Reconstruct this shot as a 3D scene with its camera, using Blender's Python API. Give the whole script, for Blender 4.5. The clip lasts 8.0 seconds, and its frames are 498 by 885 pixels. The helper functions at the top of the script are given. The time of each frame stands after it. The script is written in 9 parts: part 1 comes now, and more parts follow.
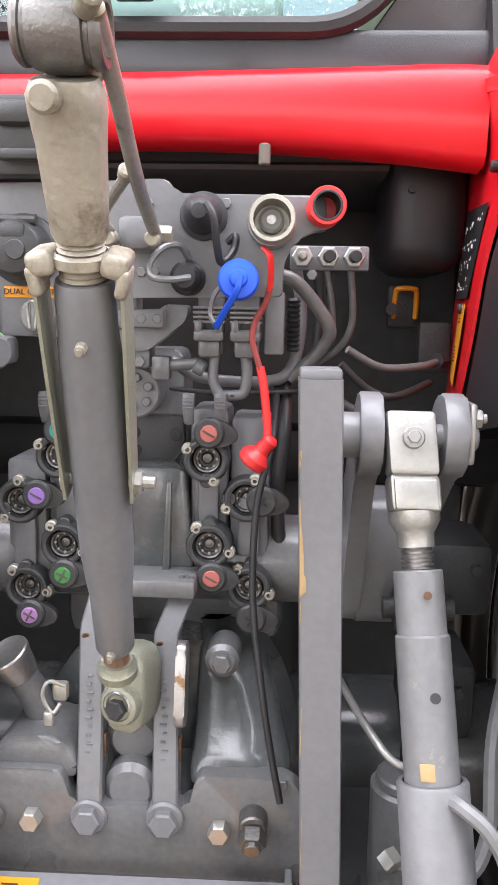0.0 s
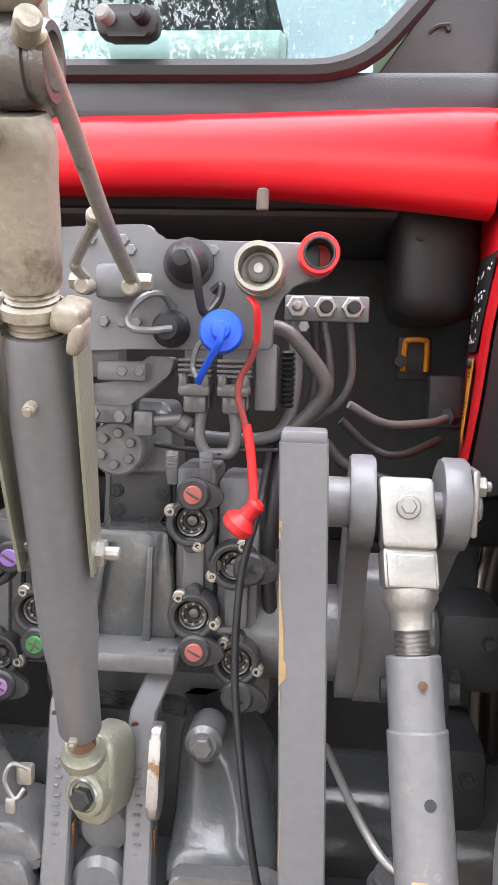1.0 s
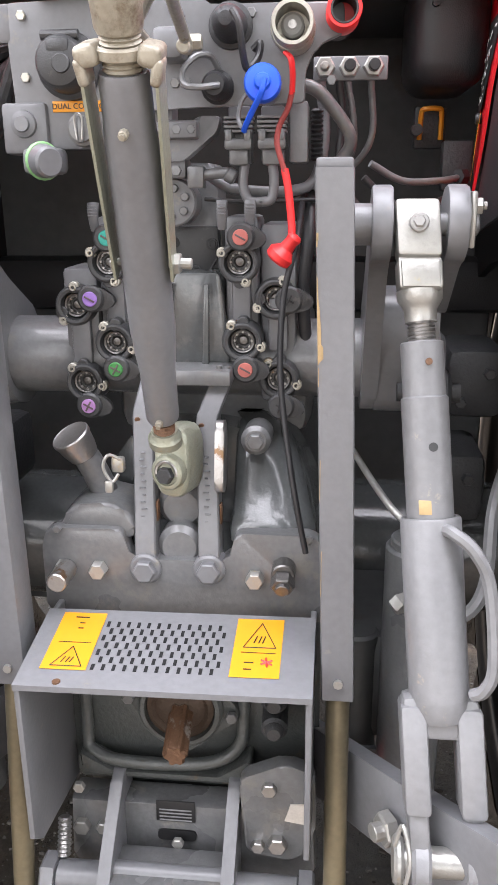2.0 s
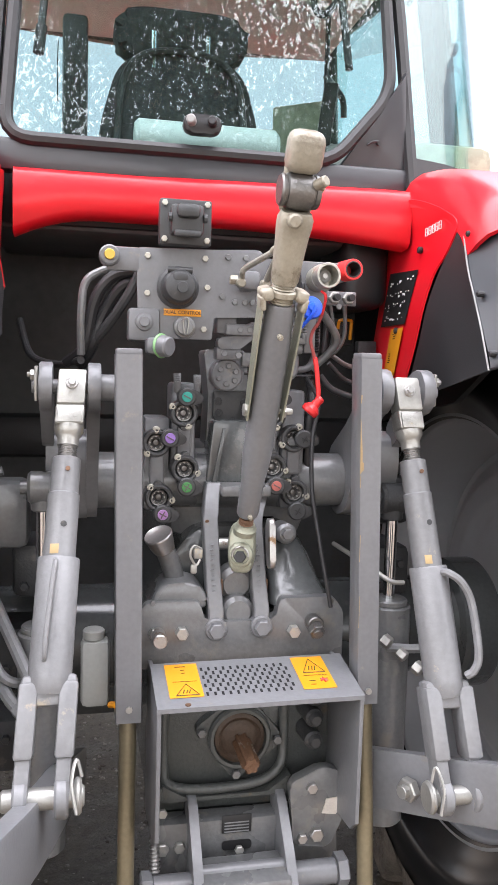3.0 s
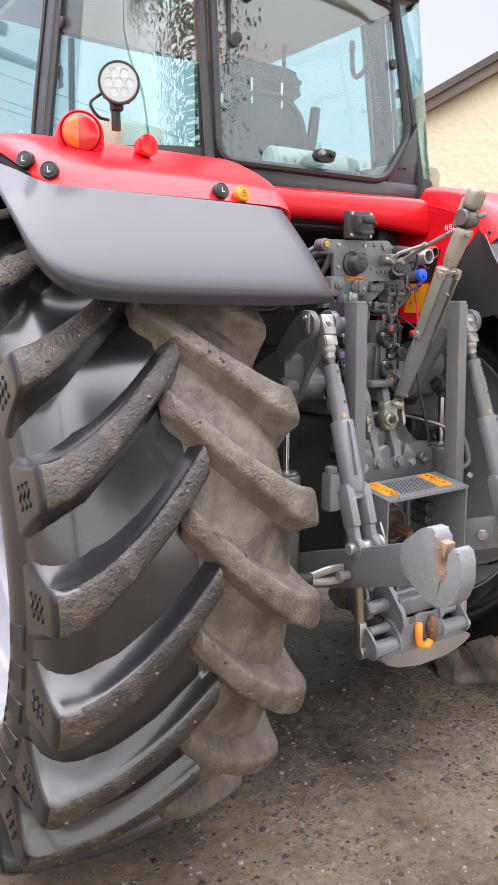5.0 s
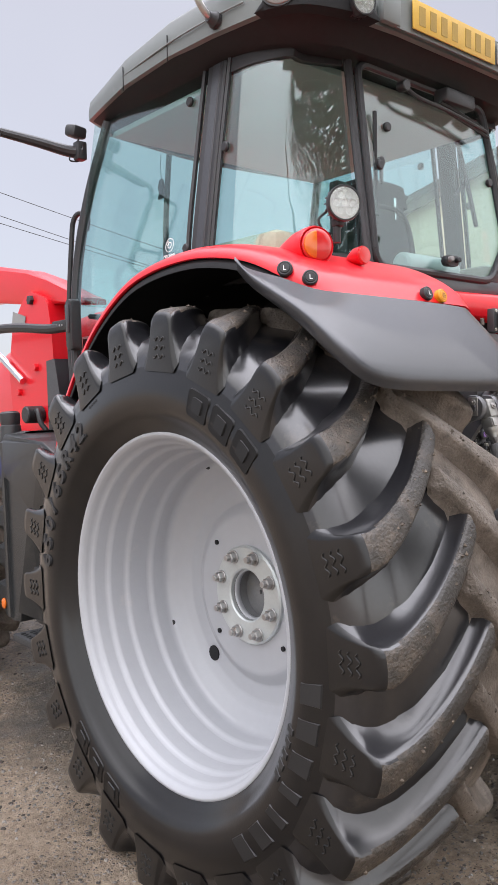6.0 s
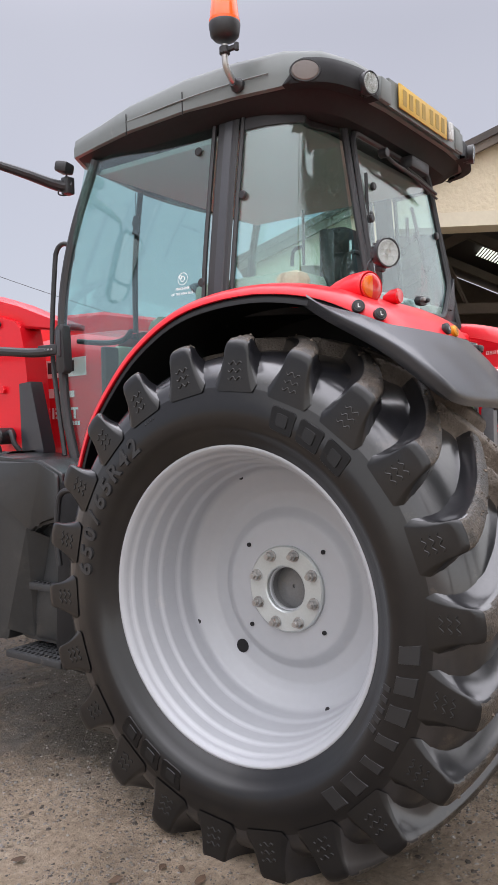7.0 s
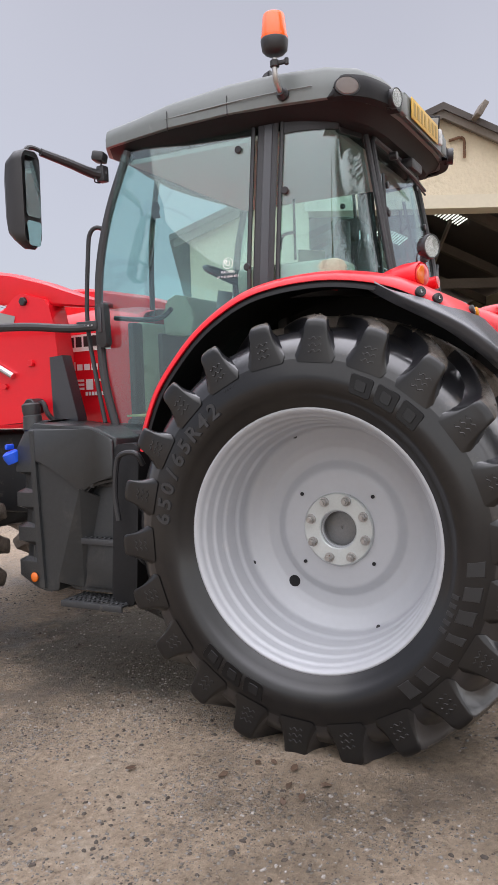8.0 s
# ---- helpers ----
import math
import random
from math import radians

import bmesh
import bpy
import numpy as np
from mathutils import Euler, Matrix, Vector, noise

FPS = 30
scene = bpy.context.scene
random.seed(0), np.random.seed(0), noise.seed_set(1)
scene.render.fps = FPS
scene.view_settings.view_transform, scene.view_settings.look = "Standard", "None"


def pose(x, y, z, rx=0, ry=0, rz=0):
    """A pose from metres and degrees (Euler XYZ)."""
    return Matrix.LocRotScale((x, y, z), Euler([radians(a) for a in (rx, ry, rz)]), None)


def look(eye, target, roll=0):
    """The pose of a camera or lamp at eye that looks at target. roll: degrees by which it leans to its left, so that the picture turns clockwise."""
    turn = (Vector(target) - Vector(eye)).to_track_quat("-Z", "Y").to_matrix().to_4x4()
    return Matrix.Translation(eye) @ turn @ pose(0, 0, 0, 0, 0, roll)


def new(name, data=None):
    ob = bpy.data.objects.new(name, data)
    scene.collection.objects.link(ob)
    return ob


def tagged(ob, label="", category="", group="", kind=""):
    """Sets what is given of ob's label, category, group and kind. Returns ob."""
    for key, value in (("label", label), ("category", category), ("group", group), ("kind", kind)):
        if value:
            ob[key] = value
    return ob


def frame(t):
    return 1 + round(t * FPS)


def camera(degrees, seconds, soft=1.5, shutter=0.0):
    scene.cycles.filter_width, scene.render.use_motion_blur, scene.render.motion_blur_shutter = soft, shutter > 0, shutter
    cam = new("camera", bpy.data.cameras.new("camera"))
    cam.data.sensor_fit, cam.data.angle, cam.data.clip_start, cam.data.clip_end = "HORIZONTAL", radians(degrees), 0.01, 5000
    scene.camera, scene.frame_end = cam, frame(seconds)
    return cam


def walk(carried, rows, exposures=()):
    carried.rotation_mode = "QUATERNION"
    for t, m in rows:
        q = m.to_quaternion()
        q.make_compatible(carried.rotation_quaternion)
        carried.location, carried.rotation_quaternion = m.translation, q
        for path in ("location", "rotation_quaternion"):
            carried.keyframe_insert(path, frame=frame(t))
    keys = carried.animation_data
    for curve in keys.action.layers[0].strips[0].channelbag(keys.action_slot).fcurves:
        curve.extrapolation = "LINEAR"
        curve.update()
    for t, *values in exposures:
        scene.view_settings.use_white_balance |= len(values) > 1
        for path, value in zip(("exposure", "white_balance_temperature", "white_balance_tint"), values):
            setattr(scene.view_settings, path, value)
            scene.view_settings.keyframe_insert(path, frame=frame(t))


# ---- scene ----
cam = camera(34.3, 8.0)
PATH = [
    (0, (0.171, -1.329, 1.641), (0.073, 0.645, 1.336), 1.1),
    (0.5, (0.205, -1.293, 1.659), (0.022, 0.684, 1.423), 2),
    (1, (0.211, -1.254, 1.652), (0.041, 0.729, 1.453), 1.7),
    (1.5, (0.237, -1.286, 1.568), (-0.045, 0.627, 1.059), 0.2),
    (1.7, (0.24, -1.341, 1.559), (-0.051, 0.537, 0.937), -0.4),
    (2.8, (-0.177, -1.893, 1.592), (0.158, 0.057, 1.306), 0.7),
    (3, (-0.318, -1.967, 1.561), (0.099, -0.019, 1.38), 1.6),
    (3.5, (-0.682, -2.204, 1.558), (0.03, -0.344, 1.376), 0.4),
    (4, (-1.064, -2.394, 1.555), (-0.225, -0.603, 1.258), -1.2),
    (4.2, (-1.23, -2.424, 1.532), (-0.318, -0.675, 1.197), -0.6),
    (5.3, (-2.171, -2.356, 1.569), (-0.995, -0.766, 1.269), 0.1),
    (5.5, (-2.33, -2.293, 1.542), (-1.13, -0.717, 1.27), -0.1),
    (5.6, (-2.398, -2.246, 1.537), (-1.19, -0.673, 1.284), -0.4),
    (6, (-2.717, -2.072, 1.563), (-1.425, -0.549, 1.456), -0.9),
    (6.5, (-3.141, -1.91, 1.538), (-1.695, -0.527, 1.549), -1.6),
    (7, (-3.547, -1.727, 1.538), (-1.936, -0.544, 1.492), -1.2),
    (7.5, (-3.954, -1.53, 1.549), (-2.226, -0.528, 1.449), -1.6),
    (8, (-4.4, -1.329, 1.528), (-2.627, -0.411, 1.409), -1.9),
]
walk(cam, [(t, look(eye, target, roll)) for t, eye, target, roll in PATH],
     [(0, 2.26), (1.7, 2.30), (2.8, 2.20), (4.2, 1.83), (5.3, 1.58), (6.0, 1.28), (6.5, 1.13), (8.0, 1.06)])

# ---------------------------------------------------------------- world and light
world = bpy.data.worlds.new("overcast_sky")
scene.world = world
world.use_nodes = True
wn, wl = world.node_tree.nodes, world.node_tree.links
wn.clear()
sky = wn.new("ShaderNodeTexSky")
sky.sky_type, sky.sun_disc = "NISHITA", False
sky.sun_elevation, sky.sun_rotation = radians(48), radians(200)
clear = wn.new("ShaderNodeBackground")
clear.inputs["Strength"].default_value = 0.05
wl.new(sky.outputs[0], clear.inputs["Color"])
cloud = wn.new("ShaderNodeBackground")
ramp_tc = wn.new("ShaderNodeTexCoord")
cloud_noise = wn.new("ShaderNodeTexNoise")
cloud_noise.inputs["Scale"].default_value = 1.6
cloud_noise.inputs["Detail"].default_value = 3
cloud_ramp = wn.new("ShaderNodeValToRGB")
cloud_ramp.color_ramp.elements[0].position, cloud_ramp.color_ramp.elements[0].color = 0.3, (0.72, 0.71, 0.80, 1)
cloud_ramp.color_ramp.elements[1].position, cloud_ramp.color_ramp.elements[1].color = 0.75, (0.86, 0.85, 0.945, 1)
wl.new(ramp_tc.outputs["Generated"], cloud_noise.inputs["Vector"])
wl.new(cloud_noise.outputs["Fac"], cloud_ramp.inputs["Fac"])
wl.new(cloud_ramp.outputs["Color"], cloud.inputs["Color"])
zen = wn.new("ShaderNodeSeparateXYZ")
wl.new(ramp_tc.outputs["Generated"], zen.inputs[0])
lift = wn.new("ShaderNodeMapRange")
lift.interpolation_type = "SMOOTHSTEP"
lift.inputs["From Min"].default_value, lift.inputs["From Max"].default_value = 0.42, 1.0
lift.inputs["To Min"].default_value, lift.inputs["To Max"].default_value = 0.42, 2.9
wl.new(zen.outputs["Z"], lift.inputs["Value"])
wl.new(lift.outputs[0], cloud.inputs["Strength"])
both = wn.new("ShaderNodeMixShader")
both.inputs[0].default_value = 0.75
wout = wn.new("ShaderNodeOutputWorld")
wl.new(clear.outputs[0], both.inputs[1])
wl.new(cloud.outputs[0], both.inputs[2])
wl.new(both.outputs[0], wout.inputs[0])
sun = new("sun", bpy.data.lights.new("sun", "SUN"))
sun.data.energy, sun.data.angle, sun.data.color = 1.55, radians(165), (1.0, 0.97, 0.93)
sun.matrix_world = look((-3.5, -8.5, 8.2), (0, 0, 0))


# ---------------------------------------------------------------- materials
def material(name, base, rough=0.5, metal=0.0, var=0.15, scale=30.0, bump=0.0, bscale=200.0, wear=None, wear_at=0.62,
             wear_scale=9.0, wear_soft=0.06, coat=0.0, spec=0.5, rvar=0.12, grain=None, island=0.0, bdist=0.004):
    """A surface with colour variation at two scales, worn patches of another colour and fine relief."""
    m = bpy.data.materials.new(name)
    m.use_nodes = True
    n, l = m.node_tree.nodes, m.node_tree.links
    b = n["Principled BSDF"]
    b.inputs["Metallic"].default_value = metal
    b.inputs["Specular IOR Level"].default_value = spec
    b.inputs["Coat Weight"].default_value = coat
    b.inputs["Coat Roughness"].default_value = 0.08
    tc = n.new("ShaderNodeTexCoord")
    big = n.new("ShaderNodeTexNoise")
    big.inputs["Scale"].default_value, big.inputs["Detail"].default_value = scale / 8, 5
    fine = n.new("ShaderNodeTexNoise")
    fine.inputs["Scale"].default_value, fine.inputs["Detail"].default_value = scale * 4, 4
    for t in (big, fine):
        l.new(tc.outputs["Object"], t.inputs["Vector"])
    add = n.new("ShaderNodeMath")
    add.operation = "MULTIPLY_ADD"
    add.inputs[1].default_value = 0.4
    l.new(fine.outputs["Fac"], add.inputs[0])
    l.new(big.outputs["Fac"], add.inputs[2])
    ramp = n.new("ShaderNodeMapRange")
    ramp.inputs["From Min"].default_value, ramp.inputs["From Max"].default_value = 0.4, 1.0
    ramp.inputs["To Min"].default_value, ramp.inputs["To Max"].default_value = 1 - var, 1 + var
    l.new(add.outputs[0], ramp.inputs["Value"])
    mul = n.new("ShaderNodeVectorMath")
    mul.operation = "SCALE"
    mul.inputs[0].default_value = base
    l.new(ramp.outputs[0], mul.inputs["Scale"])
    colour = mul.outputs[0]
    if island:
        geo, isl, im = n.new("ShaderNodeNewGeometry"), n.new("ShaderNodeMapRange"), n.new("ShaderNodeVectorMath")
        isl.inputs["To Min"].default_value, isl.inputs["To Max"].default_value = 1 - island, 1 + island
        im.operation = "SCALE"
        l.new(geo.outputs["Random Per Island"], isl.inputs["Value"])
        l.new(colour, im.inputs[0])
        l.new(isl.outputs[0], im.inputs["Scale"])
        colour = im.outputs[0]
    if wear:
        wnoise = n.new("ShaderNodeTexNoise")
        wnoise.inputs["Scale"].default_value, wnoise.inputs["Detail"].default_value, wnoise.inputs["Roughness"].default_value = wear_scale, 8, 0.7
        l.new(tc.outputs["Object"], wnoise.inputs["Vector"])
        wr = n.new("ShaderNodeValToRGB")
        wr.color_ramp.elements[0].position, wr.color_ramp.elements[1].position = wear_at, wear_at + wear_soft
        l.new(wnoise.outputs["Fac"], wr.inputs["Fac"])
        mix = n.new("ShaderNodeMix")
        mix.data_type = "RGBA"
        l.new(wr.outputs["Color"], mix.inputs["Factor"])
        l.new(colour, mix.inputs["A"])
        mix.inputs["B"].default_value = (*wear, 1)
        colour = mix.outputs["Result"]
    l.new(colour, b.inputs["Base Color"])
    rr = n.new("ShaderNodeMapRange")
    rr.inputs["To Min"].default_value, rr.inputs["To Max"].default_value = max(0.02, rough - rvar), min(1, rough + rvar)
    l.new(big.outputs["Fac"], rr.inputs["Value"])
    l.new(rr.outputs[0], b.inputs["Roughness"])
    if bump:
        bt = n.new("ShaderNodeTexNoise")
        bt.inputs["Scale"].default_value, bt.inputs["Detail"].default_value = bscale, 4
        l.new(tc.outputs["Object"], bt.inputs["Vector"])
        bp = n.new("ShaderNodeBump")
        bp.inputs["Strength"].default_value, bp.inputs["Distance"].default_value = bump, bdist
        l.new(bt.outputs["Fac"], bp.inputs["Height"])
        l.new(bp.outputs[0], b.inputs["Normal"])
    return m


def glow(m, colour, strength):
    b = m.node_tree.nodes["Principled BSDF"]
    b.inputs["Emission Color"].default_value = (*colour, 1)
    b.inputs["Emission Strength"].default_value = strength
    return m


def glass_mat(name, tint, base=0.068):
    """Thin tinted pane: clear through, with a mirror gloss that grows at grazing angles."""
    m = bpy.data.materials.new(name)
    m.use_nodes = True
    n, l = m.node_tree.nodes, m.node_tree.links
    n.remove(n["Principled BSDF"])
    clear_, gloss, mixer, facing_ = n.new("ShaderNodeBsdfTransparent"), n.new("ShaderNodeBsdfGlossy"), n.new("ShaderNodeMixShader"), n.new("ShaderNodeLayerWeight")
    power, scale = n.new("ShaderNodeMath"), n.new("ShaderNodeMapRange")
    clear_.inputs["Color"].default_value = (*tint, 1)
    gloss.inputs["Roughness"].default_value = 0.0
    gloss.inputs["Color"].default_value = (0.92, 0.96, 0.97, 1)
    facing_.inputs["Blend"].default_value = 0.5
    power.operation = "POWER"
    power.inputs[1].default_value = 5.0
    scale.inputs["To Min"].default_value, scale.inputs["To Max"].default_value = base, 0.9
    l.new(facing_.outputs["Facing"], power.inputs[0])
    l.new(power.outputs[0], scale.inputs["Value"])
    l.new(scale.outputs[0], mixer.inputs[0])
    l.new(clear_.outputs[0], mixer.inputs[1])
    l.new(gloss.outputs[0], mixer.inputs[2])
    l.new(mixer.outputs[0], n["Material Output"].inputs["Surface"])
    return m


RED = material("red_paint", (0.68, 0.008, 0.018), 0.34, var=0.05, scale=12, coat=0.22, spec=0.4, rvar=0.06, bump=0.02, bscale=60)
CAST = material("grey_cast_paint", (0.128, 0.130, 0.133), 0.30, var=0.35, scale=30, coat=0.35, bump=0.10, bscale=220, wear=(0.155, 0.148, 0.136), wear_at=0.56, wear_scale=14, wear_soft=0.10)
VOID = material("dark_cavity_steel", (0.070, 0.073, 0.074), 0.55, var=0.4, scale=10, wear=(0.06, 0.057, 0.052), wear_at=0.58, wear_scale=6)
GREY = material("grey_paint", (0.150, 0.152, 0.160), 0.32, var=0.22, scale=26, bump=0.05, bscale=180, wear=(0.190, 0.178, 0.162), wear_at=0.62, wear_scale=16)
LIGHTGREY = material("light_grey_paint", (0.176, 0.177, 0.183), 0.34, var=0.25, scale=24, bump=0.10, bscale=200, wear=(0.31, 0.27, 0.21), wear_at=0.63, wear_scale=13)
PALE_TAG = material("pale_green_plastic", (0.20, 0.40, 0.17), 0.5, var=0.1, scale=60)
OILY_CAST = material("glossy_dark_casting", (0.070, 0.075, 0.076), 0.22, var=0.3, scale=30, coat=0.5, bump=0.12, bscale=160, wear=(0.10, 0.10, 0.098), wear_at=0.6, wear_scale=10)
OILY = material("oily_green_grey_casting", (0.075, 0.080, 0.078), 0.34, var=0.35, scale=30, bump=0.3, bscale=200, wear=(0.10, 0.085, 0.065), wear_at=0.6, wear_scale=16)
COUPLER = material("dark_grey_coupler", (0.040, 0.041, 0.043), 0.42, var=0.25, scale=40, bump=0.15, bscale=500, wear=(0.085, 0.08, 0.075), wear_at=0.62, wear_scale=30)
TARNISHED = material("tarnished_zinc", (0.44, 0.425, 0.375), 0.38, metal=0.6, var=0.25, scale=50, bump=0.2, bscale=200, wear=(0.26, 0.22, 0.15), wear_at=0.55, wear_scale=25)
DARKSTEEL = material("oily_dark_steel", (0.17, 0.165, 0.16), 0.34, metal=0.8, var=0.3, scale=60, bump=0.2, bscale=250)
DARK = material("dark_metal", (0.028, 0.029, 0.031), 0.55, var=0.3, scale=25, bump=0.3, bscale=200, wear=(0.07, 0.065, 0.06), wear_at=0.6, wear_scale=12)
BLACK = material("black_void_paint", (0.014, 0.014, 0.015), 0.6, var=0.3, scale=12, spec=0.22)
PLASTIC = material("black_plastic", (0.020, 0.020, 0.022), 0.45, var=0.2, scale=40, bump=0.15, bscale=500)
FENDER_PLASTIC = material("dark_grey_plastic", (0.031, 0.033, 0.039), 0.38, coat=0.35, var=0.12, scale=10, bump=0.18, bscale=700)
TANK_PLASTIC = material("tank_plastic", (0.023, 0.025, 0.0265), 0.33, var=0.3, scale=10, bump=0.25, bscale=400, wear=(0.048, 0.046, 0.043), wear_at=0.56, wear_scale=5, wear_soft=0.2)
ROOF_GREY = material("roof_grey_paint", (0.138, 0.152, 0.147), 0.45, var=0.10, scale=8, bump=0.05, bscale=200, wear=(0.165, 0.175, 0.17), wear_at=0.62, wear_scale=5)
RUBBER = material("tyre_rubber", (0.0048, 0.0048, 0.0055), 0.36, var=0.3, scale=14, coat=0.68, bump=0.07, bscale=160, wear=(0.0085, 0.0080, 0.0076), wear_at=0.50, wear_scale=4, wear_soft=0.2, rvar=0.09, spec=0.2)
MUDDY = material("muddy_rubber", (0.090, 0.074, 0.060), 0.55, var=0.6, scale=50, bump=1.0, bscale=140, bdist=0.0045, wear=(0.212, 0.178, 0.150), wear_at=0.42, wear_scale=9, wear_soft=0.2)
TREAD = material("wet_tread_rubber", (0.011, 0.011, 0.013), 0.34, var=0.4, scale=18, coat=0.9, spec=0.3, bump=0.10, bscale=50, wear=(0.048, 0.040, 0.032), wear_at=0.58, wear_scale=7, wear_soft=0.14, rvar=0.16)
WETMUD = material("wet_mud_on_rubber", (0.030, 0.026, 0.022), 0.42, var=0.6, scale=50, bump=1.0, bscale=120, bdist=0.005, wear=(0.125, 0.098, 0.075), wear_at=0.46, wear_scale=9, wear_soft=0.2, rvar=0.25)
RIM = material("silver_rim_paint", (0.385, 0.395, 0.418), 0.42, metal=0.06, var=0.05, scale=9, bump=0.05, bscale=120, wear=(0.42, 0.42, 0.43), wear_at=0.64, wear_scale=5)
ZINC = material("zinc_plating", (0.37, 0.365, 0.345), 0.36, metal=0.6, var=0.15, scale=40, bump=0.15, bscale=200, wear=(0.42, 0.36, 0.24), wear_at=0.62, wear_scale=18)
STEEL = material("worn_steel", (0.42, 0.41, 0.40), 0.34, metal=0.9, var=0.2, scale=40, bump=0.15, bscale=250, wear=(0.24, 0.15, 0.09), wear_at=0.62, wear_scale=20)
CHROME = material("chrome", (0.75, 0.75, 0.76), 0.10, metal=1.0, var=0.05, scale=20)
IVORY = material("cream_zinc_casting", (0.285, 0.262, 0.212), 0.42, metal=0.25, var=0.3, scale=40, bump=0.35, bscale=120, wear=(0.145, 0.112, 0.075), wear_at=0.54, wear_scale=16, wear_soft=0.12)
PALEGREEN = material("yellow_green_plating", (0.29, 0.298, 0.235), 0.36, metal=0.45, var=0.15, scale=40, bump=0.3, bscale=180, wear=(0.30, 0.27, 0.18), wear_at=0.6, wear_scale=18)
RUST = material("rusty_steel", (0.15, 0.080, 0.045), 0.6, metal=0.4, var=0.4, scale=60, bump=0.5, bscale=160, wear=(0.32, 0.29, 0.26), wear_at=0.6, wear_scale=20)
PALE_RUST = material("pale_rusty_steel", (0.30, 0.205, 0.145), 0.55, metal=0.3, var=0.4, scale=40, bump=0.3, bscale=140, wear=(0.36, 0.33, 0.30), wear_at=0.58, wear_scale=20)
OLD_RUST = material("dark_oily_rust", (0.060, 0.040, 0.028), 0.5, metal=0.3, var=0.4, scale=60, bump=0.4, bscale=160)
YELLOW = material("yellow_sticker", (0.68, 0.27, 0.010), 0.42, var=0.06, scale=30)
BLUE = material("blue_plastic", (0.012, 0.085, 0.62), 0.35, var=0.08, scale=40)
REDPL = material("red_rubber", (0.72, 0.030, 0.032), 0.42, var=0.08, scale=40)
PINK = material("faded_red_plastic", (0.43, 0.125, 0.105), 0.45, var=0.12, scale=60)
GREEN = material("green_plastic", (0.045, 0.22, 0.055), 0.45, var=0.12, scale=60)
TEAL = material("teal_plastic", (0.02, 0.26, 0.21), 0.45, var=0.12, scale=60)
PURPLE = material("purple_plastic", (0.27, 0.15, 0.46), 0.45, var=0.12, scale=60)
LILAC = material("lilac_plastic", (0.38, 0.20, 0.44), 0.45, var=0.12, scale=60)
ORANGE = material("orange_paint", (0.80, 0.24, 0.015), 0.4, var=0.15, scale=40, wear=(0.4, 0.2, 0.08), wear_at=0.63, wear_scale=20)
WHITE = material("white_print", (0.78, 0.78, 0.77), 0.5, var=0.05, scale=30)
INK = material("black_print", (0.012, 0.012, 0.013), 0.5, var=0.05, scale=30)
SEATCLOTH = material("seat_cloth", (0.035, 0.036, 0.040), 0.85, var=0.25, scale=60)
CABGREY = material("cab_trim_grey", (0.26, 0.26, 0.255), 0.7, var=0.1, scale=20)
GLASS = glass_mat("cab_glass", (0.84, 0.912, 0.907))
SIDE_GLASS = glass_mat("side_glass", (0.78, 0.92, 0.915), 0.10)
# silver toned down, standing in for dark surroundings the mirror would reflect
MIRROR = material("mirror_silver", (0.45, 0.46, 0.47), 0.04, metal=1.0, var=0.0, rvar=0.0)
LENS = glass_mat("clear_lens", (0.92, 0.93, 0.92))
DASH = material("greenish_lining", (0.33, 0.36, 0.27), 0.75, var=0.2, scale=14, wear=(0.26, 0.28, 0.21), wear_at=0.55, wear_scale=4)
HEADLINING = material("grey_headlining", (0.56, 0.54, 0.52), 0.9, var=0.08, scale=12)
AMBER = material("amber_lens", (0.62, 0.13, 0.008), 0.18, var=0.1, scale=60, coat=0.5)
BEACON = glow(material("beacon_lens", (0.80, 0.11, 0.008), 0.22, var=0.1, scale=40, coat=0.5), (1.0, 0.12, 0.008), 0.05)
REDLENS = material("red_lens", (0.55, 0.015, 0.015), 0.2, var=0.1, scale=60, coat=0.5)
REFLECTOR = material("lamp_reflector", (0.52, 0.52, 0.51), 0.25, metal=0.25, var=0.15, scale=60)
RENDER_WALL = material("cream_render", (0.62, 0.55, 0.41), 0.85, var=0.12, scale=6, bump=1.0, bscale=14, bdist=0.02, wear=(0.50, 0.43, 0.30), wear_at=0.62, wear_scale=1.5)
SLATE = material("dark_slate", (0.075, 0.066, 0.060), 0.8, var=0.3, scale=10, bump=0.6, bscale=20)
TIMBER = material("weathered_timber", (0.14, 0.12, 0.10), 0.8, var=0.3, scale=12, bump=0.5, bscale=40)
BARK = material("brown_bark", (0.24, 0.17, 0.105), 0.9, var=0.4, scale=14, bump=1.0, bscale=25, wear=(0.07, 0.08, 0.03), wear_at=0.55, wear_scale=5)
LEAF = material("dark_green_leaf", (0.045, 0.065, 0.022), 0.6, var=0.3, scale=3)
SOIL = material("dark_soil_clod", (0.045, 0.034, 0.026), 0.7, var=0.4, scale=40)


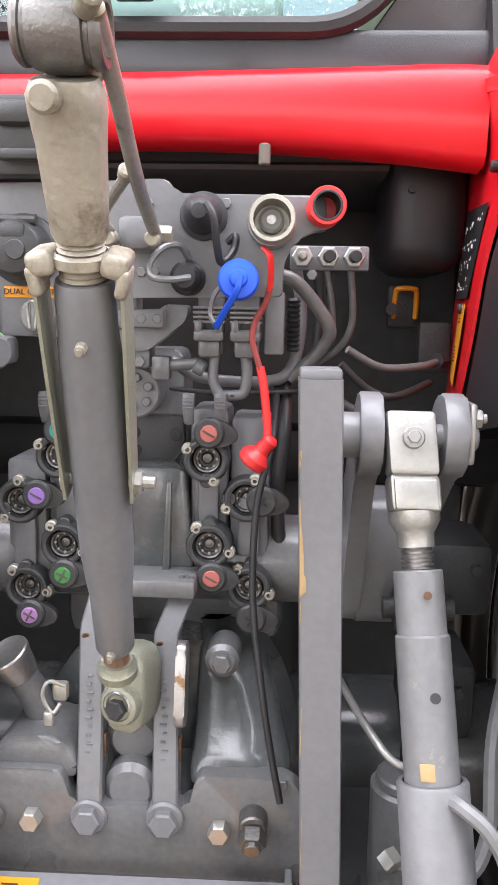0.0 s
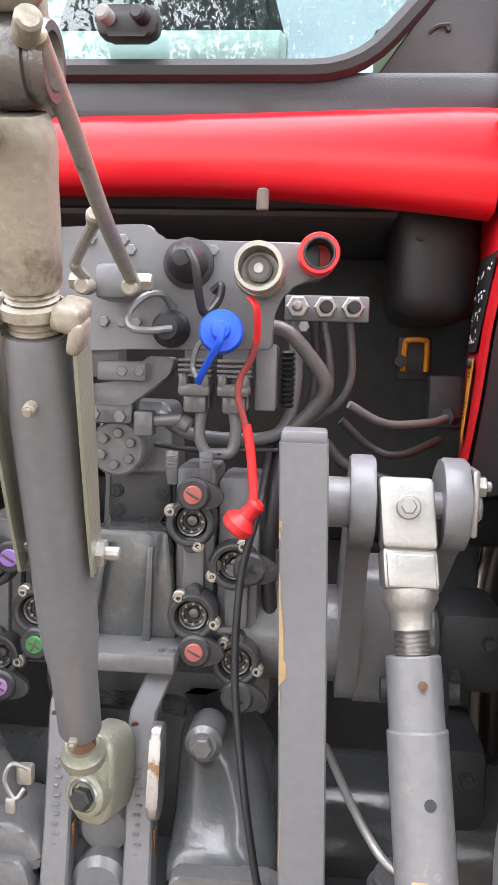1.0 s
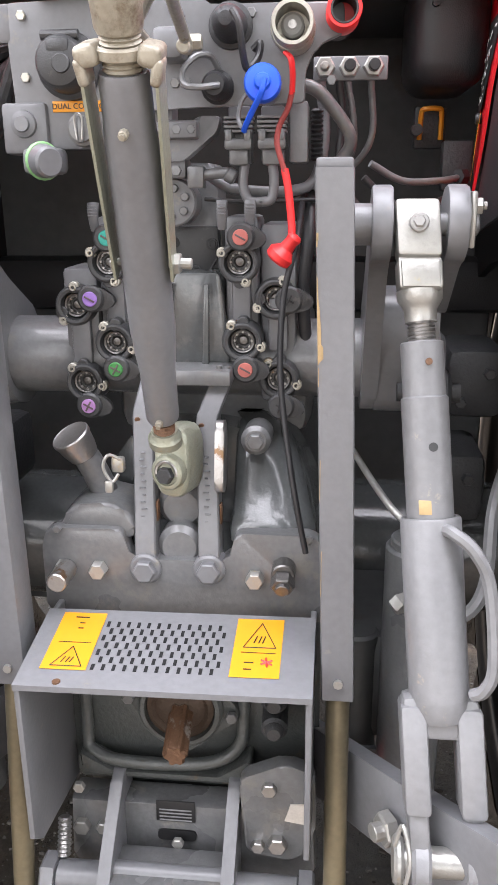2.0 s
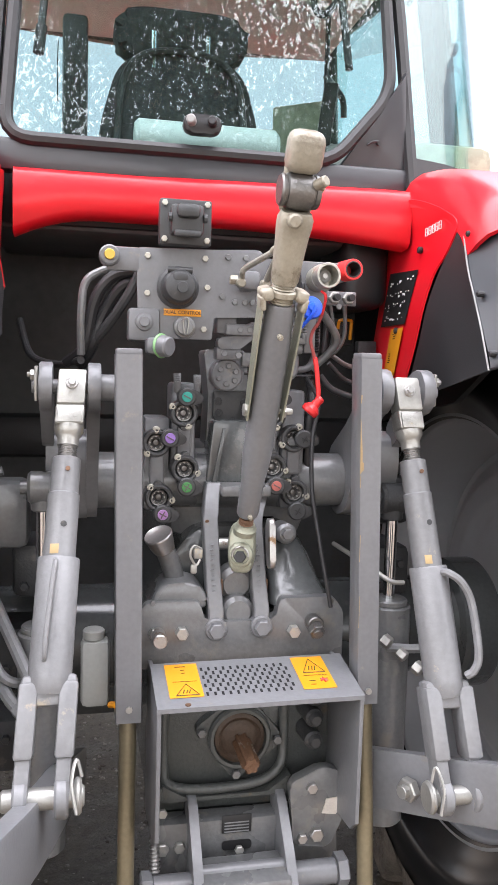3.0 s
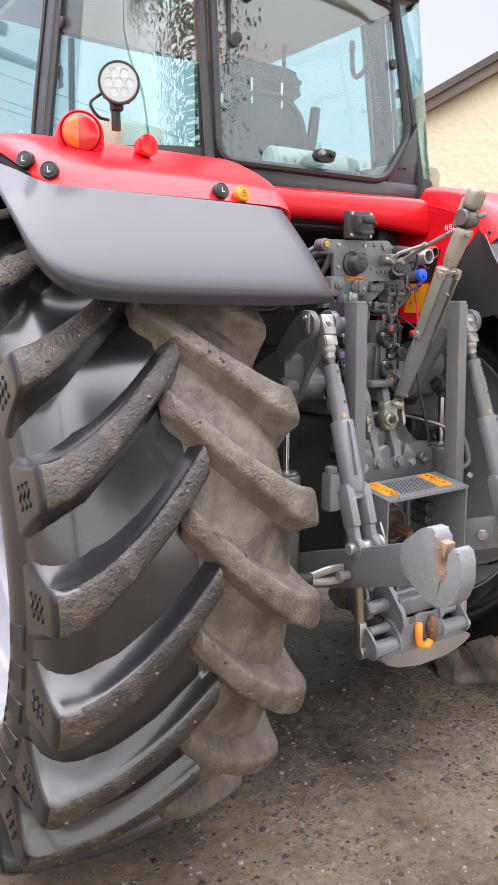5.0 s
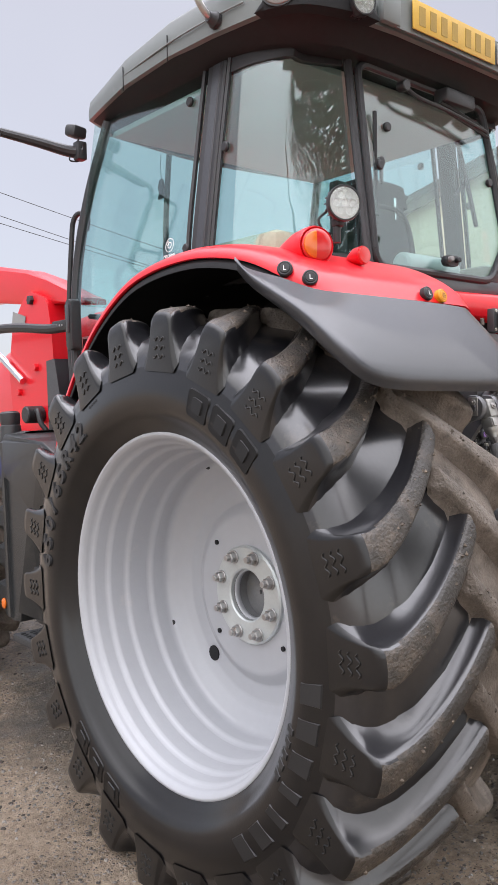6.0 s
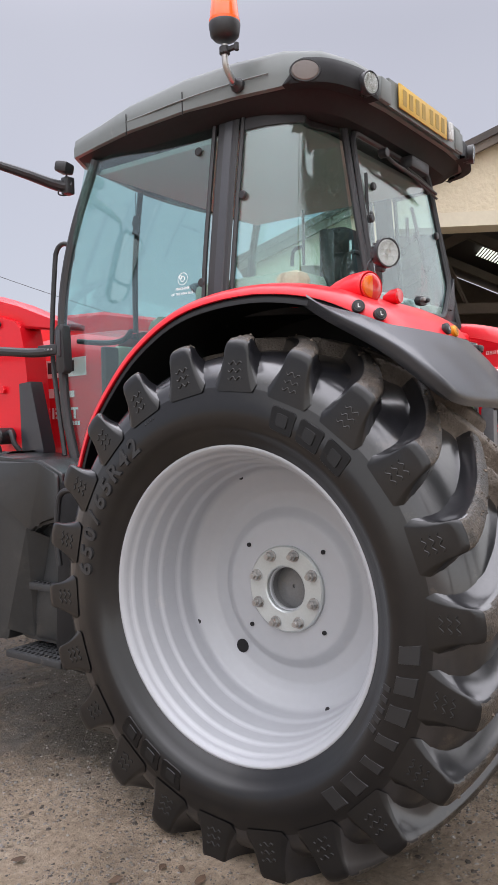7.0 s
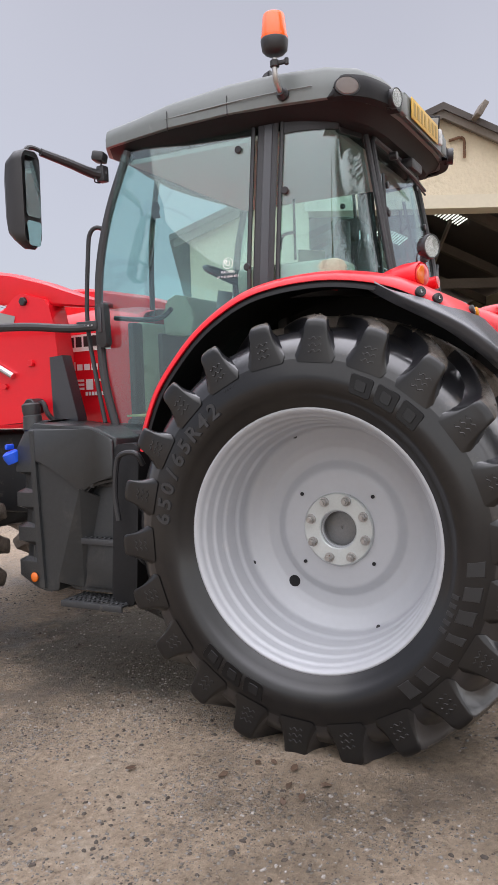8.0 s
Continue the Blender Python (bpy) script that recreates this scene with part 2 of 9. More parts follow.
def ground_material():
    m = bpy.data.materials.new("wet_gravel")
    m.use_nodes = True
    n, l = m.node_tree.nodes, m.node_tree.links
    b = n["Principled BSDF"]
    tc = n.new("ShaderNodeTexCoord")

    def texture(kind, scale, detail=6, rough=0.6):
        t = n.new(kind)
        t.inputs["Scale"].default_value = scale
        t.inputs["Detail"].default_value = detail
        t.inputs["Roughness"].default_value = rough
        l.new(tc.outputs["Object"], t.inputs["Vector"])
        return t

    def mix(kind, fac, a, c):
        q = n.new("ShaderNodeMix")
        q.data_type, q.blend_type = "RGBA", kind
        for sock, v in (("Factor", fac), ("A", a), ("B", c)):
            if isinstance(v, (int, float)):
                q.inputs[sock].default_value = v
            elif isinstance(v, tuple):
                q.inputs[sock].default_value = v
            else:
                l.new(v, q.inputs[sock])
        return q.outputs["Result"]

    def ramp(src, stops):
        r = n.new("ShaderNodeValToRGB")
        e = r.color_ramp.elements
        e[0].position, e[0].color = stops[0]
        e[1].position, e[1].color = stops[-1]
        for p, c in stops[1:-1]:
            e.new(p).color = c
        l.new(src, r.inputs["Fac"])
        return r.outputs["Color"]

    def cells(scale, warp):
        v = n.new("ShaderNodeTexVoronoi")
        v.inputs["Scale"].default_value = scale
        bend = n.new("ShaderNodeVectorMath")
        bend.operation = "MULTIPLY_ADD"
        bend.inputs[1].default_value = (warp, warp, warp)
        l.new(texture("ShaderNodeTexNoise", scale * 0.7, 3).outputs["Color"], bend.inputs[0])
        l.new(tc.outputs["Object"], bend.inputs[2])
        l.new(bend.outputs[0], v.inputs["Vector"])
        return v

    def span(src, a, b, lo, hi):
        r = n.new("ShaderNodeMapRange")
        r.inputs["From Min"].default_value, r.inputs["From Max"].default_value = a, b
        r.inputs["To Min"].default_value, r.inputs["To Max"].default_value = lo, hi
        l.new(src, r.inputs["Value"])
        return r.outputs[0]

    def maths(op, a, c, d=None):
        q = n.new("ShaderNodeMath")
        q.operation = op
        for i, v in enumerate((a, c, d)):
            if v is None:
                continue
            if isinstance(v, (int, float)):
                q.inputs[i].default_value = v
            else:
                l.new(v, q.inputs[i])
        return q.outputs[0]

    # brown mud, dark where it is wettest
    patch = texture("ShaderNodeTexNoise", 0.9, 7, 0.62)
    mud = ramp(patch.outputs["Fac"], [(0.33, (0.095, 0.071, 0.051, 1)), (0.42, (0.225, 0.172, 0.120, 1)), (0.54, (0.345, 0.266, 0.190, 1)), (0.70, (0.375, 0.312, 0.242, 1))])
    clod = texture("ShaderNodeTexNoise", 27, 9, 0.76)
    shade = ramp(clod.outputs["Fac"], [(0.36, (0.40, 0.37, 0.34, 1)), (0.43, (0.80, 0.78, 0.76, 1)), (0.54, (1.04, 1.04, 1.04, 1)), (0.65, (1.36, 1.36, 1.36, 1))])
    colour = mix("MULTIPLY", 0.95, mud, shade)
    # wet black mud where the tractor stands, with the shade beneath it painted in
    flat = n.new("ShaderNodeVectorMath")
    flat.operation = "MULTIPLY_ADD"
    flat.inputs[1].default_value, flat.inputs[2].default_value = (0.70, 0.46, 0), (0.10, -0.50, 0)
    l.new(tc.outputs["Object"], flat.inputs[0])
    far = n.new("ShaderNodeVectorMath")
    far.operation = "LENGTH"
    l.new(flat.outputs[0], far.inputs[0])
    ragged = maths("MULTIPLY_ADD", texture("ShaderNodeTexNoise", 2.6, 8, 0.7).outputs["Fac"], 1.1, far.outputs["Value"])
    wet_shade = span(ragged, 1.10, 1.36, 0.82, 0.0)
    colour = mix("MIX", wet_shade, colour, mix("MULTIPLY", 0.8, (0.042, 0.040, 0.032, 1), shade))
    # grey and pale stones pressed into it, thick in some stretches and thin in others
    where = texture("ShaderNodeTexNoise", 1.3, 6, 0.65)
    thick = maths("MULTIPLY", span(where.outputs["Fac"], 0.46, 0.62, 0.03, 0.55), maths("SUBTRACT", 1.0, wet_shade))
    height = clod.outputs["Fac"]
    for scale, warp, deep in ((52, 0.010, 0.45), (105, 0.005, 0.28)):
        v = cells(scale, warp)
        pick = n.new("ShaderNodeSeparateColor")
        l.new(v.outputs["Color"], pick.inputs[0])
        there = maths("LESS_THAN", pick.outputs[0], thick)
        dome = span(v.outputs["Distance"], 0.18, 0.52, 1.0, 0.0)
        edge = span(v.outputs["Distance"], 0.30, 0.46, 1.0, 0.0)
        here = maths("MULTIPLY", there, edge)
        stone = ramp(pick.outputs[1], [(0.0, (0.055, 0.047, 0.040, 1)), (0.45, (0.185, 0.162, 0.140, 1)), (0.85, (0.280, 0.255, 0.228, 1)), (1.0, (0.38, 0.355, 0.325, 1))])
        colour = mix("MIX", here, colour, stone)
        height = maths("MULTIPLY_ADD", maths("MULTIPLY", there, dome), deep, height)
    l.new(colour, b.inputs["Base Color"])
    l.new(span(patch.outputs["Fac"], 0.36, 0.58, 0.36, 0.80), b.inputs["Roughness"])
    bp = n.new("ShaderNodeBump")
    bp.inputs["Strength"].default_value, bp.inputs["Distance"].default_value = 1.0, 0.042
    l.new(height, bp.inputs["Height"])
    l.new(bp.outputs[0], b.inputs["Normal"])
    return m


GROUND = ground_material()
RUBBER.node_tree.nodes["Principled BSDF"].inputs["Coat Roughness"].default_value = 0.19
TREAD.node_tree.nodes["Principled BSDF"].inputs["Coat Roughness"].default_value = 0.17
TREAD.node_tree.nodes["Principled BSDF"].inputs["Coat IOR"].default_value = 1.65


# ---------------------------------------------------------------- mesh helpers
def thing(name, at, label, category, group="", kind=""):
    ob = new(name)
    ob.location = at
    ob.empty_display_size = 0.1
    bpy.context.view_layer.update()
    return tagged(ob, label, category, group, kind)


def as_mesh(name, bm, mat, angle=35):
    bmesh.ops.remove_doubles(bm, verts=bm.verts, dist=1e-5)
    bmesh.ops.recalc_face_normals(bm, faces=bm.faces)
    me = bpy.data.meshes.new(name)
    bm.to_mesh(me)
    bm.free()
    me.materials.append(mat)
    me.polygons.foreach_set("use_smooth", [True] * len(me.polygons))
    me.set_sharp_from_angle(angle=radians(angle))
    return me


def part(name, bm, mat, parent=None, label="", angle=35):
    """One mesh object, in world coordinates, under a thing or a part."""
    ob = new(name, as_mesh(name, bm, mat, angle))
    if parent is not None:
        ob.parent = parent
        ob.matrix_parent_inverse = Matrix.Translation(-parent.matrix_world.translation) if parent.parent is None else Matrix()
    if label:
        ob["label"] = label
    return ob


def B():
    return bmesh.new()


def frame_of(d):
    d = Vector(d).normalized()
    up = Vector((0, 0, 1)) if abs(d.z) < 0.95 else Vector((0, 1, 0))
    s = d.cross(up).normalized()
    return d, s, s.cross(d).normalized()


def box(bm, c, s, bev=0.0, rot=None, seg=2):
    m = Matrix.Translation(c) @ (rot.to_4x4() if rot is not None else Matrix()) @ Matrix.Diagonal((*s, 1))
    g = bmesh.ops.create_cube(bm, size=1, matrix=m)
    if bev:
        es = list({e for v in g["verts"] for e in v.link_edges})
        bmesh.ops.bevel(bm, geom=es, offset=min(bev, min(s) * 0.45), segments=seg, profile=0.5, affect="EDGES")
    return bm


def ring_pts(c, s, u, r, n, ph=0.0):
    return [Vector(c) + s * (r * math.cos(ph + 2 * math.pi * i / n)) + u * (r * math.sin(ph + 2 * math.pi * i / n)) for i in range(n)]


def lathe(bm, prof, at, axis, n=24, cap0=True, cap1=True, ph=0.0):
    """Revolve (distance along axis, radius) pairs about an axis."""
    d, s, u = frame_of(axis)
    rings = []
    for a, r in prof:
        rings.append([bm.verts.new(p) for p in ring_pts(Vector(at) + d * a, s, u, max(r, 1e-4), n, ph)])
    for p, q in zip(rings, rings[1:]):
        for i in range(n):
            j = (i + 1) % n
            bm.faces.new((p[i], p[j], q[j], q[i]))
    if cap0:
        bm.faces.new(rings[0][::-1])
    if cap1:
        bm.faces.new(rings[-1])
    return bm


def cyl(bm, a, b, r, r2=None, n=18, bev=0.0):
    a, b = Vector(a), Vector(b)
    h = (b - a).length
    r2 = r if r2 is None else r2
    k = min(bev, h * 0.4, r * 0.6, r2 * 0.6)
    prof = [(0, r - k), (k, r), (h - k, r2), (h, r2 - k)] if k > 0 else [(0, r), (h, r2)]
    return lathe(bm, prof, a, b - a, n)


def pipe(bm, a, b, r, ri, n=24):
    """A hollow cylinder, open at the end b."""
    a, b = Vector(a), Vector(b)
    h = (b - a).length
    return lathe(bm, [(0, r), (h - r * 0.08, r), (h, r * 0.95), (h, ri), (h * 0.25, ri * 0.96)], a, b - a, n)


def hexnut(bm, at, axis, r, h, stud=0.0, hs=0.0):
    d = Vector(axis).normalized()
    lathe(bm, [(0, r), (h * 0.85, r), (h, r * 0.86)], at, d, 6)
    if stud:
        cyl(bm, Vector(at) + d * h * 0.9, Vector(at) + d * (h + hs), stud, n=10, bev=0.001)
    return bm


def smooth_path(pts, k=6):
    pts = [Vector(p) for p in pts]
    if len(pts) < 3:
        return pts
    q = [2 * pts[0] - pts[1], *pts, 2 * pts[-1] - pts[-2]]
    out = []
    for i in range(1, len(q) - 2):
        for j in range(k):
            t = j / k
            a, b, c, d = q[i - 1:i + 3]
            out.append(0.5 * (2 * b + (c - a) * t + (2 * a - 5 * b + 4 * c - d) * t * t + (3 * b - a - 3 * c + d) * t ** 3))
    return out + [pts[-1]]


def tube(bm, pts, r, n=10, k=6, flat=1.0):
    """A bent rod or hose through the points."""
    p = smooth_path(pts, k)
    prev, side = None, None
    for i, c in enumerate(p):
        d = (p[min(i + 1, len(p) - 1)] - p[max(i - 1, 0)]).normalized()
        if side is None:
            _, side, _ = frame_of(d)
        side = (side - d * side.dot(d)).normalized()
        up = side.cross(d)
        rr = r(i / (len(p) - 1)) if callable(r) else r
        vs = [bm.verts.new(c + side * (rr * math.cos(2 * math.pi * j / n)) + up * (rr * flat * math.sin(2 * math.pi * j / n))) for j in range(n)]
        if prev:
            for j in range(n):
                bm.faces.new((prev[j], prev[(j + 1) % n], vs[(j + 1) % n], vs[j]))
        else:
            bm.faces.new(vs[::-1])
        prev = vs
    bm.faces.new(prev)
    return bm


def prism(bm, poly, axis, lo, hi, bev=0.0):
    """A plate: a polygon in the plane across one axis ('x': y,z; 'y': x,z; 'z': x,y), from lo to hi along it."""
    def at(p, h):
        return {"x": (h, p[0], p[1]), "y": (p[0], h, p[1]), "z": (p[0], p[1], h)}[axis]
    a = [bm.verts.new(at(p, lo)) for p in poly]
    b = [bm.verts.new(at(p, hi)) for p in poly]
    n = len(poly)
    fs = [bm.faces.new(a), bm.faces.new(b[::-1])]
    for i in range(n):
        fs.append(bm.faces.new((a[i], b[i], b[(i + 1) % n], a[(i + 1) % n])))
    if bev:
        es = [e for f in fs[:2] for e in f.edges]
        bmesh.ops.bevel(bm, geom=es, offset=bev, segments=2, profile=0.5, affect="EDGES")
    return bm


def rounded(poly, r, k=4):
    """Rounds the corners of a polygon."""
    out = []
    n = len(poly)
    for i in range(n):
        p, a, b = Vector(poly[i]), Vector(poly[i - 1]), Vector(poly[(i + 1) % n])
        ra = min(r, (a - p).length * 0.45, (b - p).length * 0.45)
        s, e = p + (a - p).normalized() * ra, p + (b - p).normalized() * ra
        for j in range(k + 1):
            t = j / k
            out.append(tuple((1 - t) ** 2 * s + 2 * t * (1 - t) * p + t * t * e))
    return out


def sheet(bm, rows, thick=0.0, closed=False):
    """A curved skin through rows of points; thick gives it a second side."""
    g = [[bm.verts.new(p) for p in r] for r in rows]
    fs = []
    for a, b in zip(g, g[1:]):
        m = len(a)
        for i in range(m if closed else m - 1):
            fs.append(bm.faces.new((a[i], a[(i + 1) % m], b[(i + 1) % m], b[i])))
    if thick:
        bmesh.ops.recalc_face_normals(bm, faces=fs)
        bmesh.ops.solidify(bm, geom=fs, thickness=thick)
    return bm


def bars(bm, cells, origin, right, up, depth):
    """Thin flat bars (x0, y0, x1, y1) on a surface."""
    o, r, u = Vector(origin), Vector(right).normalized(), Vector(up).normalized()
    nrm = r.cross(u).normalized() * depth
    for x0, y0, x1, y1 in cells:
        q = [o + r * x0 + u * y0, o + r * x1 + u * y0, o + r * x1 + u * y1, o + r * x0 + u * y1]
        a = [bm.verts.new(p) for p in q]
        b = [bm.verts.new(p + nrm) for p in q]
        bm.faces.new(b)
        bm.faces.new(a[::-1])
        for i in range(4):
            bm.faces.new((a[i], a[(i + 1) % 4], b[(i + 1) % 4], b[i]))
    return bm


def lettering(name, body, size, m, mat, parent, depth=0.001, bold=0.0):
    """Raised letters as a mesh."""
    cu = bpy.data.curves.new(name, "FONT")
    cu.body, cu.size, cu.extrude, cu.align_x, cu.align_y, cu.resolution_u, cu.offset = body, size, depth, "CENTER", "CENTER", 3, bold
    tmp = bpy.data.objects.new(name, cu)
    scene.collection.objects.link(tmp)
    bpy.context.view_layer.update()
    me = bpy.data.meshes.new_from_object(tmp.evaluated_get(bpy.context.evaluated_depsgraph_get()))
    bpy.data.objects.remove(tmp)
    bpy.data.curves.remove(cu)
    me.transform(m)
    me.materials.clear()
    me.materials.append(mat)
    ob = new(name, me)
    ob.parent = parent
    ob.matrix_parent_inverse = Matrix.Translation(-parent.matrix_world.translation) if parent.parent is None else Matrix()
    return ob


def facing(at, normal, up=(0, 0, 1)):
    """A pose at a place: local z along the normal, local y towards up."""
    z = Vector(normal).normalized()
    x = Vector(up).cross(z).normalized()
    y = z.cross(x)
    return Matrix.Translation(at) @ Matrix((x, y, z)).transposed().to_4x4()


MID = -0.03


def mx(p):
    """The place mirrored to the tractor's other side."""
    return (2 * MID - p[0], p[1], p[2])


# ---------------------------------------------------------------- the yard
LEAVES = [(-1.77, 0.63), (-1.52, 0.17), (-1.49, 0.11), (-1.51, 0.01), (-1.59, -0.16), (-1.65, -0.03), (-1.77, -0.06), (-1.71, -0.11), (-1.67, 0.25)]
PALE_STONE = material("pale_stone", (0.165, 0.150, 0.134), 0.55, var=0.4, scale=60, island=0.6)


def relief(x, y):
    if abs(x) > 8 or abs(y) > 8:
        return 0.0
    p = Vector((x, y, 0))
    h = 0.018 * noise.noise(p * 0.9) + 0.010 * noise.noise(p * 3.1) + 0.006 * noise.noise(p * 8.0) + 0.005 * noise.noise(p * 19.0)
    return h * min(1, 8 - max(abs(x), abs(y)))


def make_ground():
    far = np.array([9, 12, 16, 22, 32, 50, 90, 180, 400, 900])
    xs = np.concatenate([-far[::-1], np.arange(-7.0, -4.6, 0.1), np.arange(-4.6, 1.2, 0.026), np.arange(1.2, 7.01, 0.1), far])
    ys = np.concatenate([-far[::-1], np.arange(-7.0, -2.2, 0.1), np.arange(-2.2, 3.2, 0.026), np.arange(3.2, 7.01, 0.1), far])
    verts = [(x, y, relief(x, y)) for y in ys for x in xs]
    faces = []
    n = len(xs)
    for j in range(len(ys) - 1):
        for i in range(n - 1):
            a = j * n + i
            faces.append((a, a + 1, a + n + 1, a + n))
    me = bpy.data.meshes.new("ground")
    me.from_pydata(verts, [], faces)
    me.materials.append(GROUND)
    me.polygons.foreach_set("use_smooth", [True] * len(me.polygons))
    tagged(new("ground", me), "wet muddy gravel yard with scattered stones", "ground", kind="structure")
    rnd = random.Random(4)

    def scatter(name, count, size, mat, label, category, flat):
        v, f = [], []
        for _ in range(count):
            x, y = rnd.uniform(-4.4, 1.6), rnd.uniform(-2.4, 3.6)
            p = Vector((x, y, 0))
            if noise.noise(p * 1.3 + Vector((3, 1, 0))) < rnd.uniform(-0.5, 0.25):
                continue
            h = relief(x, y)
            r = size[0] + size[1] * rnd.random() ** 4
            b = len(v)
            a0, k = rnd.uniform(0, 6.28), 6
            st = rnd.uniform(0.6, 1.0)
            for i in range(k):
                a = i * 6.283 / k + rnd.uniform(-.3, .3)
                q = r * rnd.uniform(0.75, 1.15)
                dx, dy = q * math.cos(a), q * st * math.sin(a)
                v.append((x + dx * math.cos(a0) - dy * math.sin(a0), y + dx * math.sin(a0) + dy * math.cos(a0), h - 0.001))
            for i in range(k):
                w = v[b + i]
                v.append((x + (w[0] - x) * 0.72, y + (w[1] - y) * 0.72, h + r * flat * rnd.uniform(0.6, 1.0)))
            v.append((x, y, h + r * flat * rnd.uniform(0.9, 1.3)))
            for i in range(k):
                j = (i + 1) % k
                f += [(b + i, b + j, b + k + j, b + k + i), (b + k + i, b + k + j, b + 2 * k)]
        me = bpy.data.meshes.new(name)
        me.from_pydata(v, [], f)
        me.materials.append(mat)
        tagged(new(name, me), label, category, kind="stuff")

    scatter("gravel", 52000, (0.0024, 0.0085), PALE_STONE, "small pale wet stones lying on the mud", "gravel", 0.55)
    scatter("mud_clods", 9000, (0.004, 0.012), SOIL, "dark brown clods and leaf scraps on the mud", "soil", 0.35)


make_ground()

# brown fallen leaves trodden into the mud
LEAF_BROWN = material("wet_brown_leaf", (0.070, 0.042, 0.026), 0.5, var=0.4, scale=60)
rnd = random.Random(11)
for lx, ly in LEAVES:
    bm = B()
    turn, size = rnd.uniform(0, 6.28), rnd.uniform(0.022, 0.036)
    outline = [(1.0, 0.0), (0.5, 0.42), (-0.1, 0.50), (-0.7, 0.30), (-1.0, 0.0), (-0.6, -0.35), (0.0, -0.48), (0.6, -0.34)]
    hub = bm.verts.new((lx, ly, 0.016))
    ring = [bm.verts.new((lx + size * (x * math.cos(turn) - y * math.sin(turn)), ly + size * (x * math.sin(turn) + y * math.cos(turn)), 0.010 + rnd.uniform(0, 0.008))) for x, y in outline]
    for i in range(8):
        bm.faces.new((hub, ring[i], ring[(i + 1) % 8]))
    bmesh.ops.solidify(bm, geom=bm.faces[:], thickness=0.002)
    tagged(part("fallen_leaf", bm, LEAF_BROWN), "wet brown fallen leaf lying on the mud", "leaf", "fallen leaves")


# ---------------------------------------------------------------- rendered barn with an open front
BN = Vector((0.866, 0.5, 0))          # away from the yard
BT = Vector((-0.5, 0.866, 0))         # along the gable
BA = Vector((6.29, 1.26, 0))          # below the gable's top


def barn_at(s, d, z):
    return BA + BT * s + BN * d + Vector((0, 0, z))


def bpoly(bm, pts, d0, d1):
    a = [bm.verts.new(barn_at(s, d0, z)) for s, z in pts]
    b = [bm.verts.new(barn_at(s, d1, z)) for s, z in pts]
    bm.faces.new(a)
    bm.faces.new(b[::-1])
    for i in range(len(pts)):
        j = (i + 1) % len(pts)
        bm.faces.new((a[i], b[i], b[j], a[j]))


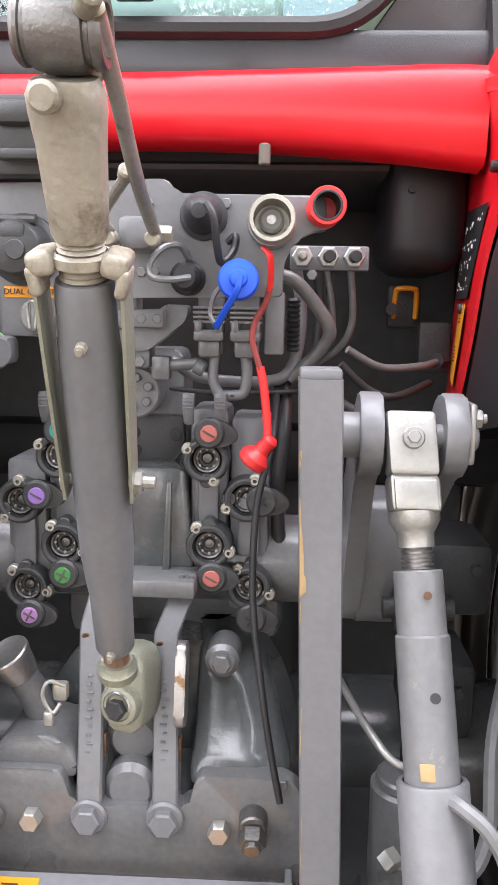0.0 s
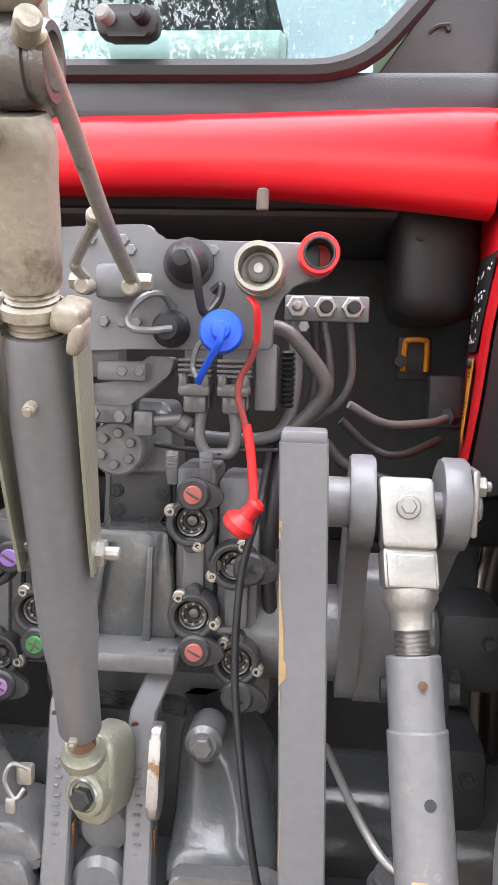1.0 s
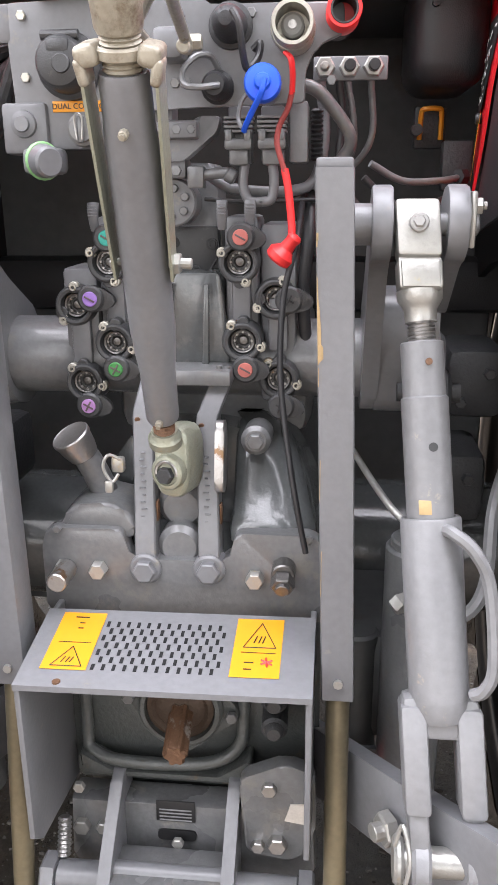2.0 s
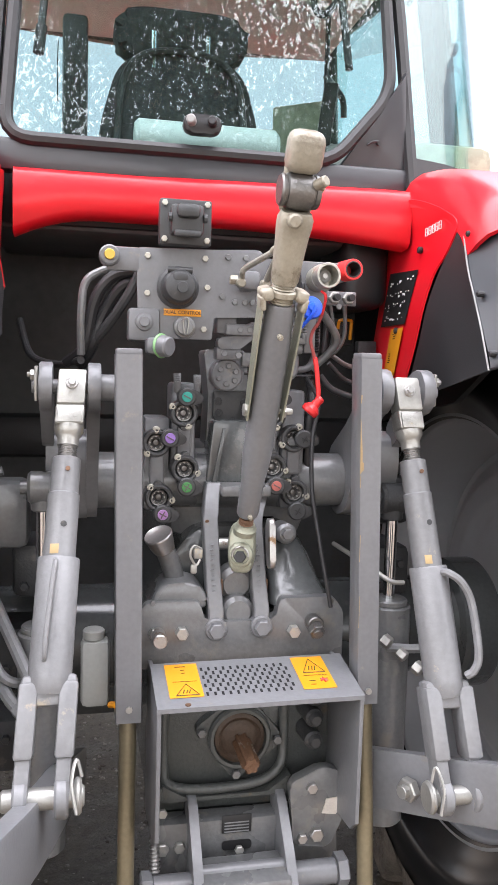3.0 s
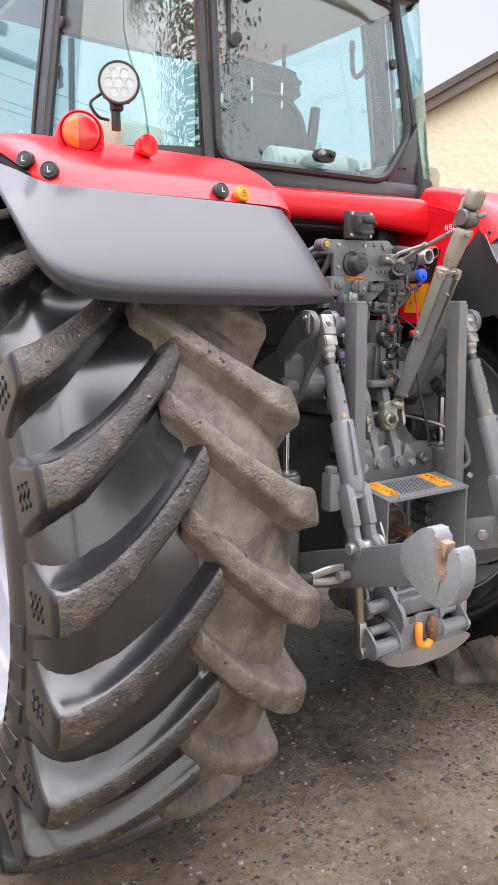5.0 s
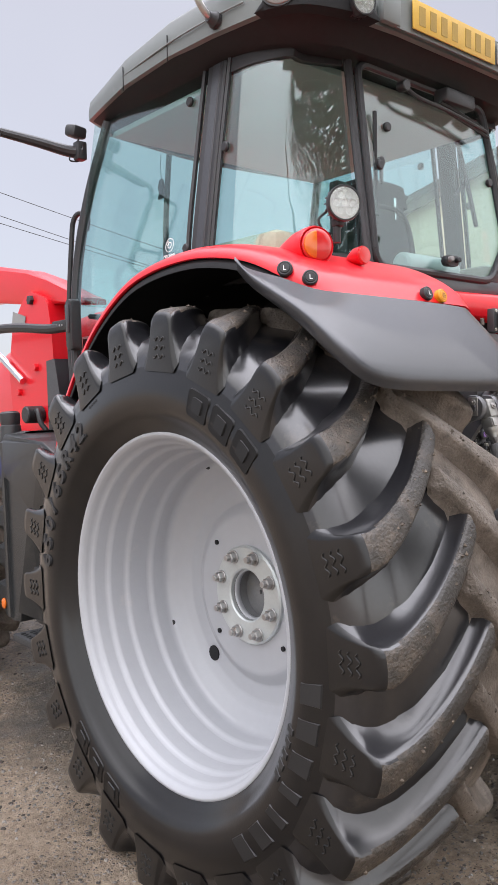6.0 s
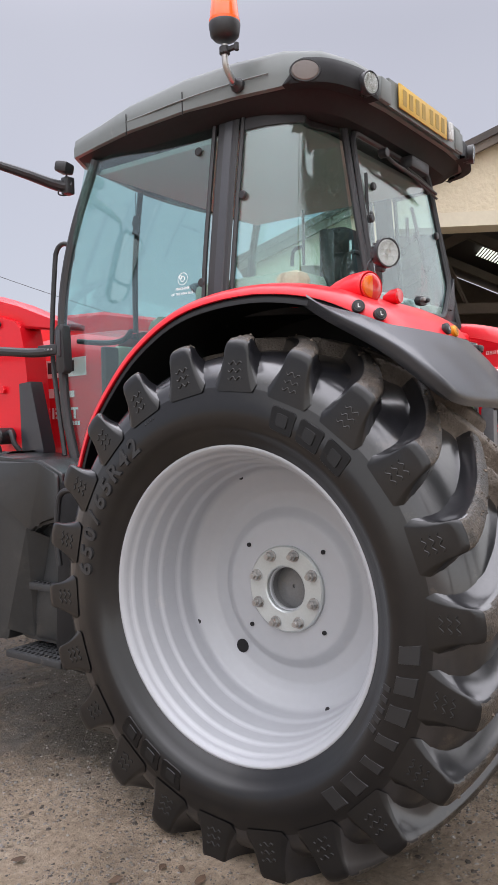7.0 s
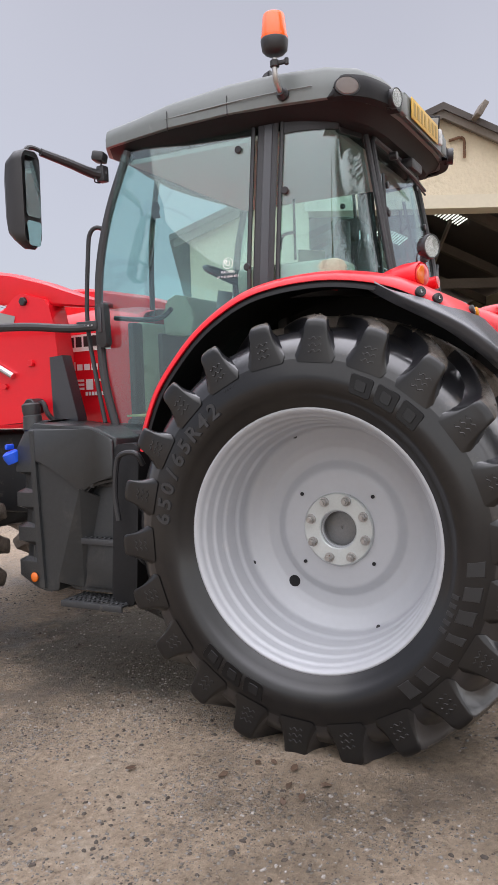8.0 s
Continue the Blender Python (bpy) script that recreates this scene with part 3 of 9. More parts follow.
def make_barn():
    barn = thing("barn", barn_at(0, 0, 0), "cream rendered barn with open front and slate roof", "barn")
    bm = B()
    bpoly(bm, [(-2.25, 4.02), (2.25, 4.02), (0, 5.02)], 0, 0.3)
    bpoly(bm, [(1.75, 0), (3.3, 0), (3.3, 3.55), (2.25, 4.02), (1.75, 4.02)], 0, 0.3)
    bpoly(bm, [(-3.3, 0), (-2.9, 0), (-2.9, 4.02), (-2.25, 4.02), (-3.3, 3.55)], 0, 0.3)
    wall = part("gable_wall", bm, RENDER_WALL, barn, "rough cream render")
    bm = B()
    bpoly(bm, [(3.02, 0), (3.3, 0), (3.3, 3.5), (3.02, 3.5)], 0.3, 9)
    part("side_wall", bm, RENDER_WALL, barn)
    bm = B()
    bpoly(bm, [(-3.3, 0), (-3.02, 0), (-3.02, 3.5), (-3.3, 3.5)], 0.3, 9)
    part("side_wall", bm, RENDER_WALL, barn)
    bm = B()
    bpoly(bm, [(-3.3, 0), (3.3, 0), (3.3, 3.5), (0, 5.0), (-3.3, 3.5)], 9, 9.2)
    part("back_wall", bm, TIMBER, barn)
    bm = B()
    bpoly(bm, [(-2.95, 3.86), (1.8, 3.86), (1.8, 4.03), (-2.95, 4.03)], -0.03, 0.34)
    part("lintel", bm, material("cream_lintel", (0.60, 0.55, 0.43), 0.7, var=0.1, scale=6), barn, "smooth cream painted lintel")
    for sgn in (1, -1):
        bm = B()
        bpoly(bm, [(0, 5.08), (sgn * 3.55, 3.50), (sgn * 3.55, 3.58), (0, 5.17)], -0.16, 9.3)
        part("roof", bm, SLATE, barn, "dark slate roof slope")
        bm = B()
        bpoly(bm, [(0, 4.98), (sgn * 3.5, 3.42), (sgn * 3.5, 3.52), (0, 5.09)], -0.13, -0.06)
        part("bargeboard", bm, TIMBER, barn, "weathered brown bargeboard")
        for d in (2.2, 4.6, 7.0):
            bm = B()
            bpoly(bm, [(0, 4.9), (sgn * 3.0, 3.5), (sgn * 3.0, 3.32), (0, 4.72)], d, d + 0.12)
            part("rafter", bm, TIMBER, barn)
    for k, (s, d) in enumerate(((1.2, 3.4), (1.5, 1.3), (-1.4, 2.8), (-1.0, 5.6))):
        bm = B()
        for i in range(11):
            x = s + i * 0.05
            z = 5.06 - abs(x) * 0.445
            bpoly(bm, [(x, z - 0.02), (x + 0.03, z - 0.03), (x + 0.03, z - 0.05), (x, z - 0.04)], d, d + 0.95)
        # emission stands in for daylight coming through the roof sheet
        part("skylight", bm, glow(material("glowing_skylight_sheet", (0.7, 0.7, 0.66), 0.5), (0.9, 0.92, 0.85), 0.5), barn, "corrugated roof light sheet with daylight put in as glow")
    bm = B()
    bpoly(bm, [(-3.0, 3.2), (3.0, 3.2), (3.0, 3.36), (-3.0, 3.36)], 3.0, 3.15)
    part("tie_beam", bm, TIMBER, barn)
    for i, s in enumerate((-0.6, 0.25, 1.1)):
        bm = B()
        cyl(bm, barn_at(s, 3.07, 3.3), barn_at(s + 0.45 * (1 if i % 2 else -1), 3.07, 4.35), 0.035, n=6)
        part("truss_strut", bm, TIMBER, barn)
    # floodlight and beam ends at the top of the gable
    lampb = thing("floodlight", barn_at(0.15, -0.2, 4.85), "black floodlight bracketed to the gable top", "floodlight")
    bm = B()
    m = facing(barn_at(0.22, -0.22, 4.86), -BN + Vector((0, 0, -0.35)))
    box(bm, m.translation, (0.28, 0.22, 0.07), 0.015, m.to_3x3())
    part("housing", bm, PLASTIC, lampb)
    bm = B()
    m2 = facing(m.translation + (-BN + Vector((0, 0, -0.35))).normalized() * 0.036, -BN + Vector((0, 0, -0.35)))
    box(bm, m2.translation, (0.23, 0.17, 0.008), 0.002, m2.to_3x3())
    part("lens", bm, REFLECTOR, lampb)
    bm = B()
    cyl(bm, barn_at(0.2, 0.02, 4.75), barn_at(0.2, -0.2, 4.82), 0.02, n=8)
    part("bracket", bm, PLASTIC, lampb)
    bm = B()
    m = Matrix.Translation(barn_at(-0.42, -0.3, 5.0)) @ facing((0, 0, 0), -BN).to_3x3().to_4x4() @ pose(0, 0, 0, 0, 0, 58)
    box(bm, m.translation, (0.20, 0.07, 0.26), 0.01, m.to_3x3())
    part("purlin_end", bm, TIMBER, barn)
    bm = B()
    tube(bm, [barn_at(-0.10, -0.03, 4.72), barn_at(-0.28, -0.05, 4.74), barn_at(-0.30, -0.03, 4.5)], 0.02, 6)
    part("rusty_bracket", bm, RUST, barn, "rusty iron bracket")


make_barn()


# ---------------------------------------------------------------- trees and a pole behind the walk, seen in the glass
def make_tree(at, h, spread, seed, low=0.3, leaves=5200):
    rnd = random.Random(seed)
    tree = thing("tree", at, "tall tree with a dark leafy uneven crown", "tree", "trees by the yard")
    base = Vector(at)
    bm = B()
    lean = Vector((rnd.uniform(-.3, .3), rnd.uniform(-.3, .3), 0))
    pts = [base + Vector((0, 0, -0.1)), base + lean * 0.3 + Vector((0, 0, h * 0.3)), base + lean * 0.7 + Vector((0, 0, h * 0.6)), base + lean + Vector((0, 0, h * 0.92))]
    tube(bm, pts, lambda t: 0.24 * (1 - t) + 0.03, 10, 5)
    tips = []
    for i in range(15):
        t = rnd.uniform(low, 0.9)
        s = base + lean * t + Vector((0, 0, h * t))
        a = rnd.uniform(0, 6.28)
        r = spread * (1.15 - t) * rnd.uniform(0.6, 1.1)
        e = s + Vector((math.cos(a) * r, math.sin(a) * r, rnd.uniform(0.2, 0.5) * r))
        mid = (s + e) / 2 + Vector((0, 0, rnd.uniform(-.2, .3)))
        tube(bm, [s, mid, e], lambda t: 0.07 * (1 - t) + 0.012, 6, 4)
        tips += [mid, e, (mid + e) / 2, (s + mid) / 2]
    part("trunk", bm, BARK, tree, "rough brown bark with ivy stains")
    v, f = [], []
    for i in range(leaves):
        c = rnd.choice(tips) + Vector([rnd.gauss(0, spread * 0.16) for _ in range(3)])
        q = Euler((rnd.uniform(0, 6), rnd.uniform(0, 6), rnd.uniform(0, 6))).to_matrix()
        r = rnd.uniform(0.026, 0.062)
        b = len(v)
        v += [tuple(c + q @ Vector(p)) for p in ((-r, 0, 0), (0, -r * .5, r * .1), (r * 1.3, 0, 0), (0, r * .5, r * .1))]
        f.append((b, b + 1, b + 2, b + 3))
    me = bpy.data.meshes.new("crown")
    me.from_pydata(v, [], f)
    me.materials.append(LEAF)
    ob = new("crown", me)
    ob.parent, ob.matrix_parent_inverse = tree, Matrix.Translation(-base)


make_tree((-5.6, -6.6, 0), 20.0, 3.2, 3, 0.86, 9000)
make_tree((0.4, -9.0, 0), 13.0, 4.6, 8, 0.25, 62000)
make_tree((4.6, -10.5, 0), 13.0, 4.6, 12, 0.25, 46000)


def make_pole():
    foot = Vector((2.6, 20.0, 0))
    pole = thing("utility_pole", foot, "brown wooden utility pole carrying thin black wires", "utility pole")
    bm = B()
    cyl(bm, foot - Vector((0, 0, 0.1)), foot + Vector((0, 0, 8.4)), 0.13, 0.09, 12)
    part("pole", bm, TIMBER, pole)
    bm = B()
    box(bm, foot + Vector((0, 0, 7.45)), (0.1, 1.2, 0.1), 0.01)
    part("crossarm", bm, TIMBER, pole)
    for z, dy, ze in ((8.3, 0.0, 6.1), (7.5, 0.5, 5.55), (7.5, -0.5, 5.05)):
        bm = B()
        a, e = foot + Vector((0, dy, z)), Vector((27.7, 25.3 + dy, ze))
        tube(bm, [a, a * 0.5 + e * 0.5 - Vector((0, 0, 0.25)), e], 0.011, 5, 10)
        part("wire", bm, INK, pole)


make_pole()


# ================================================================ the tractor
tractor = thing("tractor", (MID, 0.6, 0), "red farm tractor with grey cab roof and large rear wheels", "tractor")
AX = 0.90            # axle height


# ---------------------------------------------------------------- wheels
HUBZINC = material("galvanised_hub", (0.50, 0.53, 0.53), 0.36, metal=0.45, var=0.12, scale=30, bump=0.1, bscale=200)
CRUMB = material("mud_crumb", (0.095, 0.075, 0.057), 0.8, var=0.4, scale=80, island=0.6)


def lug_mesh(out, flip, R0, R1, hw, name, muddy):
    """One tread bar from the shoulder to just past the middle; out: -1 or 1, the side it starts from."""
    bm = B()
    k = hw / 0.335
    # (distance across from the middle, turn along the tread, base radius, top radius, half width base, half width top, foot)
    st = [(0.3470 * k, -0.125, R0 - 0.150, R1 - 0.070, 0.066 * k, 0.036 + 0.008 * k, 0.004), (0.3462 * k, -0.125, R0 - 0.145, R1 - 0.050, 0.067 * k, 0.038 + 0.008 * k, 0.008), (0.3385 * k, -0.124, R0 - 0.122, R1 - 0.038, 0.066 * k, 0.039 + 0.008 * k, 0.020)]
    for i in range(14):
        t = i / 13
        x = hw * (0.965 - 1.045 * t)
        a = -0.122 + 0.296 * t ** 1.35
        st.append((x, a, R0 - 0.012 - 0.030 * (x / hw) ** 2 - 0.055 * max(0, 1 - t * 4.5), R1 - 0.030 * (x / hw) ** 2, 0.056 - 0.010 * t + 0.008 * max(0, 1 - t * 3), 0.036 - 0.005 * t + 0.010 * max(0, 1 - t * 2), 0.012 if muddy else 0.022))
    st.append((-hw * 0.12, 0.186, R0 - 0.008, R0 + 0.012, 0.044, 0.024, 0.02))
    rows = []
    for x, a, r0, r1, w0, w1, ft in st:
        h = r1 - r0
        side = [(r0 + u * h, w1 + 0.002 + (w0 + ft - w1) * (1 - u) ** 2.1) for u in (0.0, 0.10, 0.25, 0.45, 0.68, 0.88)] + [(r1 - 0.05 * h, w1 - 0.003), (r1 - 0.012 * h, w1 - 0.010), (r1, w1 - 0.020)]
        row = []
        for r, w in [(r, -w) for r, w in side] + [(r1 + 0.002, 0)] + side[::-1]:
            th = (a + w / max(r, 0.1)) * flip
            row.append((out * x, -r * math.sin(th), r * math.cos(th)))
        rows.append(row)
    sheet(bm, rows)
    bm.faces.new([v for v in bm.verts][:len(rows[0])])
    # wavy moulded ridges on the outer face
    for r in (R0 - 0.108, R0 - 0.082, R0 - 0.056):
        pts = []
        for j in range(13):
            w = -0.028 + 0.056 * j / 12
            rr, th = r + 0.0060 * math.sin(j * math.pi / 3), (-0.125 + w / r) * flip
            pts.append((out * 0.3478 * k, -rr * math.sin(th), rr * math.cos(th)))
        tube(bm, pts, 0.0024, 6, 2)
    me = as_mesh(name, bm, MUDDY if muddy else WETMUD, 55)
    me.materials.append(RUBBER)
    me.materials.append(TREAD)
    for p in me.polygons:
        if muddy:
            continue
        if abs(p.center.x) > hw * 0.99:
            p.material_index = 1
        elif math.hypot(p.center.y, p.center.z) < R1 - 0.010 - 0.030 * (p.center.x / hw) ** 2:
            p.material_index = 2
    return me


def soften(prof, d):
    """Rounds every corner of a profile a little."""
    out = [prof[0]]
    for a, b, c in zip(prof, prof[1:], prof[2:]):
        for q in (a, c):
            n = math.hypot(q[0] - b[0], q[1] - b[1])
            k = min(d / n, 0.33)
            out.append((b[0] + (q[0] - b[0]) * k, b[1] + (q[1] - b[1]) * k))
    return out + [prof[-1]]


def make_wheel(name, cx, cz, cy, side, R, rimR, hw, bars_n, label, phase, detail=True):
    """side -1: outer face towards -x."""
    c = Vector((cx, cy, cz))
    s = side
    R0, R1 = R - 0.060, R
    def put(prof, n=72, cap0=False, cap1=False):
        bm = B()
        lathe(bm, prof, c, (s, 0, 0), n, cap0, cap1)
        return bm
    f = hw / 0.345
    k = rimR / 0.566
    # rim and disc: distance outwards from the middle plane, radius
    prof = [(-0.29 * f, 0.552 * k), (-0.29 * f, 0.566 * k), (-0.275 * f, 0.566 * k), (-0.27 * f, 0.535 * k), (-0.10 * f, 0.49 * k), (-0.06 * f, 0.475 * k),
            (0.06 * f, 0.500 * k), (0.17 * f, 0.512 * k), (0.185 * f, 0.522 * k), (0.25 * f, 0.530 * k), (0.272 * f, 0.545 * k), (0.278 * f, 0.564 * k),
            (0.292 * f, 0.570 * k), (0.298 * f, 0.563 * k), (0.294 * f, 0.553 * k), (0.282 * f, 0.543 * k), (0.262 * f, 0.538 * k), (0.252 * f, 0.526 * k), (0.205 * f, 0.522 * k), (0.194 * f, 0.509 * k),
            (0.135 * f, 0.506 * k), (0.124 * f, 0.494 * k), (0.045 * f, 0.489 * k), (0.030 * f, 0.476 * k), (-0.020 * f, 0.472 * k), (-0.036 * f, 0.464 * k), (-0.046 * f, 0.445 * k),
            (-0.068 * f, 0.41 * k), (-0.082 * f, 0.375 * k), (-0.082 * f, 0.318 * k), (-0.078 * f, 0.308 * k), (-0.060 * f, 0.282 * k), (-0.054 * f, 0.268 * k), (-0.052 * f, 0.17 * k),
            (-0.052 * f, 0.08 * k), (-0.075 * f, 0.08 * k), (-0.078 * f, 0.30 * k), (-0.10 * f, 0.34 * k), (-0.10 * f, 0.40 * k), (-0.066 * f, 0.455 * k), (-0.075 * f, 0.47 * k)]
    wheel = part(name, put(soften(soften(prof, 0.005), 0.0018), 96), RIM, tractor, label, 62)
    # tyre
    q = hw / 0.345
    rr = rimR
    half = [(0.0, R0 + 0.006), (0.10, R0 + 0.002), (0.20, R0 - 0.012), (0.25, R0 - 0.026), (0.285, R0 - 0.046), (0.310, R0 - 0.068), (0.327, R0 - 0.090), (0.334, R0 - 0.113), (0.3390, R0 - 0.137), (0.3440, R0 - 0.158), (0.3480, rr + 0.165), (0.3525, rr + 0.14), (0.3550, rr + 0.115), (0.350, rr + 0.082),
            (0.338, rr + 0.057), (0.332, rr + 0.053), (0.318, rr + 0.03), (0.303, rr + 0.012), (0.290, rr - 0.005), (0.28, rr - 0.02)]
    half = [(x * q, min(r, R0 - 0.158 - 0.002 * i) if x >= 0.348 else r) for i, (x, r) in enumerate(half)]
    tp = [(-x, r) for x, r in half[:0:-1]] + half
    tyre = part("tyre", put(tp, 96), RUBBER, wheel, "black rubber tyre, wet and muddy", 60)
    tyre.data.materials.append(TREAD)
    tyre.data.materials.append(MUDDY)
    for q in tyre.data.polygons:
        if math.hypot(q.center.y - cy, q.center.z - cz) > R0 - 0.137:
            q.material_index = 1 if (q.center.x - cx) * s > -0.02 else 2
    # tread bars, both rows, with crumbs of mud stuck on them
    rnd, cv, cf = random.Random(7), [], []
    for row in (-1, 1):
        me = lug_mesh(row, -1, R0, R1, hw * 0.97, "tread_bar", row != s)
        for i in range(bars_n):
            ob = new("tread_bar", me)
            ob.parent = wheel
            a = 2 * math.pi * (i + (0.5 if row == s else 0.0)) / bars_n + phase
            ob.matrix_basis = Matrix.Translation(c) @ Matrix.Rotation(-a, 4, "X")
            for _ in range(34 if detail else 0):
                t = rnd.random()
                x, w = hw * 0.97 * (0.93 - 1.0 * t), rnd.uniform(-0.036, 0.036)
                r = R1 + 0.001 - 0.030 * (x / (hw * 0.97)) ** 2 - (0.010 if abs(w) > 0.028 else 0) - (0.03 * rnd.random() if rnd.random() < 0.2 else 0)
                th = -(-0.122 + 0.296 * t ** 1.35 + w / r)
                q = ob.matrix_basis @ Vector((row * x, -r * math.sin(th), r * math.cos(th)))
                g, b0 = 0.0022 + 0.0055 * rnd.random() ** 3, len(cv)
                cv.extend(q + Vector(d) * g * rnd.uniform(0.6, 1.2) for d in ((1, 0, 0), (0, 1, 0), (-1, 0, 0), (0, -1, 0), (0, 0, 1), (0, 0, -1)))
                cf.extend((b0 + i0, b0 + (i0 + 1) % 4, b0 + e) if e == 4 else (b0 + (i0 + 1) % 4, b0 + i0, b0 + e) for i0 in range(4) for e in (4, 5))
    if cf:
        me = bpy.data.meshes.new("dried_mud")
        me.from_pydata(cv, [], cf)
        me.materials.append(CRUMB)
        ob = new("dried_mud", me)
        ob.parent = wheel
        tagged(ob, "crumbs of drying mud stuck on the tread", kind="stuff")
    # hub plate, bore and bolts
    bm = put([(-0.056, 0.168 * k), (-0.040, 0.168 * k), (-0.034, 0.162 * k), (-0.034, 0.092 * k), (-0.038, 0.087 * k), (-0.052, 0.086 * k)], 48)
    part("hub_plate", bm, HUBZINC, wheel, "silver bolted hub plate")
    bm = put([(-0.050, 0.086 * k), (-0.105, 0.084 * k), (-0.103, 0.076 * k), (-0.100, 0.03), (-0.100, 0.008), (-0.108, 0.007), (-0.108, 0.0)], 40)
    part("hub_cap", bm, CAST, wheel, "dark recessed hub")
    for i in range(8):
        a = radians(18.3 + 45 * i)
        p = c + Vector((s * -0.034, 0.1375 * k * math.cos(a), 0.1375 * k * math.sin(a)))
        bm = B()
        cyl(bm, p, p + Vector((s * 0.006, 0, 0)), 0.023, n=16, bev=0.001)
        hexnut(bm, p + Vector((s * 0.005, 0, 0)), (s, 0, 0), 0.0185, 0.020, 0.0105, 0.014)
        part("wheel_bolt", bm, STEEL, wheel)
    if detail:
        for r, a, rad in ((0.238, 41, 0.0085), (0.224, 137, 0.0085), (0.222, -137, 0.0085), (0.235, -43, 0.0085), (0.470, -22.6, 0.010), (0.470, 65, 0.010), (0.468, -113, 0.010), (0.360, -47.4, 0.028)):
            x = -0.050 if r < 0.3 else (-0.030 if r > 0.4 else -0.080)
            p = c + Vector((s * x, r * math.cos(radians(a)), r * math.sin(radians(a))))
            bm = B()
            d = Vector((s, 0, 0)) if r < 0.4 else Vector((s * 0.75, -0.66 * math.cos(radians(a)), -0.66 * math.sin(radians(a))))
            cyl(bm, p - d * 0.012, p + d * 0.003, rad, n=14)
            part("rim_hole", bm, BLACK, wheel, "dark drilled hole")
    return wheel, tyre


LW = -1.015
wheelL, tyreL = make_wheel("rear_wheel", LW, AX, 0, -1, 0.965, 0.566, 0.345, 22, "silver rear wheel with chunky muddy tyre", radians(-5.8))
wheelR, tyreR = make_wheel("rear_wheel", 2 * MID - LW, AX, 0, 1, 0.965, 0.566, 0.345, 22, "silver rear wheel with chunky muddy tyre", 0.1)
for sx in (LW + 0.03, 2 * MID - LW - 0.03):
    make_wheel("front_wheel", sx, 0.70, 2.95, -1 if sx < 0 else 1, 0.74, 0.39, 0.27, 20, "silver front wheel with black lugged tyre", 0.05, False)


# moulded marks on the visible sidewall: lettered groups as plain bars, the size as letters
RAISED = material("raised_rubber", (0.0042, 0.0042, 0.0047), 0.42, var=0.2, scale=30, spec=0.3)
INNER_RAISED = material("dull_raised_rubber", (0.0120, 0.0120, 0.0125), 0.45, var=0.2, scale=30, spec=0.3)
# tones paler than the sidewall, so these raised shapes stand out
MID_RAISED = material("mid_tone_raised_rubber", (0.0150, 0.0150, 0.0158), 0.5, var=0.3, scale=40)
PALE_RAISED = material("pale_raised_rubber", (0.020, 0.020, 0.021), 0.55, var=0.2, scale=30)


def sidewall(r):
    """How far the tyre's side stands out from its middle at a radius."""
    return float(np.interp(r, (0.60, 0.623, 0.648, 0.681, 0.706, 0.731, 0.747, 0.768), (0.326, 0.338, 0.350, 0.355, 0.3525, 0.348, 0.344, 0.339)))


def moulded(shape, r, a, mat, depth=0.004):
    """One raised plate on the sidewall; shape: (along the circle, outwards), bent round the wheel."""
    bm = B()
    rows = []
    for lift_, grow in ((-0.002, 0.0), (depth, -0.003)):
        cu = sum(p[0] for p in shape) / len(shape)
        cv = sum(p[1] for p in shape) / len(shape)
        row = []
        for u, v in shape:
            u, v = u + (grow if u > cu else -grow), v + (grow if v > cv else -grow)
            row.append((LW - sidewall(r + v) - lift_, (r + v) * math.sin(a + u / r), AX + (r + v) * math.cos(a + u / r)))
        rows.append([bm.verts.new(p) for p in row])
    n = len(shape)
    bm.faces.new(rows[1])
    for i in range(n):
        bm.faces.new((rows[0][i], rows[0][(i + 1) % n], rows[1][(i + 1) % n], rows[1][i]))
    bmesh.ops.recalc_face_normals(bm, faces=bm.faces[:])
    return part("moulded_mark", bm, mat, wheelL, "raised moulded mark")


for a0 in (-41, 139):
    for i in range(3):
        a = radians(a0 + 9.4 * i)
        moulded(rounded([(-0.054, -0.042), (0.046, -0.042), (0.056, 0.040), (-0.044, 0.040)], 0.014, 3), 0.697, a, RAISED)
        moulded(rounded([(-0.026, -0.024), (0.024, -0.024), (0.030, 0.022), (-0.020, 0.022)], 0.008, 2), 0.697, a, INNER_RAISED, 0.005)
for i in range(7):
    w = 0.030 if i not in (3, 4) else 0.018
    moulded([(-w - 0.006, -0.035), (w - 0.006, -0.035), (w + 0.006, 0.035), (-w + 0.006, 0.035)], 0.700, radians(-94.6 - 7.9 * i), MID_RAISED)
for i in range(5):
    moulded([(-0.011, -0.017), (0.011, -0.017), (0.011, 0.017), (-0.011, 0.017)], 0.640, radians(-105.2 - 3.2 * i), MID_RAISED, 0.003)
for i in range(4):
    moulded([(-0.004, -0.006), (0.004, -0.006), (0.004, 0.006), (-0.004, 0.006)], 0.735, radians(25 + 1.2 * i), RAISED, 0.003)
for i, ch in enumerate("650/65R42"):
    a = radians(83.5 - 5.9 * i)
    p = Vector((LW - 0.3530, 0.690 * math.sin(a), AX + 0.690 * math.cos(a)))
    m = Matrix.Translation(p) @ Matrix.Rotation(-a, 4, "X") @ Matrix(((0, 0, -1), (-1, 0, 0), (0, 1, 0))).to_4x4() @ Matrix.Rotation(radians(-5), 4, "X")
    lettering("size_letter", ch, 0.100, m, PALE_RAISED, wheelL, 0.005, 0.0022)


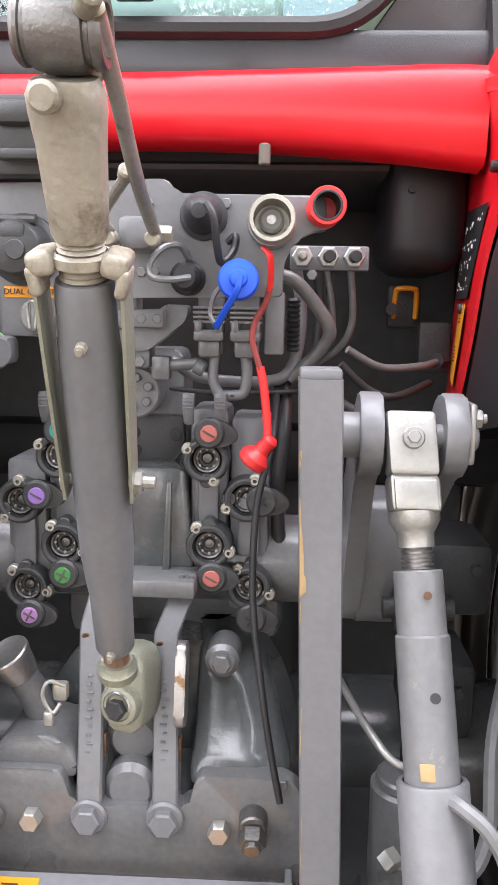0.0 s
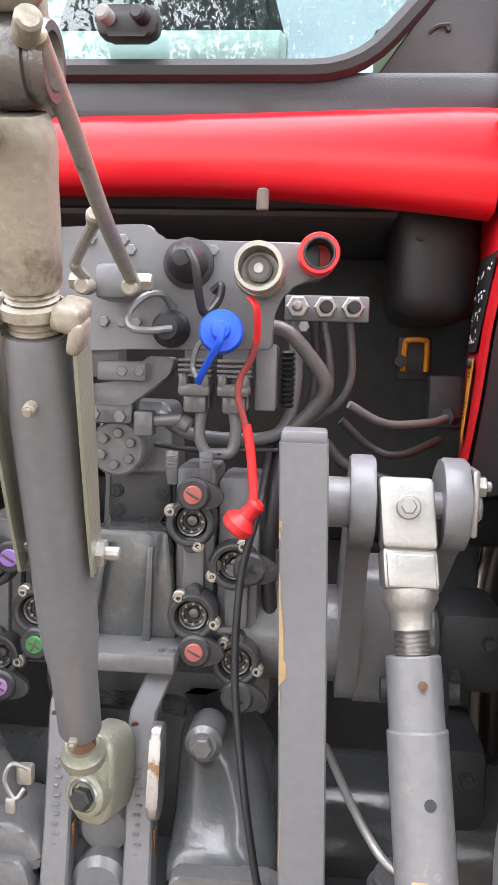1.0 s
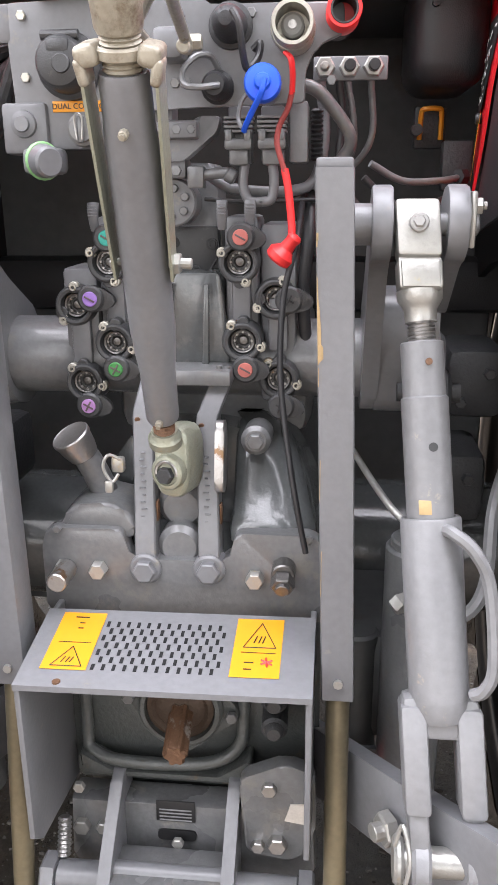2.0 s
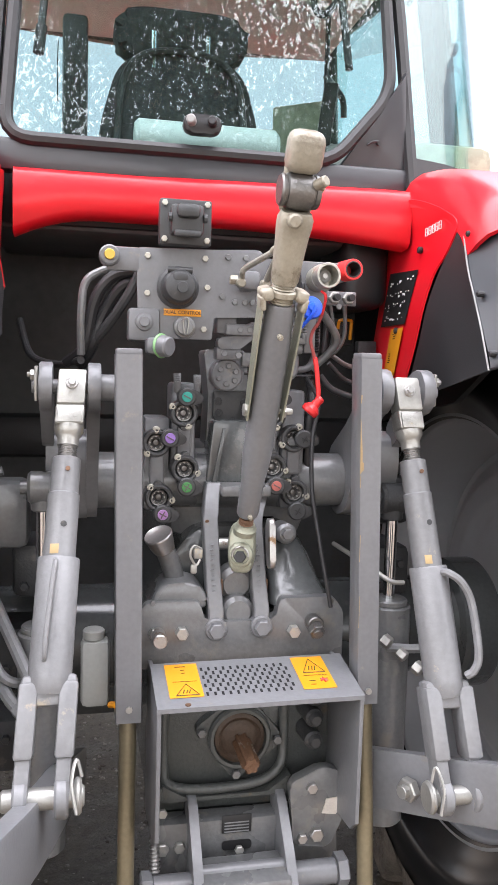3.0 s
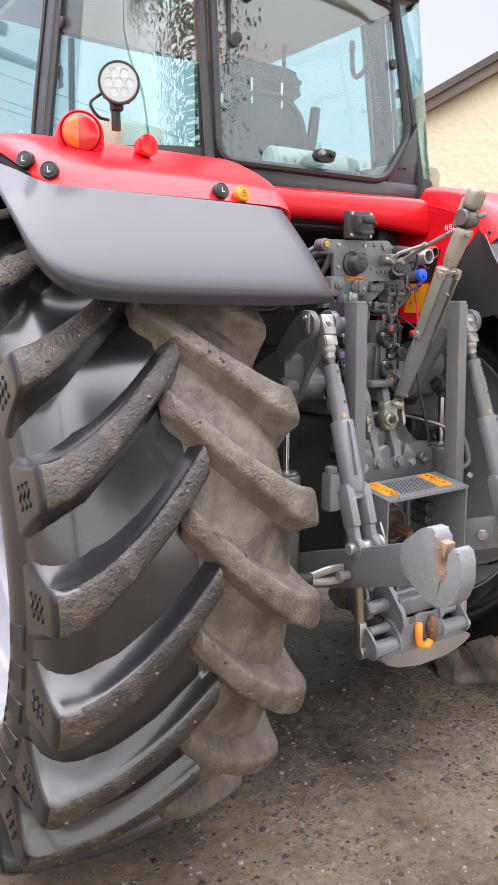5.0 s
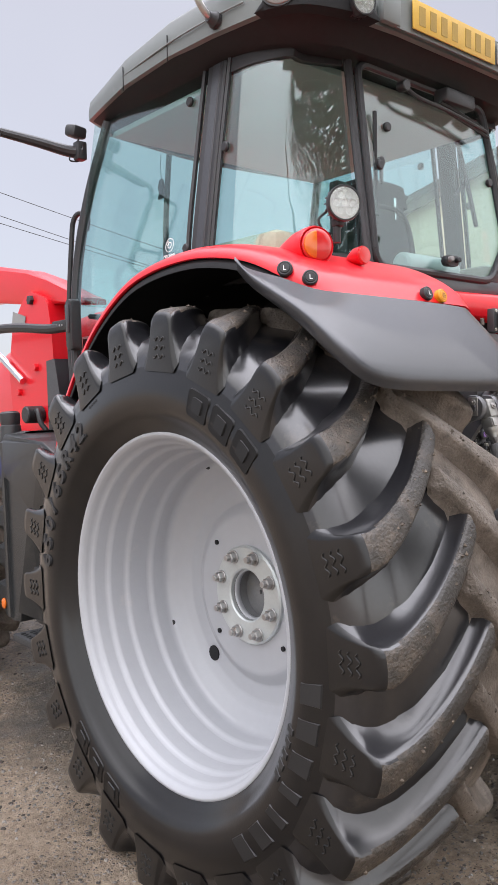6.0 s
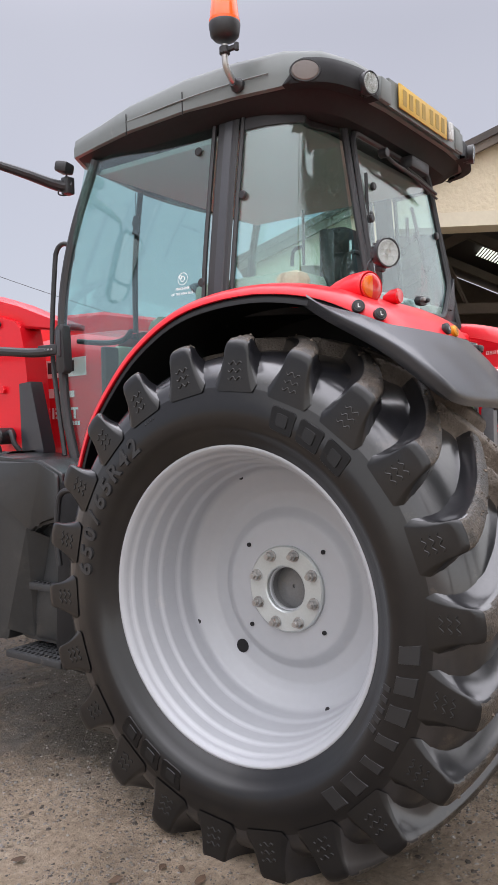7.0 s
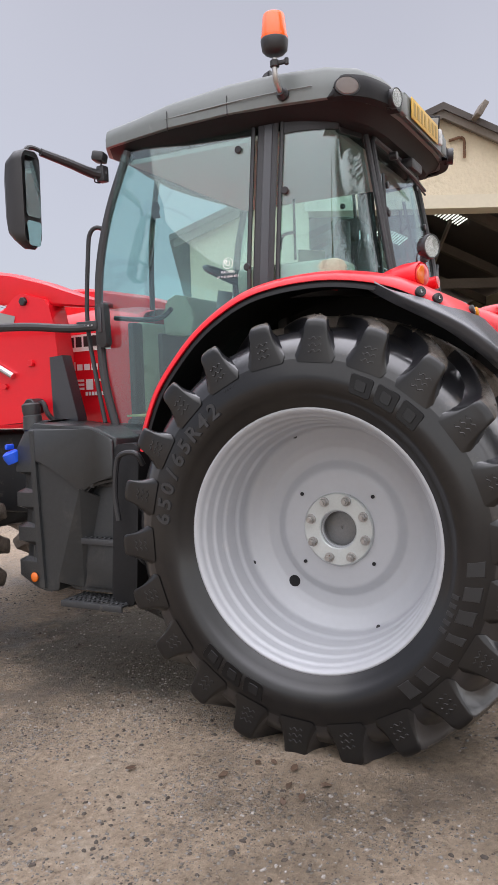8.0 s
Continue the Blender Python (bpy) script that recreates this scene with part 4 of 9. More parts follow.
# ---------------------------------------------------------------- rear wings
ARCH = [(0.93, 1.28), (0.905, 1.40), (0.83, 1.57), (0.72, 1.715), (0.59, 1.845), (0.44, 1.945), (0.30, 2.005), (0.15, 2.035), (0.0, 2.045), (-0.12, 2.04), (-0.25, 2.02), (-0.36, 1.99), (-0.46, 1.945), (-0.53, 1.90), (-0.575, 1.845)]


def wing_rows(f, shift=0.0, inner=None):
    pts = [Vector((0, y, z)) for y, z in ARCH]
    fine = smooth_path(pts, 4)
    rows = []
    for i, p in enumerate(fine):
        d = (fine[min(i + 1, len(fine) - 1)] - fine[max(i - 1, 0)]).normalized()
        nrm = Vector((0, d.z, -d.y))
        if nrm.z < 0:
            nrm = -nrm
        t = max(0.0, min(1.0, (-p.y + 0.12) / 0.30))
        xi = -0.80 + 0.325 * t * t * (3 - 2 * t)
        lip = 0.25 + 0.75 * t
        if inner is not None:
            xi, lip = inner + (-0.488 - inner) * t, 1.0
        te = max(0.0, min(1.0, (-p.y - 0.35) / 0.22))
        xo = -1.235 + 0.04 * te * te
        sec = [(xi, -0.090 * lip), (xi - 0.004, -0.060 * lip), (xi - 0.016, -0.032 * lip), (xi - 0.040, -0.012), (xi - 0.075, -0.002), (xi * 0.6 + xo * 0.4, 0.0), (xi * 0.25 + xo * 0.75, 0.0), (xo + 0.09, -0.002), (xo + 0.045, -0.010), (xo + 0.018, -0.022), (xo + 0.006, -0.036), (xo + 0.003, -0.050)]
        rows.append([f(Vector((x, p.y, p.z)) + nrm * (o - shift)) for x, o in sec])
    return rows


def make_wing(f, tag):
    bm = B()
    sheet(bm, wing_rows(f), 0.010)
    wing = part("rear_wing", bm, RED, tractor, "glossy red mudguard over the rear wheel", 60)
    bm = B()
    sheet(bm, wing_rows(f, 0.030, -0.55), 0.004)
    part("wing_liner", bm, BLACK, wing, "black plastic arch liner")
    # inner wall between wheel and cab
    bm = B()
    wall = [(0.90, 1.20)] + [(y - 0.01 * (1 if y > 0.5 else 0), z - 0.02) for y, z in ARCH[1:]] + [(-0.52, 1.62), (-0.30, 1.50), (0.2, 1.42)]
    rows = [[f(Vector((-0.58, y, z))) for y, z in wall], [f(Vector((-0.565, y, z))) for y, z in wall]]
    a = [bm.verts.new(p) for p in rows[0]]
    b = [bm.verts.new(p) for p in rows[1]]
    bm.faces.new(a)
    bm.faces.new(b[::-1])
    for i in range(len(a)):
        j = (i + 1) % len(a)
        bm.faces.new((a[i], b[i], b[j], a[j]))
    part("wing_wall", bm, BLACK, wing)
    # dark grey flexible end
    top = [(-1.243, -0.285, 1.968), (-1.262, -0.36, 1.925), (-1.245, -0.48, 1.885), (-1.20, -0.560, 1.850), (-1.10, -0.592, 1.842), (-0.9, -0.600, 1.840), (-0.70, -0.598, 1.838), (-0.55, -0.580, 1.834), (-0.480, -0.475, 1.828)]
    mid = [(-1.250, -0.290, 1.958), (-1.285, -0.40, 1.900), (-1.300, -0.56, 1.825), (-1.285, -0.67, 1.765), (-1.20, -0.715, 1.735), (-0.9, -0.705, 1.730), (-0.68, -0.695, 1.728), (-0.53, -0.675, 1.724), (-0.462, -0.575, 1.70)]
    low = [(-1.252, -0.300, 1.950), (-1.29, -0.42, 1.880), (-1.315, -0.62, 1.780), (-1.305, -0.76, 1.680), (-1.21, -0.800, 1.628), (-0.9, -0.785, 1.618), (-0.66, -0.772, 1.618), (-0.505, -0.742, 1.612), (-0.448, -0.665, 1.585)]
    drop = (0.0, 0.0, 0.5, 1.0, 1.0, 1.0, 1.0, 0.55, 0.1)
    end = [(x + (0.014 if i < 5 else 0.0), y + 0.012, z - 0.012 - 0.030 * drop[i]) for i, (x, y, z) in enumerate(low)]
    inn = [(x + (0.03 if i < 6 else -0.02 if i > 6 else 0.0), y + (0.040 if i < 8 else 0.010), z + 0.010 * drop[i]) for i, (x, y, z) in enumerate(end)]
    bm = B()
    rows = [[f(q) for q in smooth_path([Vector(p) for p in r], 4)] for r in (top, mid, low, end, inn)]
    cols = [smooth_path([r[i] for r in rows[:4]], 4) + [rows[4][i]] for i in range(len(rows[0]))]
    sheet(bm, cols, 0.004)
    part("wing_extension", bm, FENDER_PLASTIC, wing, "matt dark grey plastic mudguard extension", 50)
    # inner cheek of the extension, with a pale seam and screws
    lows = ((-0.456, -0.345, 1.62), (-0.450, -0.300, 1.50)) if tag == "R" else ((-0.456, -0.43, 1.655), (-0.450, -0.50, 1.610))
    edge = smooth_path([Vector(p) for p in ((-0.484, -0.465, 1.862), (-0.470, -0.415, 1.785), (-0.459, -0.375, 1.705)) + lows], 4)
    seam = smooth_path([Vector(p) for p in ((-0.482, -0.476, 1.840), (-0.470, -0.525, 1.765), (-0.462, -0.577, 1.698), (-0.455, -0.622, 1.640), (-0.448, -0.668, 1.570))], 4)
    bm = B()
    sheet(bm, [[f(p) for p in (a, a * 0.5 + b * 0.5 - Vector((0.006, 0, 0)), b)] for a, b in zip(edge, seam)], 0.004)
    part("extension_cheek", bm, PLASTIC, wing, "dark plastic inner cheek", 40)
    if tag == "R":
        bm = B()
        tube(bm, [f(p + Vector((0.003, 0, 0))) for p in seam[::4]], 0.0018, 6, 4)
        part("cheek_seam", bm, CABGREY, wing, "pale worn seam")
    for k in (1, 8, 15) if tag == "R" else ():
        q = seam[k] + Vector((-0.004, -0.012, 0.012))
        bm = B()
        cyl(bm, f(q + Vector((-0.004, 0, 0))), f(q + Vector((0.010, 0, 0))), 0.006, n=10, bev=0.002)
        part("cheek_screw", bm, PLASTIC, wing)
    return wing


wingL = make_wing(lambda v: Vector(v), "L")
wingR = make_wing(lambda v: Vector(mx(v)), "R")


# ---------------------------------------------------------------- cab
def cabside(y, z):
    """Half width of the cab side at a height."""
    return 0.855 - 0.145 * max(0, z - 2.05) ** 1.1 + 0.0 * y


RW_Y = lambda z: -0.150 + (z - 2.0) * 0.17


def make_cab():
    bm = B()
    # floor and lower body, behind the glass
    box(bm, (MID, 0.85, 1.36), (1.30, 1.05, 0.12), 0.03)
    box(bm, (MID + 0.03, 0.55, 1.64), (0.30, 0.30, 0.50), 0.05)
    box(bm, (MID, 0.15, 1.935), (0.98, 0.42, 0.13), 0.02)
    cab = part("cab", bm, PLASTIC, tractor, "black framed glass cab with grey roof")
    for sgn, f in ((-1, lambda v: Vector(v)), (1, lambda v: Vector(mx(v)))):
        # pillars
        bm = B()
        ap = [(-0.855, 1.30, 1.34), (-0.850, 1.375, 1.62), (-0.838, 1.405, 1.95), (-0.812, 1.405, 2.25), (-0.772, 1.355, 2.55), (-0.722, 1.255, 2.86)]
        tube(bm, [f(p) for p in ap], 0.024, 10, 5)
        part("front_pillar", bm, PLASTIC, cab)
        bm = B()
        rows = []
        for z in np.linspace(1.95, 2.86, 8):
            x = -cabside(0, z) + MID + 0.03
            rows.append([f((x - 0.004, 0.342, z)), f((x - 0.010, 0.350, z)), f((x - 0.010, 0.446, z)), f((x - 0.004, 0.454, z))])
        sheet(bm, rows, 0.03)
        pillar = part("door_pillar", bm, PLASTIC, cab, "black pillar behind the door")
        bm = B()
        rows = []
        for z in np.linspace(1.97, 2.84, 8):
            x = -cabside(0, z) + MID + 0.03
            rows.append([f((x - 0.008, 0.366, z)), f((x - 0.015, 0.371, z)), f((x - 0.015, 0.412, z)), f((x - 0.008, 0.417, z))])
        sheet(bm, rows, 0.004)
        part("pillar_cover", bm, FENDER_PLASTIC, pillar, "dark grey pillar cover")
        bm = B()
        tube(bm, [f((-0.505, -0.150, 1.985)), f((-0.485, -0.075, 2.40)), f((-0.455, 0.0, 2.80))], 0.016, 8, 4)
        part("rear_pillar", bm, PLASTIC, cab)
        # door glass
        bm = B()
        zs = np.linspace(1.36, 2.86, 10)
        rows = []
        for z in zs:
            x = -cabside(0, z)
            ya = np.interp(z, [1.34, 1.62, 1.95, 2.25, 2.55, 2.86], [1.30, 1.365, 1.39, 1.39, 1.34, 1.24])
            rows.append([f((x + 0.012 * (1 if y > 1.2 else 0), y, z)) for y in np.linspace(0.47, ya, 8)])
        sheet(bm, rows, 0.005)
        g = part("door_window", bm, SIDE_GLASS, cab, "pale green tinted door glass", 60)
        g.visible_shadow = False
        bm = B()
        rim = [f((-cabside(0, z) - 0.004, 0.478, z)) for z in (2.84, 2.5, 2.2, 1.9)]
        tube(bm, rim, 0.011, 6, 3)
        part("door_seal", bm, PLASTIC, cab)
        bm = B()
        tube(bm, [f((-0.845, 1.30, 1.345)), f((-0.85, 1.1, 1.335)), f((-0.85, 0.95, 1.34))], 0.022, 8, 3)
        part("door_sill", bm, PLASTIC, cab)
        # curved quarter glass
        def corner(z, off=0.0):
            x0 = -cabside(0, z) + MID + 0.03 - off
            y1 = RW_Y(z) + 0.035 - off
            x1 = -0.50 + 0.05 * (z - 2.0) / 0.8
            ctl = [Vector((x0, 0.33, z)), Vector((x0 + 0.015, 0.20, z)), Vector((x0 + 0.075, 0.07, z)), Vector((x1 - 0.16, y1 + 0.055, z)), Vector((x1 - 0.02, y1, z))]
            return smooth_path(ctl, 4)
        bm = B()
        sheet(bm, [[f(p) for p in corner(z)] for z in np.linspace(2.06, 2.85, 6)], 0.005)
        g = part("quarter_window", bm, SIDE_GLASS, cab, "curved tinted corner glass", 60)
        g.visible_shadow = False
        bm = B()
        sheet(bm, [[f(p) for p in corner(z, 0.006)] for z in (1.98, 2.03, 2.075)], 0.02)
        sheet(bm, [[f(p) for p in corner(z, 0.006)] for z in (2.785, 2.84, 2.90)], 0.02)
        tube(bm, [f((-cabside(0, z) - 0.004, 0.322, z)) for z in (2.84, 2.5, 2.2, 2.05)], 0.011, 6, 3)
        part("quarter_frame", bm, PLASTIC, cab)
        for y, z, x in ((0.296, 2.50, None), (0.56, 2.745, None), (0.487, 2.15, None)):
            x = -cabside(0, z) - 0.002
            bm = B()
            cyl(bm, f((x + 0.004, y, z)), f((x - 0.012, y, z)), 0.019, n=16, bev=0.004)
            part("glass_fixing", bm, PLASTIC, cab)
    # rear window with its frame
    zb, zt = 2.035, 2.80
    outline = [(-0.475, zb), (0.245, zb), (0.395, 2.21), (0.375, zt), (-0.425, zt)]
    po = rounded(outline, 0.045, 4)
    bm = B()
    a = [bm.verts.new((x, RW_Y(z), z)) for x, z in po]
    b = [bm.verts.new((x, RW_Y(z) + 0.005, z)) for x, z in po]
    bm.faces.new(a)
    bm.faces.new(b[::-1])
    for i in range(len(a)):
        j = (i + 1) % len(a)
        bm.faces.new((a[i], b[i], b[j], a[j]))
    g = part("rear_window", bm, GLASS, cab, "tinted rear window reflecting trees", 60)
    g.visible_shadow = False
    bm = B()
    ring = [Vector((x, RW_Y(z) - 0.004, z)) for x, z in rounded(outline, 0.06, 5)]
    tube(bm, ring + ring[:1], 0.015, 8, 1)
    part("rear_window_frame", bm, PLASTIC, cab, "black rubber window frame")
    bm = B()
    prism(bm, [(0.26, 2.02), (0.435, 2.0), (0.425, 2.26), (0.41, 2.23)], "y", -0.135, -0.115, 0.003)
    part("corner_panel", bm, FENDER_PLASTIC, cab, "grey triangular corner panel")
    bm = B()
    box(bm, (MID, -0.122, 2.002), (0.96, 0.05, 0.070), 0.012)
    part("window_sill", bm, FENDER_PLASTIC, cab, "dusty dark sill below the rear window")
    # seat, dashboard, screens and lining inside
    bm = B()
    box(bm, (-0.065, 0.42, 1.98), (0.44, 0.46, 0.14), 0.05)
    part("seat", bm, SEATCLOTH, cab, "black cloth driver seat")
    bm = B()
    prism(bm, rounded([(-0.065 + x, z) for x, z in ((-0.215, 1.98), (0.215, 1.98), (0.205, 2.16), (0.165, 2.30), (0.110, 2.345), (-0.110, 2.345), (-0.165, 2.30), (-0.205, 2.16))], 0.05, 4), "y", 0.15, 0.26, 0.03)
    part("seat_back", bm, SEATCLOTH, cab, "black cloth driver seat back")
    bm = B()
    tube(bm, [(-0.23, 0.145, 2.10), (-0.215, 0.145, 2.26), (-0.165, 0.145, 2.335), (-0.065, 0.145, 2.352), (0.035, 0.145, 2.335), (0.085, 0.145, 2.26), (0.10, 0.145, 2.10)], 0.010, 8, 4)
    part("seat_piping", bm, PLASTIC, cab, "black rounded edge of the seat back")
    bm = B()
    prism(bm, rounded([(-0.062 + x, z) for x, z in ((-0.150, 2.345), (0.150, 2.345), (0.178, 2.40), (0.165, 2.45), (0.10, 2.465), (-0.10, 2.465), (-0.165, 2.45), (-0.178, 2.40))], 0.03, 4), "y", 0.17, 0.26, 0.025)
    part("head_rest", bm, SEATCLOTH, cab, "black cloth head rest")
    bm = B()
    for x in (-0.137, 0.0):
        cyl(bm, (x, 0.155, 2.31), (x, 0.155, 2.40), 0.007, n=10)
    part("head_rest_post", bm, CHROME, cab, "bright head rest posts")
    bm = B()
    box(bm, (-0.33, 0.17, 2.20), (0.062, 0.05, 0.44), 0.012)
    part("cab_post", bm, PLASTIC, cab, "black upright post beside the seat")
    bm = B()
    tube(bm, [(-0.375, -0.06, 2.62), (-0.385, -0.07, 2.45), (-0.405, -0.09, 2.25)], 0.008, 8)
    cyl(bm, (-0.40, -0.085, 2.29), (-0.407, -0.092, 2.23), 0.012, n=10)
    part("window_strut", bm, PLASTIC, cab, "black gas strut of the rear window")
    bm = B()
    tube(bm, [(0.285, 0.03, 2.62), (0.305, 0.0, 2.45), (0.319, -0.03, 2.29)], 0.010, 8)
    part("window_strut", bm, PLASTIC, cab, "black gas strut of the rear window")
    bm = B()
    tube(bm, [(0.238, 0.035, 2.56), (0.244, 0.035, 2.46), (0.262, 0.034, 2.437), (0.285, 0.034, 2.45), (0.305, 0.02, 2.478)], 0.009, 8)
    lathe(bm, [(-0.012, 0.0), (-0.012, 0.016), (0.012, 0.016), (0.016, 0.0)], (0.306, 0.015, 2.48), (0, -1, 0), 14, False, False)
    part("grab_handle", bm, PLASTIC, cab, "black bent grab handle")
    bm = B()
    lathe(bm, [(0.0, 0.018), (0.012, 0.018), (0.016, 0.012), (0.016, 0)], (-0.351, -0.062, 2.44), (0, -1, 0), 16)
    box(bm, (-0.351, -0.07, 2.395), (0.014, 0.012, 0.075), 0.004)
    part("window_catch", bm, PLASTIC, cab, "black window catch")
    # dashboard and steering wheel
    bm = B()
    prism(bm, rounded([(1.14, 2.02), (1.20, 2.125), (1.30, 2.135), (1.36, 2.05), (1.36, 1.90), (1.16, 1.88)], 0.03, 3), "x", -0.28, 0.20, 0.02)
    dash = part("dashboard", bm, DASH, cab, "pale green grey dashboard cowl")
    bm = B()
    cyl(bm, (MID, 1.18, 1.55), (MID, 1.06, 2.16), 0.055, 0.045, 14)
    part("steering_column", bm, CABGREY, dash)
    bm = B()
    lathe(bm, [(-0.016, 0.19), (0, 0.205), (0.016, 0.19), (0.012, 0.175), (-0.012, 0.175)], (MID, 1.00, 2.23), (0, -0.5, 1), 28, False, False)
    lathe(bm, [(-0.03, 0.05), (0.02, 0.05), (0.03, 0.03), (0.03, 0)], (MID, 1.00, 2.23), (0, -0.5, 1), 18)
    for a in (0.5, 2.6, 4.7):
        d = Vector((math.cos(a), math.sin(a) * 0.894, math.sin(a) * 0.447)) * 0.185
        cyl(bm, (MID, 1.00, 2.23), Vector((MID, 1.00, 2.23)) + d, 0.012, n=8)
    part("steering_wheel", bm, PLASTIC, dash, "black steering wheel")
    # console and screens on the far side
    bm = B()
    box(bm, (0.42, 0.55, 2.10), (0.16, 0.62, 0.20), 0.04)
    console = part("armrest_console", bm, CABGREY, cab, "grey armrest console")
    bm = B()
    box(bm, (0.385, 0.66, 2.345), (0.195, 0.024, 0.16), 0.012, Euler((0, 0, -0.66)).to_matrix())
    part("screen", bm, DASH, console, "pale back of a flat screen")
    bm = B()
    box(bm, (0.425, 0.49, 2.345), (0.045, 0.022, 0.19), 0.008, Euler((0, 0.12, -0.4)).to_matrix())
    part("switch_panel", bm, PLASTIC, console, "narrow black switch panel")
    bm = B()
    tube(bm, [(0.34, 0.55, 2.20), (0.38, 0.52, 2.175), (0.43, 0.50, 2.20), (0.44, 0.49, 2.26)], 0.010, 8)
    part("screen_bracket", bm, CABGREY, console, "bent metal screen bracket")
    bm = B()
    tube(bm, [(0.52, 0.83, 2.40), (0.52, 0.83, 2.82)], 0.009, 8)
    tube(bm, [(0.52, 0.83, 2.58), (0.58, 0.93, 2.585), (0.63, 0.98, 2.56), (0.64, 0.99, 2.50)], 0.012, 8)
    part("far_rail", bm, PLASTIC, cab, "thin black rail by the far door")
    bm = B()
    cyl(bm, (-0.195, -0.03, 2.085), (0.145, -0.03, 2.085), 0.045, n=18, bev=0.01)
    part("blind_roll", bm, material("pale_roll", (0.45, 0.52, 0.50), 0.6), cab, "pale rolled sun blind")
    for sx in (-1, 1):
        bm = B()
        box(bm, (MID + sx * 0.655, 0.30, 2.092), (0.24, 0.56, 0.135), 0.035)
        part("side_trim", bm, DASH, cab, "pale cab side trim")
    # front frame of the cab
    bm = B()
    tube(bm, [(-0.72, 1.26, 2.83), (MID, 1.40, 2.85), (2 * MID + 0.72, 1.26, 2.83)], 0.03, 6, 4)
    box(bm, (MID, 1.36, 1.66), (0.62, 0.06, 0.50), 0.02)
    tube(bm, [(-0.30, 1.42, 2.02), (-0.31, 1.40, 2.45), (-0.33, 1.33, 2.80)], 0.016, 6, 4)
    part("front_frame", bm, PLASTIC, cab)
    bm = B()
    rows = [[(x, 1.40 - 0.30 * max(0, z - 2.3) + 0.04 * (1 - ((x - MID) / 0.8) ** 2), z) for x in np.linspace(-0.80, 0.74, 9)] for z in (2.02, 2.3, 2.6, 2.83)]
    sheet(bm, rows, 0.005)
    g = part("windscreen", bm, GLASS, cab, "tinted windscreen", 60)
    g.visible_shadow = False
    return cab


cab = make_cab()


# ---------------------------------------------------------------- roof
ROOF = [(-0.60, 1.47), (-0.755, 1.375), (-0.80, 1.16), (-0.845, 0.92), (-0.868, 0.56), (-0.862, 0.30), (-0.838, 0.05), (-0.76, -0.08), (-0.60, -0.145), (-0.36, -0.165)]


def roof_outline(inset=0.0):
    left = [Vector((x, y, 0)) for x, y in ROOF]
    right = [Vector(mx(p)) for p in reversed(left)]
    p = left + right
    c = Vector((MID, 0.62, 0))
    return [c + (q - c) * (1 - inset / 0.8) for q in p]


def make_roof():
    bm = B()
    rows = []
    for inset, zf, zr in ((0.02, 2.885, 2.868), (0.0, 2.890, 2.872), (0.0, 2.93, 2.915), (0.006, 2.972, 2.988), (0.022, 2.988, 3.012), (0.20, 3.005, 3.03), (0.45, 3.015, 3.04), (0.78, 3.02, 3.045)):
        row = []
        for q in roof_outline(inset):
            t = max(0, min(1, (q.y + 0.16) / 1.6))
            dz = 0.012 * math.sin(t * 3.1)
            row.append((q.x, q.y, zr + (zf - zr) * t + dz + (0.022 * math.sin(min(1, t * 1.25) * math.pi) if zr > 2.95 else 0)))
        rows.append(row)
    sheet(bm, rows, 0.0, True)
    bm.faces.new([v for v in bm.verts][-len(rows[0]):])
    roof = part("roof", bm, ROOF_GREY, cab, "light grey moulded cab roof", 40)
    bm = B()
    rows = []
    for inset, z in ((0.015, 2.876), (0.05, 2.855), (0.09, 2.80), (0.14, 2.79), (0.5, 2.80), (0.79, 2.80)):
        rows.append([(q.x, q.y, z + (0.012 + (0.034 if inset > 0.06 else 0)) * max(0, min(1, (q.y + .16) / 0.5))) for q in roof_outline(inset)])
    sheet(bm, rows, 0.0, True)
    bm.faces.new([v for v in bm.verts][-len(rows[0]):])
    part("roof_underside", bm, BLACK, cab, "black roof underside")
    bm = B()
    box(bm, (MID, 0.68, 2.806), (1.34, 1.16, 0.03), 0.01)
    part("headlining", bm, HEADLINING, cab, "grey cab headlining")
    return roof


roof = make_roof()


# ---------------------------------------------------------------- red rear panel and inner side panels
SIDE_OUT = [(-0.476, -0.15, 1.965), (-0.476, -0.24, 1.948), (-0.476, -0.32, 1.925), (-0.476, -0.40, 1.895), (-0.478, -0.455, 1.860), (-0.470, -0.43, 1.806), (-0.461, -0.395, 1.766), (-0.452, -0.37, 1.702), (-0.449, -0.34, 1.62), (-0.445, -0.31, 1.55), (-0.443, -0.29, 1.515)]
SIDE_IN = [(-0.494, -0.08, 1.965), (-0.494, -0.07, 1.948), (-0.495, -0.06, 1.925), (-0.497, -0.05, 1.895), (-0.499, -0.04, 1.86), (-0.501, -0.01, 1.806), (-0.501, 0.00, 1.766), (-0.501, 0.02, 1.702), (-0.502, 0.05, 1.62), (-0.504, 0.07, 1.55), (-0.504, 0.08, 1.515)]


